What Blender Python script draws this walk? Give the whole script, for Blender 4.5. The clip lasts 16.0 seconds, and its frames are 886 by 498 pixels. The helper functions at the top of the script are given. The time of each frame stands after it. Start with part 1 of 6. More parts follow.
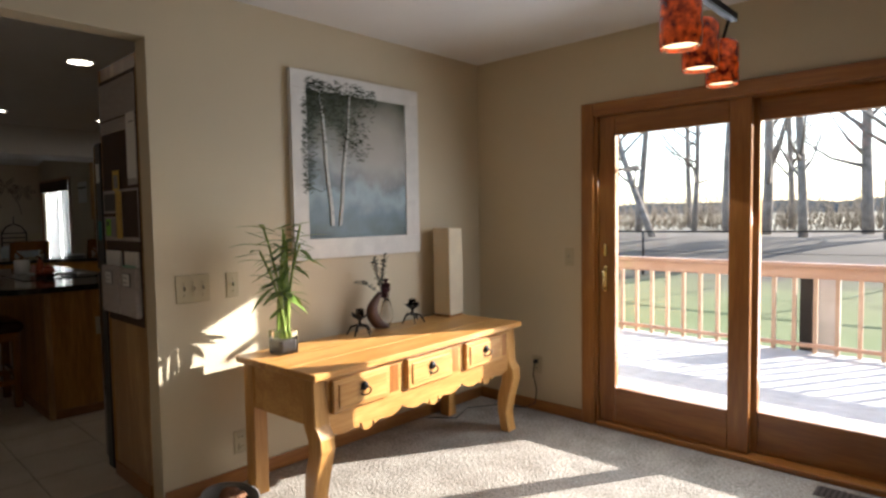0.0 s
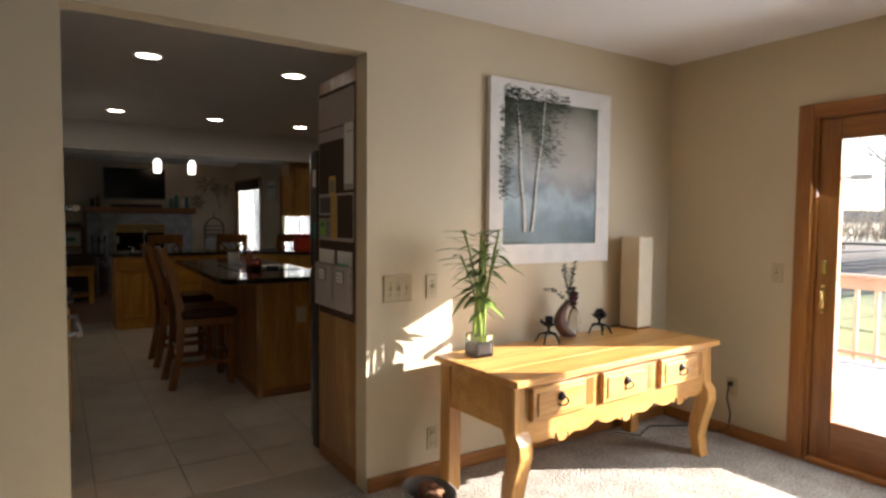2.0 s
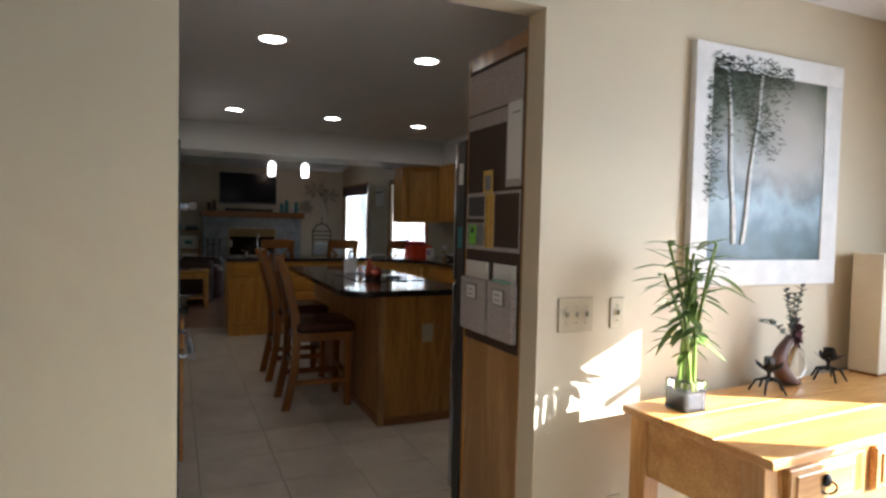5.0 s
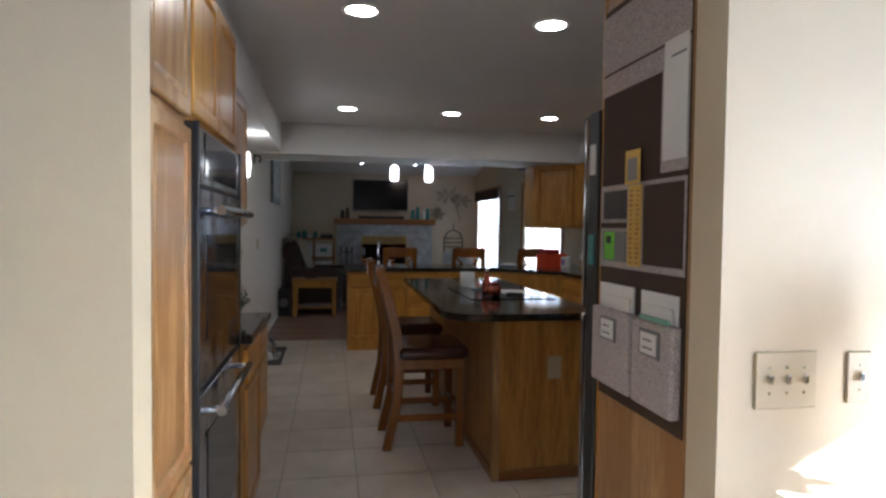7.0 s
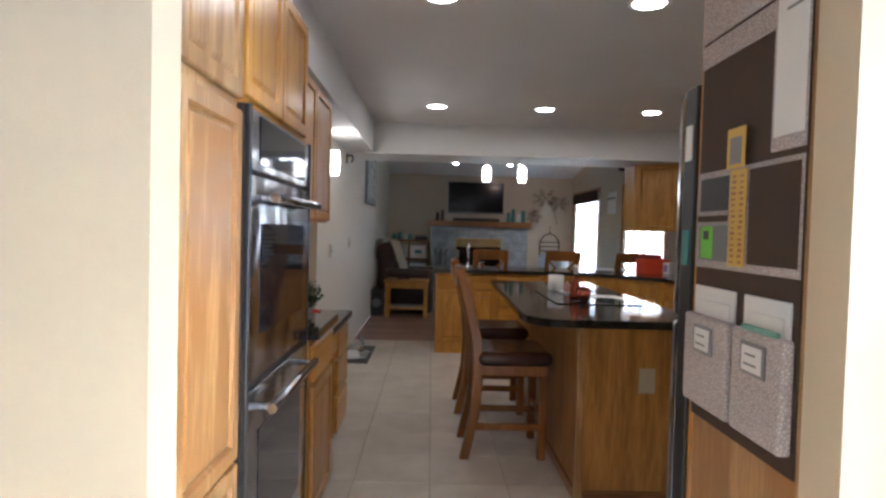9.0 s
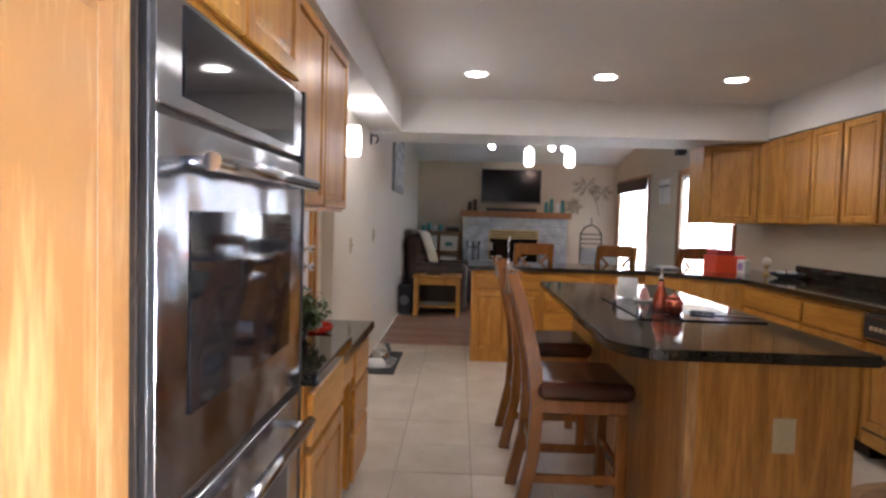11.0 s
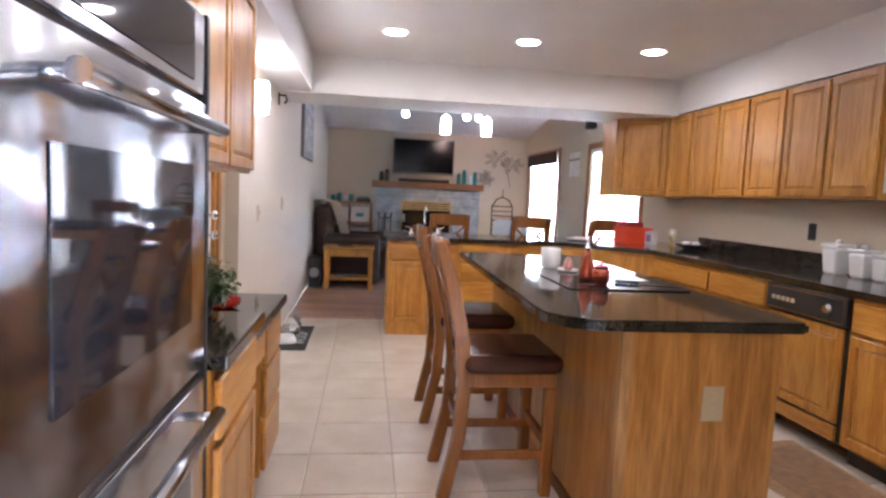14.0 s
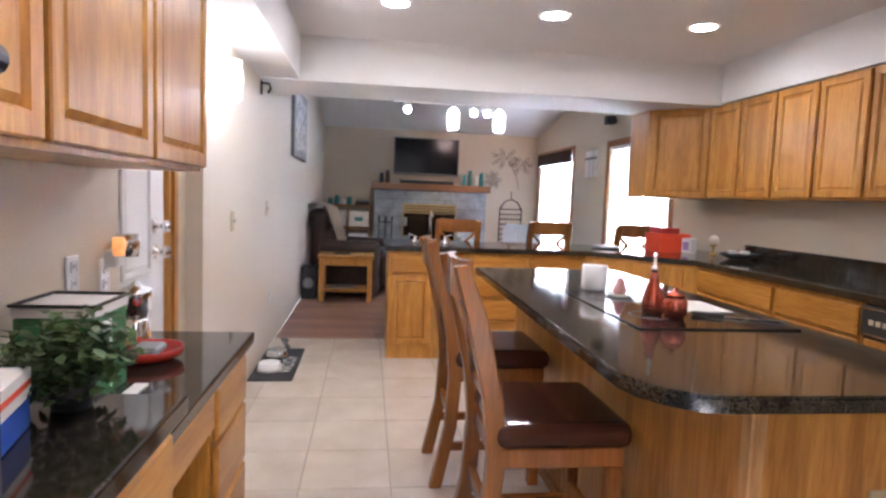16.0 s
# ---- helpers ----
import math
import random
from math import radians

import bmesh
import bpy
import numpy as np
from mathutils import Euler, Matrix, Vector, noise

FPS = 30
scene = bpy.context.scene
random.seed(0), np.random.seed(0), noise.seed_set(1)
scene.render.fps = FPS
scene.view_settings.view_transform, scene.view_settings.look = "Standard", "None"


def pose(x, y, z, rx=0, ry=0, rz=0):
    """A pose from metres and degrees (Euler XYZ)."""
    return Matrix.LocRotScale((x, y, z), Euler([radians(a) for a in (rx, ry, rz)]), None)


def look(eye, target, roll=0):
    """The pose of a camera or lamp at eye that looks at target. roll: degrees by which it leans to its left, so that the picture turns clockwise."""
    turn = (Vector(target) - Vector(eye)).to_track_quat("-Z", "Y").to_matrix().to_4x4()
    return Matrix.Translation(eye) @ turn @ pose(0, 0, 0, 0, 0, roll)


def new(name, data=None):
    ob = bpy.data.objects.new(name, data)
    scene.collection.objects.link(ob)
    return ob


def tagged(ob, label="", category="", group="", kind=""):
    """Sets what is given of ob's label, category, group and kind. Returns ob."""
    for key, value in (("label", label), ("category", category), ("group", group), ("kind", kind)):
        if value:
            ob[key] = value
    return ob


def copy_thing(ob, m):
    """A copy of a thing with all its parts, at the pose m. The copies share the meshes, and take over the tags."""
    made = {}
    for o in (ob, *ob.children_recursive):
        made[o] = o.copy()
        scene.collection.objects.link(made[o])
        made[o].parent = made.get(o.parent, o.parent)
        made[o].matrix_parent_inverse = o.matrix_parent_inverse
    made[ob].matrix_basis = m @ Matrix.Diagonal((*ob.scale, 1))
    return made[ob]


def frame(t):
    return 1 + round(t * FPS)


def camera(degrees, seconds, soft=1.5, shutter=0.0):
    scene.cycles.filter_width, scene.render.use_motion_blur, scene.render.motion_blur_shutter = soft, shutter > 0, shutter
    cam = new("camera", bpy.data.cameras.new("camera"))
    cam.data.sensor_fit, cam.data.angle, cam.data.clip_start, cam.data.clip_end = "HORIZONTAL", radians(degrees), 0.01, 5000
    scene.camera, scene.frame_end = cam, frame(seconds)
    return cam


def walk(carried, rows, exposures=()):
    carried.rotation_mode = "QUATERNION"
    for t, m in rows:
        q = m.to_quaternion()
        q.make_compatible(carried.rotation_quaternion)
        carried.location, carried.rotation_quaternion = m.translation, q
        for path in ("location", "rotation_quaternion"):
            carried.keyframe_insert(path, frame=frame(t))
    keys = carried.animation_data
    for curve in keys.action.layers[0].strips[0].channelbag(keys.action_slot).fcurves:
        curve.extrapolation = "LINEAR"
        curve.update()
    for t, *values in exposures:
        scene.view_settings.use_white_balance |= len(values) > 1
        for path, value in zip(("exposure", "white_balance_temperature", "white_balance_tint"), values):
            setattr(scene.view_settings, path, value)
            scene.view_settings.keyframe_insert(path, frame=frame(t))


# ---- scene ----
cam = camera(73.1, 16.0, soft=2.6)
PATH = [
    (0, (2.833, 0.084, 1.347), (1.465, 1.538, 1.238), -0.9),
    (0.5, (2.791, 0.048, 1.364), (1.331, 1.41, 1.249), -0.5),
    (1, (2.745, 0.001, 1.376), (1.202, 1.268, 1.261), -0.2),
    (1.5, (2.699, -0.051, 1.373), (1.081, 1.121, 1.266), 0.1),
    (2, (2.654, -0.112, 1.381), (0.979, 0.975, 1.276), 0.5),
    (2.5, (2.606, -0.168, 1.378), (0.888, 0.85, 1.28), 0.7),
    (3, (2.559, -0.21, 1.382), (0.81, 0.756, 1.284), 0.7),
    (3.5, (2.523, -0.236, 1.374), (0.749, 0.684, 1.283), 0.8),
    (3.7, (2.484, -0.246, 1.384), (0.708, 0.667, 1.282), 1.2),
    (6, (1.44, 0.121, 1.341), (-0.456, 0.756, 1.291), 1.0),
    (6.5, (1.309, 0.208, 1.351), (-0.628, 0.704, 1.292), 1.0),
    (7, (1.221, 0.288, 1.366), (-0.743, 0.657, 1.296), 0.7),
    (7.5, (1.173, 0.341, 1.365), (-0.809, 0.598, 1.293), 1.0),
    (8, (1.155, 0.387, 1.364), (-0.838, 0.544, 1.29), 1.1),
    (8.5, (1.141, 0.411, 1.351), (-0.856, 0.496, 1.281), 1.2),
    (9, (1.058, 0.412, 1.33), (-0.94, 0.451, 1.269), 1.5),
    (9.5, (0.799, 0.394, 1.33), (-1.201, 0.406, 1.27), 1.2),
    (11.8, (0.134, 0.308, 1.334), (-1.862, 0.239, 1.23), 1.9),
    (12, (0.123, 0.3, 1.332), (-1.873, 0.251, 1.212), 1.9),
    (12.5, (0.097, 0.287, 1.313), (-1.897, 0.302, 1.16), 2.0),
    (13, (0.101, 0.287, 1.298), (-1.89, 0.384, 1.127), 2.2),
    (13.5, (0.092, 0.289, 1.297), (-1.891, 0.47, 1.116), 2.5),
    (14, (0.045, 0.273, 1.295), (-1.931, 0.529, 1.12), 2.5),
    (14.5, (-0.045, 0.276, 1.286), (-2.018, 0.566, 1.128), 2.4),
    (15, (-0.259, 0.297, 1.302), (-2.231, 0.586, 1.142), 2.3),
    (15.5, (-0.444, 0.316, 1.299), (-2.42, 0.578, 1.142), 2.2),
    (16, (-0.674, 0.3, 1.304), (-2.65, 0.552, 1.135), 2.2),
]
walk(cam, [(t, look(eye, target, roll)) for t, eye, target, roll in PATH],
     exposures=[(0, 1.85, 6000, 11), (1, 2.02, 6000, 11), (2, 2.38, 6100, 12), (3.5, 2.95, 5700, 10), (6, 3.35, 5150, 9), (7, 3.75, 5000, 10), (8.5, 4.38, 4900, 11),
                (9.7, 4.65, 5350, 14), (12, 5.4, 5350, 20), (13, 5.65, 5250, 22), (16, 5.82, 5100, 20)])
CAN_W = 0.10

# ---- daylight ----
SUN = Vector((1.10, 1.89, 0.89)).normalized()
world = bpy.data.worlds.new("sky")
scene.world = world
world.use_nodes = True
wn = world.node_tree.nodes
sky = wn.new("ShaderNodeTexSky")
sky.sky_type = "NISHITA"
sky.sun_disc = False
sky.sun_elevation = math.asin(SUN.z)
sky.sun_rotation = math.atan2(SUN.x, SUN.y)
world.node_tree.links.new(sky.outputs["Color"], wn["Background"].inputs["Color"])
wn["Background"].inputs["Strength"].default_value = 0.15
sun = new("sun", bpy.data.lights.new("sun", "SUN"))
sun.data.energy, sun.data.angle, sun.data.color = 5.0, radians(0.5), (1.0, 0.93, 0.82)
sun.matrix_world = look(SUN * 30, (0, 0, 0))


def area_lamp(name, at, target, sx, sy, watts, color):
    lamp = new(name, bpy.data.lights.new(name, "AREA"))
    lamp.data.shape, lamp.data.size, lamp.data.size_y = "RECTANGLE", sx, sy
    lamp.data.energy, lamp.data.color = watts, color
    lamp.matrix_world = look(at, target)
    return lamp


# sky light in the openings
area_lamp("daylight_dining", (1.77, 3.70, 1.05), (1.5, 0, -0.9), 1.6, 1.7, 12, (0.88, 0.945, 1.0))
area_lamp("daylight_nook", (-7.3, 3.60, 1.1), (-7.3, 0, 0.9), 1.5, 1.8, 0.42, (0.86, 0.93, 1.0))
area_lamp("daylight_living", (-10.4, 3.60, 1.1), (-10.4, 0, 0.9), 1.6, 1.8, 0.55, (0.86, 0.93, 1.0))


# ---- materials ----
def material(name):
    m = bpy.data.materials.new(name)
    m.use_nodes = True
    return m, m.node_tree.nodes, m.node_tree.links, m.node_tree.nodes["Principled BSDF"]


def paint(name, color, rough=0.6, vary=0.06, scale=3.0, bump=0.15, grain=180.0, metal=0.0, coat=0.0, spec=0.5):
    """A plain surface with soft stains, a fine grain and a little relief."""
    m, n, l, b = material(name)
    tc = n.new("ShaderNodeTexCoord")
    big = n.new("ShaderNodeTexNoise")
    big.inputs["Scale"].default_value, big.inputs["Detail"].default_value = scale, 5
    fine = n.new("ShaderNodeTexNoise")
    fine.inputs["Scale"].default_value, fine.inputs["Detail"].default_value = grain, 3
    l.new(tc.outputs["Object"], big.inputs["Vector"])
    l.new(tc.outputs["Object"], fine.inputs["Vector"])
    add = n.new("ShaderNodeMath")
    add.operation = "MULTIPLY_ADD"
    l.new(fine.outputs["Fac"], add.inputs[0])
    add.inputs[1].default_value = 0.35
    l.new(big.outputs["Fac"], add.inputs[2])
    ramp = n.new("ShaderNodeValToRGB")
    ramp.color_ramp.elements[0].position, ramp.color_ramp.elements[1].position = 0.35, 1.0
    lo, hi = [max(0, c * (1 - 2 * vary)) for c in color], [min(1, c * (1 + vary)) for c in color]
    ramp.color_ramp.elements[0].color, ramp.color_ramp.elements[1].color = (*lo, 1), (*hi, 1)
    l.new(add.outputs[0], ramp.inputs["Fac"])
    l.new(ramp.outputs["Color"], b.inputs["Base Color"])
    rr = n.new("ShaderNodeMapRange")
    rr.inputs["To Min"].default_value, rr.inputs["To Max"].default_value = rough * 0.85, min(1, rough * 1.15)
    l.new(big.outputs["Fac"], rr.inputs["Value"])
    l.new(rr.outputs[0], b.inputs["Roughness"])
    if bump:
        bp = n.new("ShaderNodeBump")
        bp.inputs["Strength"].default_value, bp.inputs["Distance"].default_value = bump, 0.002
        l.new(fine.outputs["Fac"], bp.inputs["Height"])
        l.new(bp.outputs["Normal"], b.inputs["Normal"])
    b.inputs["Metallic"].default_value = metal
    b.inputs["Coat Weight"].default_value = coat
    b.inputs["Coat Roughness"].default_value = 0.15
    b.inputs["Specular IOR Level"].default_value = spec
    return m


def wood(name, light, dark, along="Z", rough=0.35, scale=1.0, coat=0.25, ring=9.0, knots=0.0, bands=5.0, pull=0.09, figure=0.45):
    """Wood with its grain along one axis: broad figure, fine pores and a lacquer coat."""
    m, n, l, b = material(name)
    tc, mp = n.new("ShaderNodeTexCoord"), n.new("ShaderNodeMapping")
    stretch = {"X": (pull, 1, 1), "Y": (1, pull, 1), "Z": (1, 1, pull)}[along]
    mp.inputs["Scale"].default_value = [s * scale for s in stretch]
    info = n.new("ShaderNodeObjectInfo")
    off = n.new("ShaderNodeVectorMath")
    off.operation = "ADD"
    mul = n.new("ShaderNodeMath")
    mul.operation = "MULTIPLY"
    mul.inputs[1].default_value = 17.0
    l.new(info.outputs["Random"], mul.inputs[0])
    l.new(tc.outputs["Object"], off.inputs[0])
    l.new(mul.outputs[0], off.inputs[1])
    l.new(off.outputs[0], mp.inputs["Vector"])
    fig = n.new("ShaderNodeTexNoise")
    fig.inputs["Scale"].default_value, fig.inputs["Detail"].default_value, fig.inputs["Distortion"].default_value = ring, 4, 0.6
    l.new(mp.outputs["Vector"], fig.inputs["Vector"])
    wave = n.new("ShaderNodeMath")
    wave.operation = "MULTIPLY"
    wave.inputs[1].default_value = bands
    l.new(fig.outputs["Fac"], wave.inputs[0])
    fr = n.new("ShaderNodeMath")
    fr.operation = "PINGPONG"
    fr.inputs[1].default_value = 1.0
    l.new(wave.outputs[0], fr.inputs[0])
    pore = n.new("ShaderNodeTexNoise")
    pore.inputs["Scale"].default_value, pore.inputs["Detail"].default_value = 90, 3
    l.new(mp.outputs["Vector"], pore.inputs["Vector"])
    mixf = n.new("ShaderNodeMath")
    mixf.operation = "MULTIPLY_ADD"
    l.new(fr.outputs[0], mixf.inputs[0])
    mixf.inputs[1].default_value = figure
    l.new(pore.outputs["Fac"], mixf.inputs[2])
    ramp = n.new("ShaderNodeValToRGB")
    ramp.color_ramp.elements[0].position, ramp.color_ramp.elements[1].position = 0.35, 0.95
    ramp.color_ramp.elements[0].color, ramp.color_ramp.elements[1].color = (*light, 1), (*dark, 1)
    l.new(mixf.outputs[0], ramp.inputs["Fac"])
    out = ramp.outputs["Color"]
    if knots:
        vor = n.new("ShaderNodeTexVoronoi")
        vor.inputs["Scale"].default_value = 3.2
        mk = n.new("ShaderNodeMapping")
        mk.inputs["Scale"].default_value = [1 if s == 1 else 0.5 for s in stretch]
        l.new(off.outputs[0], mk.inputs["Vector"])
        l.new(mk.outputs["Vector"], vor.inputs["Vector"])
        kr = n.new("ShaderNodeValToRGB")
        kr.color_ramp.elements[0].position, kr.color_ramp.elements[1].position = 0.03, 0.10
        kr.color_ramp.elements[0].color, kr.color_ramp.elements[1].color = (knots, knots, knots, 1), (0, 0, 0, 1)
        l.new(vor.outputs["Distance"], kr.inputs["Fac"])
        mx = n.new("ShaderNodeMix")
        mx.data_type = "RGBA"
        l.new(kr.outputs["Color"], mx.inputs["Factor"])
        l.new(out, mx.inputs["A"])
        mx.inputs["B"].default_value = (dark[0] * 0.35, dark[1] * 0.3, dark[2] * 0.3, 1)
        out = mx.outputs["Result"]
    hsv = n.new("ShaderNodeHueSaturation")
    vr = n.new("ShaderNodeMapRange")
    vr.inputs["To Min"].default_value, vr.inputs["To Max"].default_value = 0.86, 1.12
    l.new(info.outputs["Random"], vr.inputs["Value"])
    l.new(vr.outputs[0], hsv.inputs["Value"])
    l.new(out, hsv.inputs["Color"])
    l.new(hsv.outputs["Color"], b.inputs["Base Color"])
    b.inputs["Roughness"].default_value = rough
    b.inputs["Coat Weight"].default_value, b.inputs["Coat Roughness"].default_value = coat, 0.2
    bp = n.new("ShaderNodeBump")
    bp.inputs["Strength"].default_value, bp.inputs["Distance"].default_value = 0.12, 0.002
    l.new(pore.outputs["Fac"], bp.inputs["Height"])
    l.new(bp.outputs["Normal"], b.inputs["Normal"])
    return m


def glow(name, color, strength):
    m, n, l, b = material(name)
    b.inputs["Base Color"].default_value = (*color, 1)
    b.inputs["Emission Color"].default_value = (*color, 1)
    b.inputs["Emission Strength"].default_value = strength
    return m


def glass(name, color=(1, 1, 1), rough=0.0, ior=1.45):
    m, n, l, b = material(name)
    b.inputs["Base Color"].default_value = (*color, 1)
    b.inputs["Transmission Weight"].default_value = 1.0
    b.inputs["Roughness"].default_value = rough
    b.inputs["IOR"].default_value = ior
    return m


def pane_glass(name):
    """A clear window pane that lets the light straight through, with a mirror gloss on top."""
    m, n, l, b = material(name)
    tr, gl, mix, fr = n.new("ShaderNodeBsdfTransparent"), n.new("ShaderNodeBsdfGlossy"), n.new("ShaderNodeMixShader"), n.new("ShaderNodeFresnel")
    gl.inputs["Roughness"].default_value = 0.02
    l.new(fr.outputs[0], mix.inputs[0])
    l.new(tr.outputs[0], mix.inputs[1])
    l.new(gl.outputs[0], mix.inputs[2])
    l.new(mix.outputs[0], n["Material Output"].inputs["Surface"])
    return m


def granite(name):
    m, n, l, b = material(name)
    tc = n.new("ShaderNodeTexCoord")
    v = n.new("ShaderNodeTexVoronoi")
    v.inputs["Scale"].default_value = 260
    g = n.new("ShaderNodeTexNoise")
    g.inputs["Scale"].default_value, g.inputs["Detail"].default_value = 14, 6
    l.new(tc.outputs["Object"], v.inputs["Vector"])
    l.new(tc.outputs["Object"], g.inputs["Vector"])
    sep = n.new("ShaderNodeSeparateColor")
    l.new(v.outputs["Color"], sep.inputs[0])
    mul = n.new("ShaderNodeMath")
    mul.operation = "MULTIPLY"
    l.new(sep.outputs[0], mul.inputs[0])
    l.new(g.outputs["Fac"], mul.inputs[1])
    r = n.new("ShaderNodeValToRGB")
    r.color_ramp.elements[0].position, r.color_ramp.elements[0].color = 0.1, (0.006, 0.006, 0.006, 1)
    r.color_ramp.elements[1].position, r.color_ramp.elements[1].color = 0.62, (0.075, 0.062, 0.042, 1)
    l.new(mul.outputs[0], r.inputs["Fac"])
    l.new(r.outputs["Color"], b.inputs["Base Color"])
    b.inputs["Roughness"].default_value = 0.07
    b.inputs["Specular IOR Level"].default_value = 0.6
    return m


def brushed(name, color, rough=0.26, along="X"):
    m, n, l, b = material(name)
    tc, mp, t = n.new("ShaderNodeTexCoord"), n.new("ShaderNodeMapping"), n.new("ShaderNodeTexNoise")
    mp.inputs["Scale"].default_value = {"X": (2, 400, 400), "Z": (400, 400, 2)}[along]
    t.inputs["Scale"].default_value = 1.0
    l.new(tc.outputs["Object"], mp.inputs["Vector"])
    l.new(mp.outputs["Vector"], t.inputs["Vector"])
    b.inputs["Base Color"].default_value = (*color, 1)
    b.inputs["Metallic"].default_value = 1.0
    r = n.new("ShaderNodeMapRange")
    r.inputs["To Min"].default_value, r.inputs["To Max"].default_value = rough * 0.8, rough * 1.3
    l.new(t.outputs["Fac"], r.inputs["Value"])
    l.new(r.outputs[0], b.inputs["Roughness"])
    # sheet metal is never quite flat
    w, bump = n.new("ShaderNodeTexNoise"), n.new("ShaderNodeBump")
    w.inputs["Scale"].default_value, w.inputs["Detail"].default_value = 4.5, 1
    l.new(tc.outputs["Object"], w.inputs["Vector"])
    bump.inputs["Strength"].default_value, bump.inputs["Distance"].default_value = 0.7, 0.035
    l.new(w.outputs["Fac"], bump.inputs["Height"])
    l.new(bump.outputs["Normal"], b.inputs["Normal"])
    return m


def carpet_material():
    m, n, l, b = material("carpet")
    tc = n.new("ShaderNodeTexCoord")
    a, c = n.new("ShaderNodeTexNoise"), n.new("ShaderNodeTexNoise")
    a.inputs["Scale"].default_value, a.inputs["Detail"].default_value = 70, 6
    c.inputs["Scale"].default_value, c.inputs["Detail"].default_value = 5, 5
    l.new(tc.outputs["Object"], a.inputs["Vector"])
    l.new(tc.outputs["Object"], c.inputs["Vector"])
    add = n.new("ShaderNodeMath")
    add.operation = "MULTIPLY_ADD"
    add.inputs[1].default_value = 0.5
    l.new(c.outputs["Fac"], add.inputs[0])
    l.new(a.outputs["Fac"], add.inputs[2])
    r = n.new("ShaderNodeValToRGB")
    r.color_ramp.elements[0].position, r.color_ramp.elements[0].color = 0.5, (0.17, 0.145, 0.12, 1)
    r.color_ramp.elements[1].position, r.color_ramp.elements[1].color = 1.0, (0.50, 0.45, 0.385, 1)
    l.new(add.outputs[0], r.inputs["Fac"])
    l.new(r.outputs["Color"], b.inputs["Base Color"])
    b.inputs["Roughness"].default_value = 1.0
    b.inputs["Specular IOR Level"].default_value = 0.1
    bp = n.new("ShaderNodeBump")
    bp.inputs["Strength"].default_value, bp.inputs["Distance"].default_value = 0.9, 0.012
    l.new(a.outputs["Fac"], bp.inputs["Height"])
    l.new(bp.outputs["Normal"], b.inputs["Normal"])
    return m


def tile_material():
    """Glazed beige tile: soft clouds that run on from tile to tile, and a tone of its own for each."""
    m, n, l, b = material("floor_tile")
    geo, info = n.new("ShaderNodeNewGeometry"), n.new("ShaderNodeObjectInfo")
    big, small = n.new("ShaderNodeTexNoise"), n.new("ShaderNodeTexNoise")
    big.inputs["Scale"].default_value, big.inputs["Detail"].default_value = 4.5, 7
    small.inputs["Scale"].default_value, small.inputs["Detail"].default_value = 60, 3
    l.new(geo.outputs["Position"], big.inputs["Vector"])
    l.new(geo.outputs["Position"], small.inputs["Vector"])
    r = n.new("ShaderNodeValToRGB")
    r.color_ramp.elements[0].position, r.color_ramp.elements[0].color = 0.3, (0.50, 0.43, 0.34, 1)
    r.color_ramp.elements[1].position, r.color_ramp.elements[1].color = 0.7, (0.62, 0.55, 0.46, 1)
    l.new(big.outputs["Fac"], r.inputs["Fac"])
    hsv, vr = n.new("ShaderNodeHueSaturation"), n.new("ShaderNodeMapRange")
    vr.inputs["To Min"].default_value, vr.inputs["To Max"].default_value = 0.94, 1.05
    l.new(info.outputs["Random"], vr.inputs["Value"])
    l.new(vr.outputs[0], hsv.inputs["Value"])
    l.new(r.outputs["Color"], hsv.inputs["Color"])
    l.new(hsv.outputs["Color"], b.inputs["Base Color"])
    rr = n.new("ShaderNodeMapRange")
    rr.inputs["To Min"].default_value, rr.inputs["To Max"].default_value = 0.22, 0.40
    l.new(small.outputs["Fac"], rr.inputs["Value"])
    l.new(rr.outputs[0], b.inputs["Roughness"])
    return m


M_WALL = paint("wall_paint", (0.60, 0.505, 0.345), 0.55, 0.03, 1.2, 0.25, 140)
M_KWALL = paint("kitchen_wall_paint", (0.62, 0.54, 0.41), 0.5, 0.03, 1.2, 0.25, 140)
M_LWALL = paint("hall_wall_paint", (0.66, 0.60, 0.50), 0.38, 0.03, 1.2, 0.2, 140)
M_CEIL = paint("ceiling_paint", (0.74, 0.73, 0.72), 0.9, 0.03, 2.0, 0.7, 90)
M_CARPET = carpet_material()
M_GROUT = paint("grout", (0.43, 0.38, 0.31), 0.9)
M_TILE = tile_material()
M_OAK = wood("oak", (0.55, 0.278, 0.042), (0.37, 0.155, 0.015), "Z", 0.34, coat=0.12, ring=7.0, bands=8.0, pull=0.12)
M_OAKX = wood("oak_rail", (0.55, 0.278, 0.042), (0.37, 0.155, 0.015), "X", 0.34, coat=0.12)
M_PANTRY = wood("light_oak", (0.52, 0.325, 0.135), (0.30, 0.150, 0.046), "Z", 0.3, 1.0, 0.3, 4.0, bands=10.0, pull=0.11, figure=0.6)
M_ISLAND = wood("island_oak", (0.48, 0.236, 0.044), (0.27, 0.112, 0.015), "Z", 0.33, 1.0, 0.2, 7.0, bands=8.0, pull=0.10, figure=0.4)
M_TRIM = wood("stained_trim", (0.37, 0.15, 0.030), (0.25, 0.088, 0.014), "Z", 0.35)
M_TRIMX = wood("stained_trim_rail", (0.37, 0.15, 0.030), (0.25, 0.088, 0.014), "X", 0.35)
M_TRIMY = wood("stained_trim_side", (0.40, 0.18, 0.05), (0.26, 0.10, 0.022), "Y", 0.35)
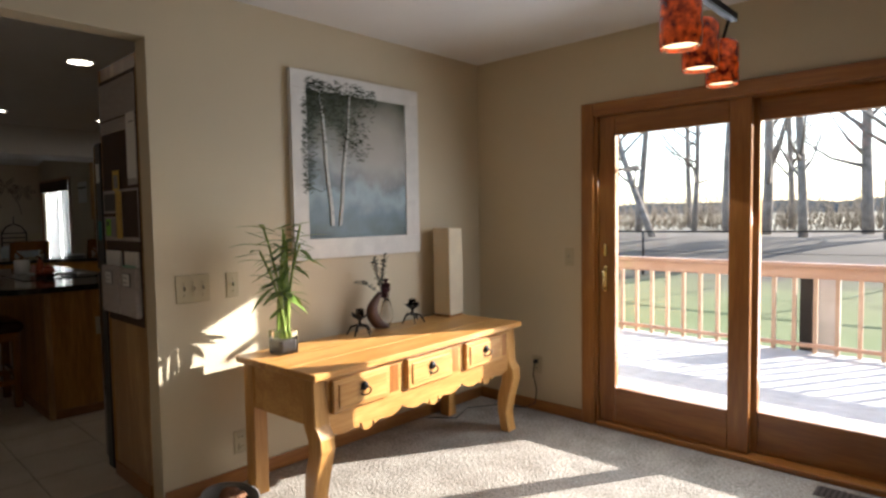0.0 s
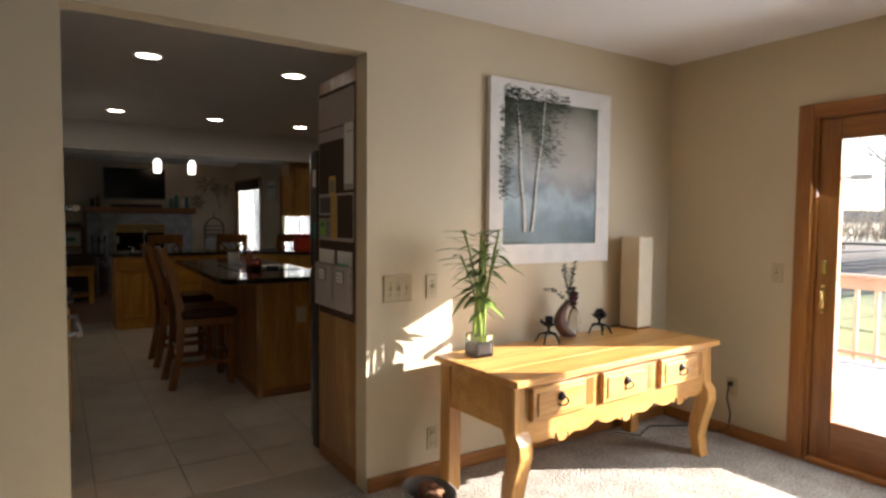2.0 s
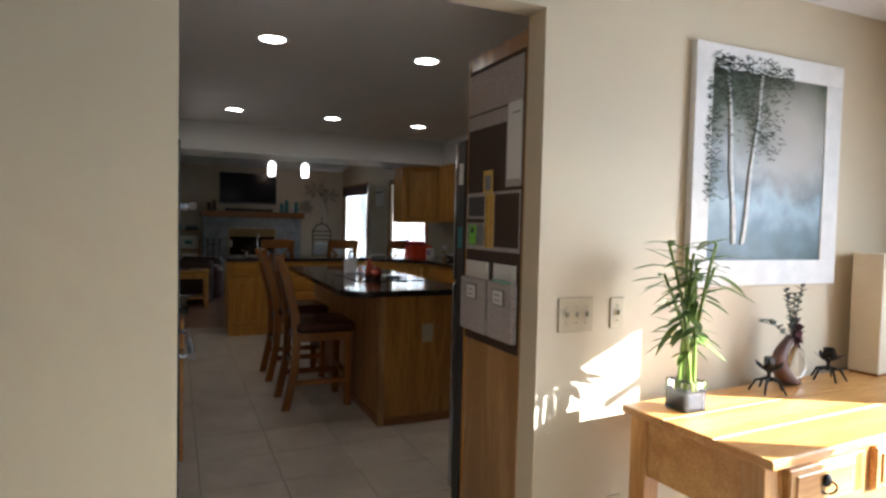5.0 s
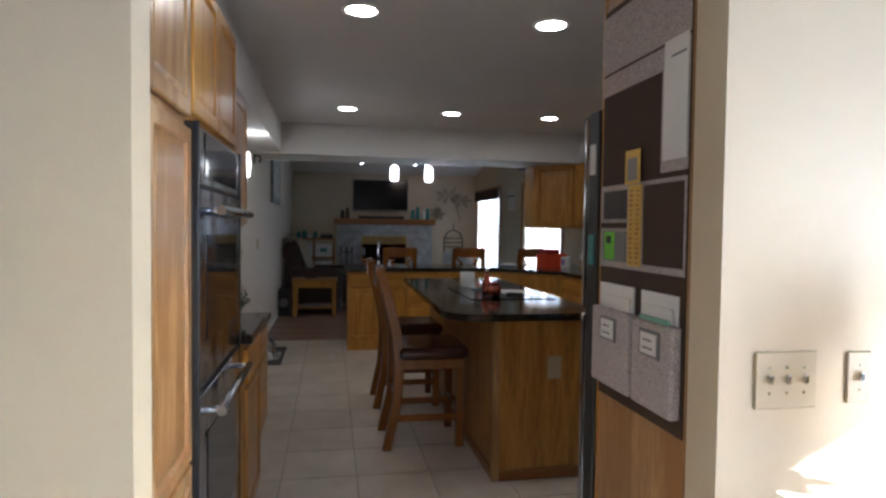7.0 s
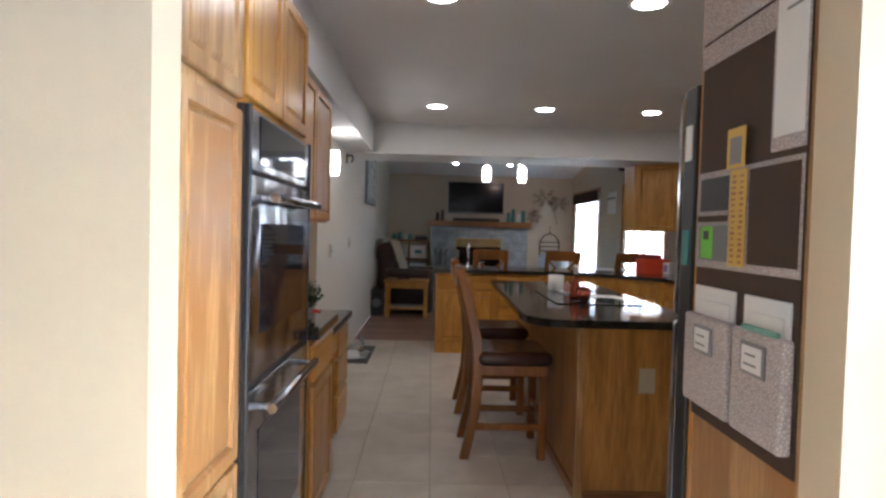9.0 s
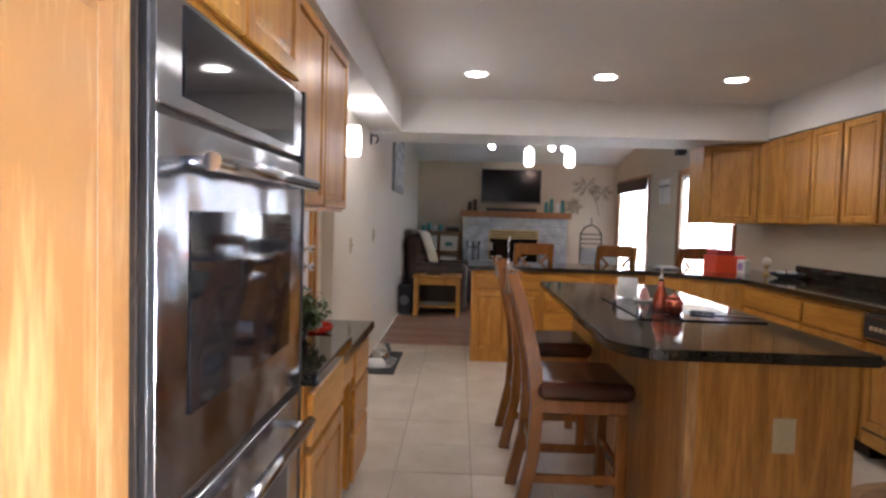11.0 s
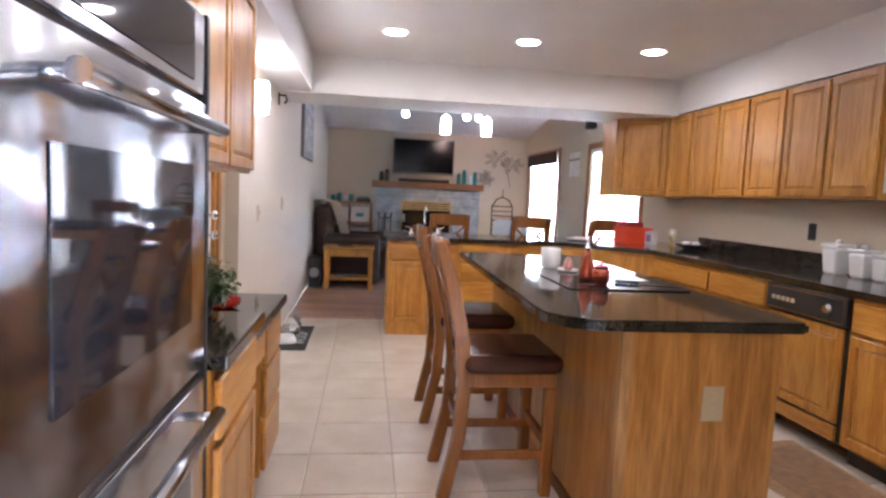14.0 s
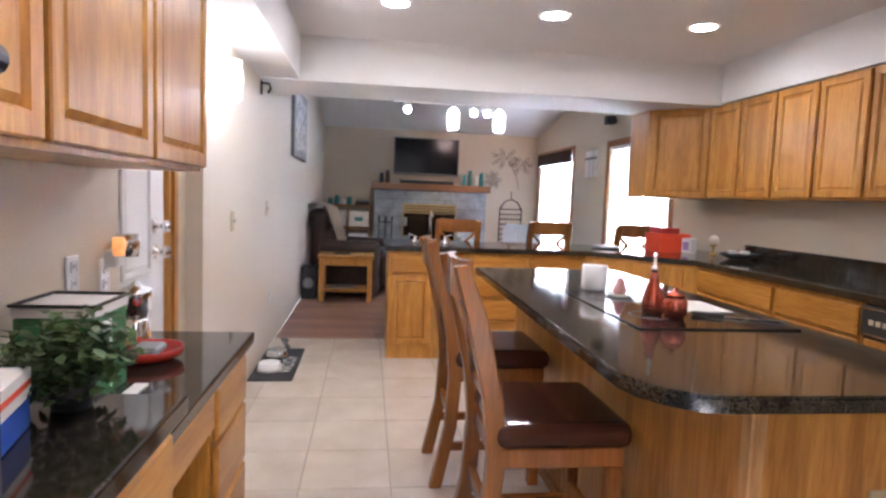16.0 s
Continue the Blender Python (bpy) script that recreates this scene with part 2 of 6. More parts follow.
M_PINE = wood("pine", (0.64, 0.36, 0.11), (0.44, 0.20, 0.045), "Y", 0.4, 1.0, 0.2, 7, 0.9)
M_PINEZ = wood("pine_upright", (0.62, 0.34, 0.10), (0.42, 0.19, 0.04), "Z", 0.4, 1.0, 0.2, 7, 0.5)
M_STOOL = wood("stool_wood", (0.31, 0.125, 0.025), (0.22, 0.082, 0.015), "Z", 0.26)
M_GRANITE = granite("granite")
M_STEEL = brushed("stainless", (0.44, 0.455, 0.49), 0.17)
M_CHROME = paint("chrome", (0.75, 0.75, 0.75), 0.12, 0.01, 3, 0, 100, 1.0)
M_BLACKGLASS = paint("black_glass", (0.012, 0.012, 0.014), 0.05, 0.05, 2, 0)
M_BLACK = paint("black_plastic", (0.018, 0.018, 0.019), 0.45)
M_IRON = paint("iron", (0.022, 0.018, 0.016), 0.5, 0.2, 20, 0.4, 60, 0.6)
M_LEATHER = paint("leather", (0.060, 0.021, 0.012), 0.15, 0.12, 9, 0.08, 90)
M_PLATE = paint("ivory_plastic", (0.50, 0.42, 0.265), 0.4, 0.02)
M_WHITE = paint("white_paint", (0.78, 0.78, 0.77), 0.4, 0.03)
# near-black; on toe kicks and slots it paints in the shade
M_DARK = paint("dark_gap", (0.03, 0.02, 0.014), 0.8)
M_PANE = pane_glass("window_pane")


# ---- mesh helpers ----
def box(bm, x0, y0, z0, x1, y1, z1, bevel=0.0, seg=1):
    vs = [bm.verts.new((x, y, z)) for z in (z0, z1) for x, y in ((x0, y0), (x1, y0), (x1, y1), (x0, y1))]
    fs = [bm.faces.new([vs[i] for i in f]) for f in ((3, 2, 1, 0), (4, 5, 6, 7), (0, 1, 5, 4), (1, 2, 6, 5), (2, 3, 7, 6), (3, 0, 4, 7))]
    if bevel:
        es = list({e for f in fs for e in f.edges})
        bmesh.ops.bevel(bm, geom=es, offset=bevel, segments=seg, affect="EDGES", profile=0.5)
    return bm


def turned(bm, profile, cx=0, cy=0, n=24, cap=True):
    """A shape turned on an upright axis, from rows of radius and height."""
    rings = [[bm.verts.new((cx + r * math.cos(2 * math.pi * i / n), cy + r * math.sin(2 * math.pi * i / n), z)) for i in range(n)] for r, z in profile]
    for a, b in zip(rings, rings[1:]):
        for i in range(n):
            bm.faces.new((a[i], a[(i + 1) % n], b[(i + 1) % n], b[i])).smooth = True
    if cap:
        bm.faces.new(rings[0][::-1])
        bm.faces.new(rings[-1])
    return bm


def tube(bm, pts, r, n=8, taper=None):
    """A round bar through points."""
    pts = [Vector(p) for p in pts]
    rings = []
    for k, p in enumerate(pts):
        d = (pts[min(k + 1, len(pts) - 1)] - pts[max(k - 1, 0)]).normalized()
        u = d.orthogonal().normalized() if not rings else (last - d * last.dot(d)).normalized()
        last, v = u, d.cross(u)
        rk = r if taper is None else r + (taper - r) * k / (len(pts) - 1)
        rings.append([bm.verts.new(p + rk * (u * math.cos(2 * math.pi * i / n) + v * math.sin(2 * math.pi * i / n))) for i in range(n)])
    for a, b in zip(rings, rings[1:]):
        for i in range(n):
            bm.faces.new((a[i], a[(i + 1) % n], b[(i + 1) % n], b[i])).smooth = True
    bm.faces.new(rings[0][::-1])
    bm.faces.new(rings[-1])
    return bm


def swept(bm, outline, axis, a0, a1):
    """An outline of two coordinates pushed along the third axis."""
    def put(u, v, w):
        return {"x": (w, u, v), "y": (u, w, v), "z": (u, v, w)}[axis]
    lo = [bm.verts.new(put(u, v, a0)) for u, v in outline]
    hi = [bm.verts.new(put(u, v, a1)) for u, v in outline]
    n = len(outline)
    for i in range(n):
        bm.faces.new((lo[i], lo[(i + 1) % n], hi[(i + 1) % n], hi[i]))
    bm.faces.new(lo[::-1])
    bm.faces.new(hi)
    bmesh.ops.recalc_face_normals(bm, faces=bm.faces)
    return bm


def part(name, bm, mat, parent=None, label=""):
    me = bpy.data.meshes.new(name)
    bm.to_mesh(me)
    bm.free()
    me.materials.append(mat)
    ob = new(name, me)
    ob.parent = parent
    if label:
        tagged(ob, label)
    return ob


def thing(name, label, category, at=(0, 0, 0), turn=0, group="", kind=""):
    ob = new(name)
    ob.empty_display_size = 0.1
    ob.matrix_basis = pose(*at, 0, 0, turn)
    return tagged(ob, label, category, group, kind)


def B(*a, **k):
    return box(bmesh.new(), *a, **k)


def setting(name, bm, mat, label, category):
    return tagged(part(name, bm, mat), label, category, kind="structure")


def raised_panel(w, h, t=0.02, rail=0.055):
    """A door or drawer front with a raised field; it faces -y, its lower corner at the origin."""
    bm = B(0, -t, 0, w, 0, h, bevel=0.004)
    bm.faces.ensure_lookup_table()
    front = max(bm.faces, key=lambda f: (f.normal.dot(Vector((0, -1, 0))) > 0.9) * f.calc_area())
    if min(w, h) > 2.6 * rail:
        bmesh.ops.inset_region(bm, faces=[front], thickness=rail)
        bmesh.ops.inset_region(bm, faces=[front], thickness=0.009, depth=-0.013)
        bmesh.ops.inset_region(bm, faces=[front], thickness=0.024, depth=0.009)
    return bm

# ---- the large structure ----
YS, YR, YL, H = 3.49, 3.38, -0.58, 2.44      # slider wall, kitchen window wall, desk wall, ceiling
XF = -11.6                                   # far wall with the fireplace
D0, D1, DH = -0.082, 1.165, 2.175             # doorway


def wall_with_holes(bm, axis, at0, at1, a0, a1, z0, z1, holes):
    """A wall along an axis, as blocks around its openings. holes: (from, to, sill, head), in order."""
    def blk(p, q, r, s):
        if q - p > 1e-4 and s - r > 1e-4:
            box(bm, *((p, at0, r, q, at1, s) if axis == "x" else (at0, p, r, at1, q, s)))
    pos = a0
    for p, q, sill, head in holes:
        blk(pos, p, z0, z1)
        blk(p, q, z0, sill)
        blk(p, q, head, z1)
        pos = q
    blk(pos, a1, z0, z1)
    bmesh.ops.remove_doubles(bm, verts=bm.verts, dist=1e-5)
    return bm


setting("wall_west", wall_with_holes(bmesh.new(), "y", -0.12, 0.0, -3.2, YS, 0, H, [(D0, D1, 0, DH)]), M_WALL,
        "tan painted wall with a plain uncased doorway", "wall")
setting("wall_north", wall_with_holes(bmesh.new(), "x", YS, YS + 0.16, -0.12, 5.2, 0, H, [(0.93, 2.62, 0.0, 1.985)]), M_WALL,
        "tan painted wall around a sliding patio door", "wall")
setting("wall_east", B(5.2, -3.2, 0, 5.32, YS + 0.16, H), M_WALL, "plain tan painted wall", "wall")
setting("wall_south", B(-0.12, -3.32, 0, 5.32, -3.2, H), M_WALL, "plain tan painted wall", "wall")
setting("ceiling_dining", B(-0.12, -3.32, H, 5.32, YS + 0.16, H + 0.1), M_CEIL, "off-white textured ceiling", "ceiling")
setting("floor_dining", B(-0.06, -3.2, -0.1, 5.2, YS, 0.0), M_CARPET, "beige cut-pile carpet", "floor")

# kitchen shell
setting("wall_desk", wall_with_holes(bmesh.new(), "x", YL - 0.12, YL, -3.72, -0.12, 0, H, [(-3.50, -2.93, 0, 2.05)]), M_KWALL,
        "beige wall behind the desk", "wall")
setting("wall_hall", B(XF, -0.62, 0, -3.72, -0.50, 3.7), M_LWALL, "glossy beige hall wall", "wall")
setting("wall_windows", wall_with_holes(bmesh.new(), "x", YR, YR + 0.14, XF, -0.12, 0, 3.7,
        [(-11.35, -9.55, 0.0, 2.10), (-8.15, -6.5, 0.0, 2.05)]), M_KWALL, "beige wall with patio doors", "wall")
setting("wall_fireplace", B(XF - 0.12, -0.7, 0, XF, YR + 0.14, 3.7), M_KWALL, "beige wall behind the fireplace", "wall")
setting("ceiling_kitchen", B(-5.9, -0.7, H, -0.12, YR + 0.14, H + 0.1), M_CEIL, "white textured ceiling", "ceiling")
bm = swept(bmesh.new(), [(XF, 2.50), (-5.85, 3.50), (-5.85, 3.60), (XF, 2.60)], "y", -0.62, YR)
setting("ceiling_living", bm, M_CEIL, "white vaulted ceiling", "ceiling")
setting("soffit_left", B(-5.2, YL, 2.13, -0.12, -0.22, H), M_CEIL, "white boxed soffit above the cabinets", "soffit")
setting("soffit_right", B(-5.2, 3.06, 2.135, -0.12, YR, H), M_CEIL, "white boxed soffit above the cabinets", "soffit")
setting("beam", B(-5.9, -0.5, 2.12, -5.2, YR, 3.7), M_CEIL, "white dropped beam between kitchen and living room", "beam")
tile_bed = setting("floor_kitchen", B(-6.10, -0.6, -0.1, -0.06, YR, -0.006), M_GROUT, "beige ceramic tile floor", "floor")


# ---- dining room things ----
def console_table():
    t = thing("console_table", "honey pine console table with scalloped apron and iron pulls", "table", (0.137, -0.0635, 0), 3.0)
    x0, x1, y0, y1, z = 0.06, 0.68, 1.545, 3.145, 0.685
    for k in range(3):
        a, b = x0 + (x1 - x0) * k / 3, x0 + (x1 - x0) * (k + 1) / 3
        part("top_plank", B(a, y0, z - 0.03, b - 0.002, y1, z, bevel=0.004), M_PINE, t)
    part("back_board", B(x0 + 0.03, y0 + 0.06, z - 0.22, x0 + 0.05, y1 - 0.06, z - 0.03), M_PINE, t)
    for y in (y0 + 0.04, y1 - 0.06):
        part("side_board", B(x0 + 0.09, y, z - 0.25, x1 - 0.07, y + 0.02, z - 0.03, bevel=0.002), M_PINE, t)
    # scalloped front apron
    n, pts = 120, []
    for k in range(n + 1):
        u = k / n
        s = abs(2 * ((u * 3) % 1) - 1)
        dip = 0.275 + 0.035 * (1 - s) + 0.02 * abs(math.sin(u * 9 * math.pi)) - (0.03 if 0.12 < s < 0.2 else 0)
        pts.append((y0 + 0.09 + u * (y1 - y0 - 0.18), z - dip))
    outline = [(y0 + 0.09, z - 0.03)] + pts + [(y1 - 0.09, z - 0.03)]
    part("apron", swept(bmesh.new(), outline, "x", x1 - 0.06, x1 - 0.04), M_PINE, t)
    w = (y1 - y0 - 0.18) / 3
    for k in range(3):
        a = y0 + 0.09 + k * w
        dr = part("drawer", B(x1 - 0.045, a + 0.02, z - 0.20, x1 - 0.018, a + w - 0.10, z - 0.05, bevel=0.006), M_PINE, t)
        part("drawer_field", B(x1 - 0.02, a + 0.05, z - 0.178, x1 - 0.012, a + w - 0.13, z - 0.072, bevel=0.004), M_PINE, dr)
        # shade between the drawers put into the colour: dark strip on the apron
        part("niche", B(x1 - 0.042, a + w - 0.085, z - 0.19, x1 - 0.036, a + w - 0.03, z - 0.06), M_TRIM, t, "dark wood strip painting in the shade between the drawers")
        cy, cz = a + w / 2 - 0.04, z - 0.125
        bm = turned(bmesh.new(), [(0.008, 0), (0.022, 0.002), (0.02, 0.008), (0.006, 0.012)], n=12)
        bmesh.ops.transform(bm, matrix=pose(x1 - 0.012, cy, cz + 0.018, 0, 90, 0), verts=bm.verts)
        tube(bm, [(x1 - 0.004 + 0.012 * math.sin(q), cy + 0.024 * math.sin(q * 1.0 - 0), cz - 0.004 - 0.02 * math.cos(q)) for q in [i * math.pi / 8 for i in range(17)]], 0.004, 6)
        part("iron_pull", bm, M_IRON, dr, "black iron drop pull")
    # straight back legs, curved front legs
    for y in (y0 + 0.03, y1 - 0.10):
        part("back_leg", B(x0 + 0.02, y, 0.0, x0 + 0.10, y + 0.075, z - 0.03, bevel=0.004), M_PINEZ, t)
    for y in (y0 + 0.02, y1 - 0.105):
        prof = [(0.0, 0.653), (0.075, 0.653), (0.085, 0.44), (0.115, 0.40), (0.12, 0.34), (0.085, 0.22), (0.062, 0.12), (0.075, 0.03), (0.085, 0.0),
                (0.02, 0.0), (0.01, 0.06), (-0.005, 0.14), (0.0, 0.22), (0.03, 0.32), (0.03, 0.38), (0.0, 0.44)]
        bm = swept(bmesh.new(), [(x1 - 0.12 + u, v) for u, v in prof], "y", y, y + 0.085)
        bmesh.ops.bevel(bm, geom=list(bm.edges), offset=0.006, segments=1, affect="EDGES")
        part("front_leg", bm, M_PINEZ, t)


console_table()


def birch_picture():
    p = thing("framed_painting", "framed painting of white birch trunks beside a misty blue pond", "painting")
    y0, y1, z0, z1 = 1.888, 2.84, 1.118, 2.155
    i0, i1, j0, j1 = y0 + 0.10, y1 - 0.115, z0 + 0.115, z1 - 0.10
    M_FRAME = paint("white_frame", (0.74, 0.71, 0.66), 0.6, 0.08, 12)
    for nm, a in (("frame_rail", (y0, z0, y1, j0)), ("frame_rail", (y0, j1, y1, z1)), ("frame_stile", (y0, j0, i0, j1)), ("frame_stile", (i1, j0, y1, j1))):
        part(nm, B(0.002, a[0], a[1], 0.035, a[2], a[3], bevel=0.002), M_FRAME, p)
    m, n, l, b = material("pond_painting")
    tc, sep = n.new("ShaderNodeTexCoord"), n.new("ShaderNodeSeparateXYZ")
    l.new(tc.outputs["Object"], sep.inputs[0])
    no = n.new("ShaderNodeTexNoise")
    no.inputs["Scale"].default_value, no.inputs["Detail"].default_value = 7, 8
    l.new(tc.outputs["Object"], no.inputs["Vector"])
    ht = n.new("ShaderNodeMapRange")
    ht.inputs["From Min"].default_value, ht.inputs["From Max"].default_value = j0, j1
    l.new(sep.outputs["Z"], ht.inputs["Value"])
    ad = n.new("ShaderNodeMath")
    ad.operation = "MULTIPLY_ADD"
    ad.inputs[1].default_value = 0.5
    l.new(no.outputs["Fac"], ad.inputs[0])
    l.new(ht.outputs[0], ad.inputs[2])
    r = n.new("ShaderNodeValToRGB")
    els = r.color_ramp.elements
    for pos, c in ((0.2, (0.07, 0.10, 0.10)), (0.40, (0.15, 0.21, 0.23)), (0.55, (0.30, 0.38, 0.42)), (0.66, (0.16, 0.19, 0.19)), (0.80, (0.36, 0.37, 0.36)), (0.95, (0.24, 0.24, 0.19)), (1.1, (0.11, 0.12, 0.08)), (1.3, (0.06, 0.075, 0.045))):
        e = els.new(min(pos / 1.4, 1))
        e.color = (*c, 1)
    sc = n.new("ShaderNodeMath")
    sc.operation = "DIVIDE"
    sc.inputs[1].default_value = 1.4
    l.new(ad.outputs[0], sc.inputs[0])
    l.new(sc.outputs[0], r.inputs["Fac"])
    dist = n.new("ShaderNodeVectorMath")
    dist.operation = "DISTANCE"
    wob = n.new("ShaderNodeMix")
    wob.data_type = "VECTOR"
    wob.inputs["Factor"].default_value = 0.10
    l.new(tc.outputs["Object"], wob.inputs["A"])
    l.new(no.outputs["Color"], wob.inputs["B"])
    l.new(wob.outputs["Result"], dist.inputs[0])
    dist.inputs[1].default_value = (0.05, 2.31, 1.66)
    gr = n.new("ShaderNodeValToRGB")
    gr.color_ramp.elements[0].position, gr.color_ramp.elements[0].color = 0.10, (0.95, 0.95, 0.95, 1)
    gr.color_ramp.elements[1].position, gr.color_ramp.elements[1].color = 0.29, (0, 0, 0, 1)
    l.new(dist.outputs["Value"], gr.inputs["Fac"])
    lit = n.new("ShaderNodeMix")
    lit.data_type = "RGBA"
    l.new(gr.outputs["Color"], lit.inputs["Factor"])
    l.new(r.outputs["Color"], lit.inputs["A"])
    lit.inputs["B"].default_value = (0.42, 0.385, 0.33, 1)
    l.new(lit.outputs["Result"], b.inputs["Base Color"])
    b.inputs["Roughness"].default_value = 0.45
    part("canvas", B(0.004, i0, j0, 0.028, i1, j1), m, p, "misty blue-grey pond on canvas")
    M_BIRCH = paint("birch_white", (0.62, 0.61, 0.56), 0.6, 0.25, 30)
    M_TWIG = paint("painted_foliage", (0.055, 0.068, 0.032), 0.7, 0.3, 30)
    rnd = random.Random(5)
    W, tall = i1 - i0, z1 - 0.03 - j0 - 0.07
    for y, lean, w in ((i0 + 0.215 * W, -0.10 * W, 0.011), (i0 + 0.285 * W, 0.135 * W, 0.010)):
        us = [k / 12 for k in range(13)]
        side = lambda u, s: (y + lean * u + s * w * (1 - 0.45 * u) + 0.004 * math.sin(12 * u), j0 + 0.07 + u * tall)
        bm = swept(bmesh.new(), [side(u, -1) for u in us] + [side(u, 1) for u in us[::-1]], "x", 0.028, 0.0362)
        part("painted_trunk", bm, M_BIRCH, p, "painted white birch trunk")
    # sprigs: along the top edge, down the near side, and round the second trunk
    bm = bmesh.new()
    for k in range(900):
        g = k % 5
        if g < 2:
            y, zz = i0 + W * rnd.uniform(0.0, 0.72) ** 1.2, j1 + rnd.gauss(0.0, 0.035)
        elif g == 2:
            y, zz = i0 + abs(rnd.gauss(0, 0.05)) - 0.03, j0 + rnd.uniform(0.30, 0.95) * (j1 - j0)
        elif g == 3:
            y, zz = i0 + W * rnd.gauss(0.42, 0.09), j0 + rnd.gauss(0.75, 0.10) * (j1 - j0)
        else:
            y, zz = i0 + W * rnd.uniform(0.0, 0.35), j0 + rnd.gauss(0.88, 0.09) * (j1 - j0)
        if zz > z1 - 0.03 or y < y0 + 0.03:
            continue
        a, q = rnd.uniform(-0.6, 0.6), rnd.uniform(0.008, 0.030)
        m4 = pose(0.0375, y, zz, math.degrees(a), 0, 0)
        vs = [bm.verts.new(m4 @ Vector(c)) for c in ((0, -q, 0), (0, 0, -0.0028), (0, q, 0), (0, 0, 0.0028))]
        bm.faces.new(vs)
    tagged(part("painted_leaves", bm, M_TWIG, p, "dark painted birch foliage"), kind="stuff")


birch_picture()


def slider_door():
    d = thing("door_1", "stained wood sliding patio door with clear glass", "door", kind="structure")
    y = YS
    # casing
    part("casing", B(0.86, y - 0.02, 0, 0.945, y, 2.035, bevel=0.004), M_TRIM, d)
    part("casing", B(2.60, y - 0.02, 0, 2.69, y, 2.035, bevel=0.004), M_TRIM, d)
    part("casing_head", B(0.945, y - 0.02, 1.955, 2.60, y, 2.035, bevel=0.004), M_TRIMX, d)
    part("jamb", B(0.93, y, 0, 0.965, y + 0.16, 1.985), M_TRIM, d)
    part("jamb", B(2.585, y, 0, 2.62, y + 0.16, 1.985), M_TRIM, d)
    part("head_jamb", B(0.965, y, 1.95, 2.585, y + 0.16, 1.985), M_TRIMX, d)
    part("threshold", B(0.965, y - 0.02, 0.0, 2.585, y + 0.16, 0.03, bevel=0.004), M_TRIMX, d)
    for x0, x1, yy in ((0.965, 1.85, y + 0.02), (1.765, 2.585, y + 0.085)):
        pn = part("sliding_panel", B(x0, yy, 0.03, x0 + 0.11, yy + 0.045, 1.95, bevel=0.004), M_TRIM, d)
        part("stile", B(x1 - 0.11, yy, 0.03, x1, yy + 0.045, 1.95, bevel=0.004), M_TRIM, pn)
        part("top_rail", B(x0 + 0.11, yy, 1.83, x1 - 0.11, yy + 0.045, 1.95, bevel=0.004), M_TRIMX, pn)
        part("bottom_rail", B(x0 + 0.11, yy, 0.03, x1 - 0.11, yy + 0.045, 0.255, bevel=0.004), M_TRIMX, pn)
        g = part("pane", B(x0 + 0.105, yy + 0.018, 0.25, x1 - 0.105, yy + 0.024, 1.835), M_PANE, pn, "clear glass")
        g.visible_shadow = False
    M_BRASS = paint("brass", (0.62, 0.46, 0.2), 0.25, 0.05, 20, 0, 100, 1.0)
    bm = B(1.000, y + 0.008, 0.86, 1.025, y + 0.02, 1.02, bevel=0.004)
    tube(bm, [(1.012, y + 0.012, 0.875), (1.016, y - 0.03, 0.89), (1.03, y - 0.038, 0.94), (1.016, y - 0.03, 0.985), (1.012, y + 0.012, 1.0)], 0.008)
    part("handle", bm, M_BRASS, d, "brass handle")
    part("lock_plate", B(1.000, y + 0.008, 1.08, 1.025, y + 0.02, 1.16, bevel=0.004), M_BRASS, d)


slider_door()


def baseboard(name, x0, y0, x1, y1, z1=0.075, mat=None):
    setting(name, B(x0, y0, 0, x1, y1, z1, bevel=0.003), mat or M_TRIMY, "stained wood baseboard", "baseboard")


baseboard("baseboard_1", 0.0, D1 + 0.004, 0.013, YS)
baseboard("baseboard_2", 0.013, YS - 0.013, 0.86, YS, mat=M_TRIMX)
baseboard("baseboard_3", 0.0, -3.2, 0.013, D0 - 0.004)


# ---- kitchen cabinets ----
def cabinet(name, label, at, turn, w, h, d, fronts, mats=(None, None), kick=0.0, group="", pulls=False):
    """A cabinet whose front faces -y before its turn; fronts: (kind, x0, z0, x1, z1)."""
    c = thing(name, label, "cabinet", at, turn, group)
    mz, mx = mats[0] or M_OAK, mats[1] or M_OAKX
    part("body", B(0, 0, kick, w, d, h), mz, c)
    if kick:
        # shade under the cabinet is put into this board's colour
        part("toe_kick", B(0, 0.06, 0, w, d, kick), M_DARK, c, "recessed toe kick with its shade put in as near-black")
    for kind, x0, z0, x1, z1 in fronts:
        bm = raised_panel(x1 - x0, z1 - z0) if kind == "door" else B(0, -0.02, 0, x1 - x0, 0, z1 - z0, bevel=0.006)
        bmesh.ops.translate(bm, verts=bm.verts, vec=(x0, -0.001, z0))
        part(kind, bm, mz if kind == "door" else mx, c)
    return c


# left run: pantry, oven tower, counter, desk
FY = -0.14
cabinet("pantry_cabinet", "tall light oak pantry cabinet with raised-panel doors", (-0.12, FY + 0.03, 0), 180, 0.415, 2.13, 0.465,
        [("door", 0.01, 0.12, 0.405, 0.70), ("door", 0.01, 0.71, 0.405, 1.63), ("door", 0.01, 1.66, 0.405, 2.11)], (M_PANTRY, M_PANTRY), 0.10)
cabinet("oven_cabinet", "tall oak cabinet housing the wall ovens", (-0.537, FY + 0.03, 0), 180, 0.80, 2.13, 0.465,
        [("door", 0.02, 1.68, 0.395, 2.11), ("door", 0.405, 1.68, 0.78, 2.11), ("drawer", 0.02, 0.12, 0.78, 0.20)], kick=0.10)


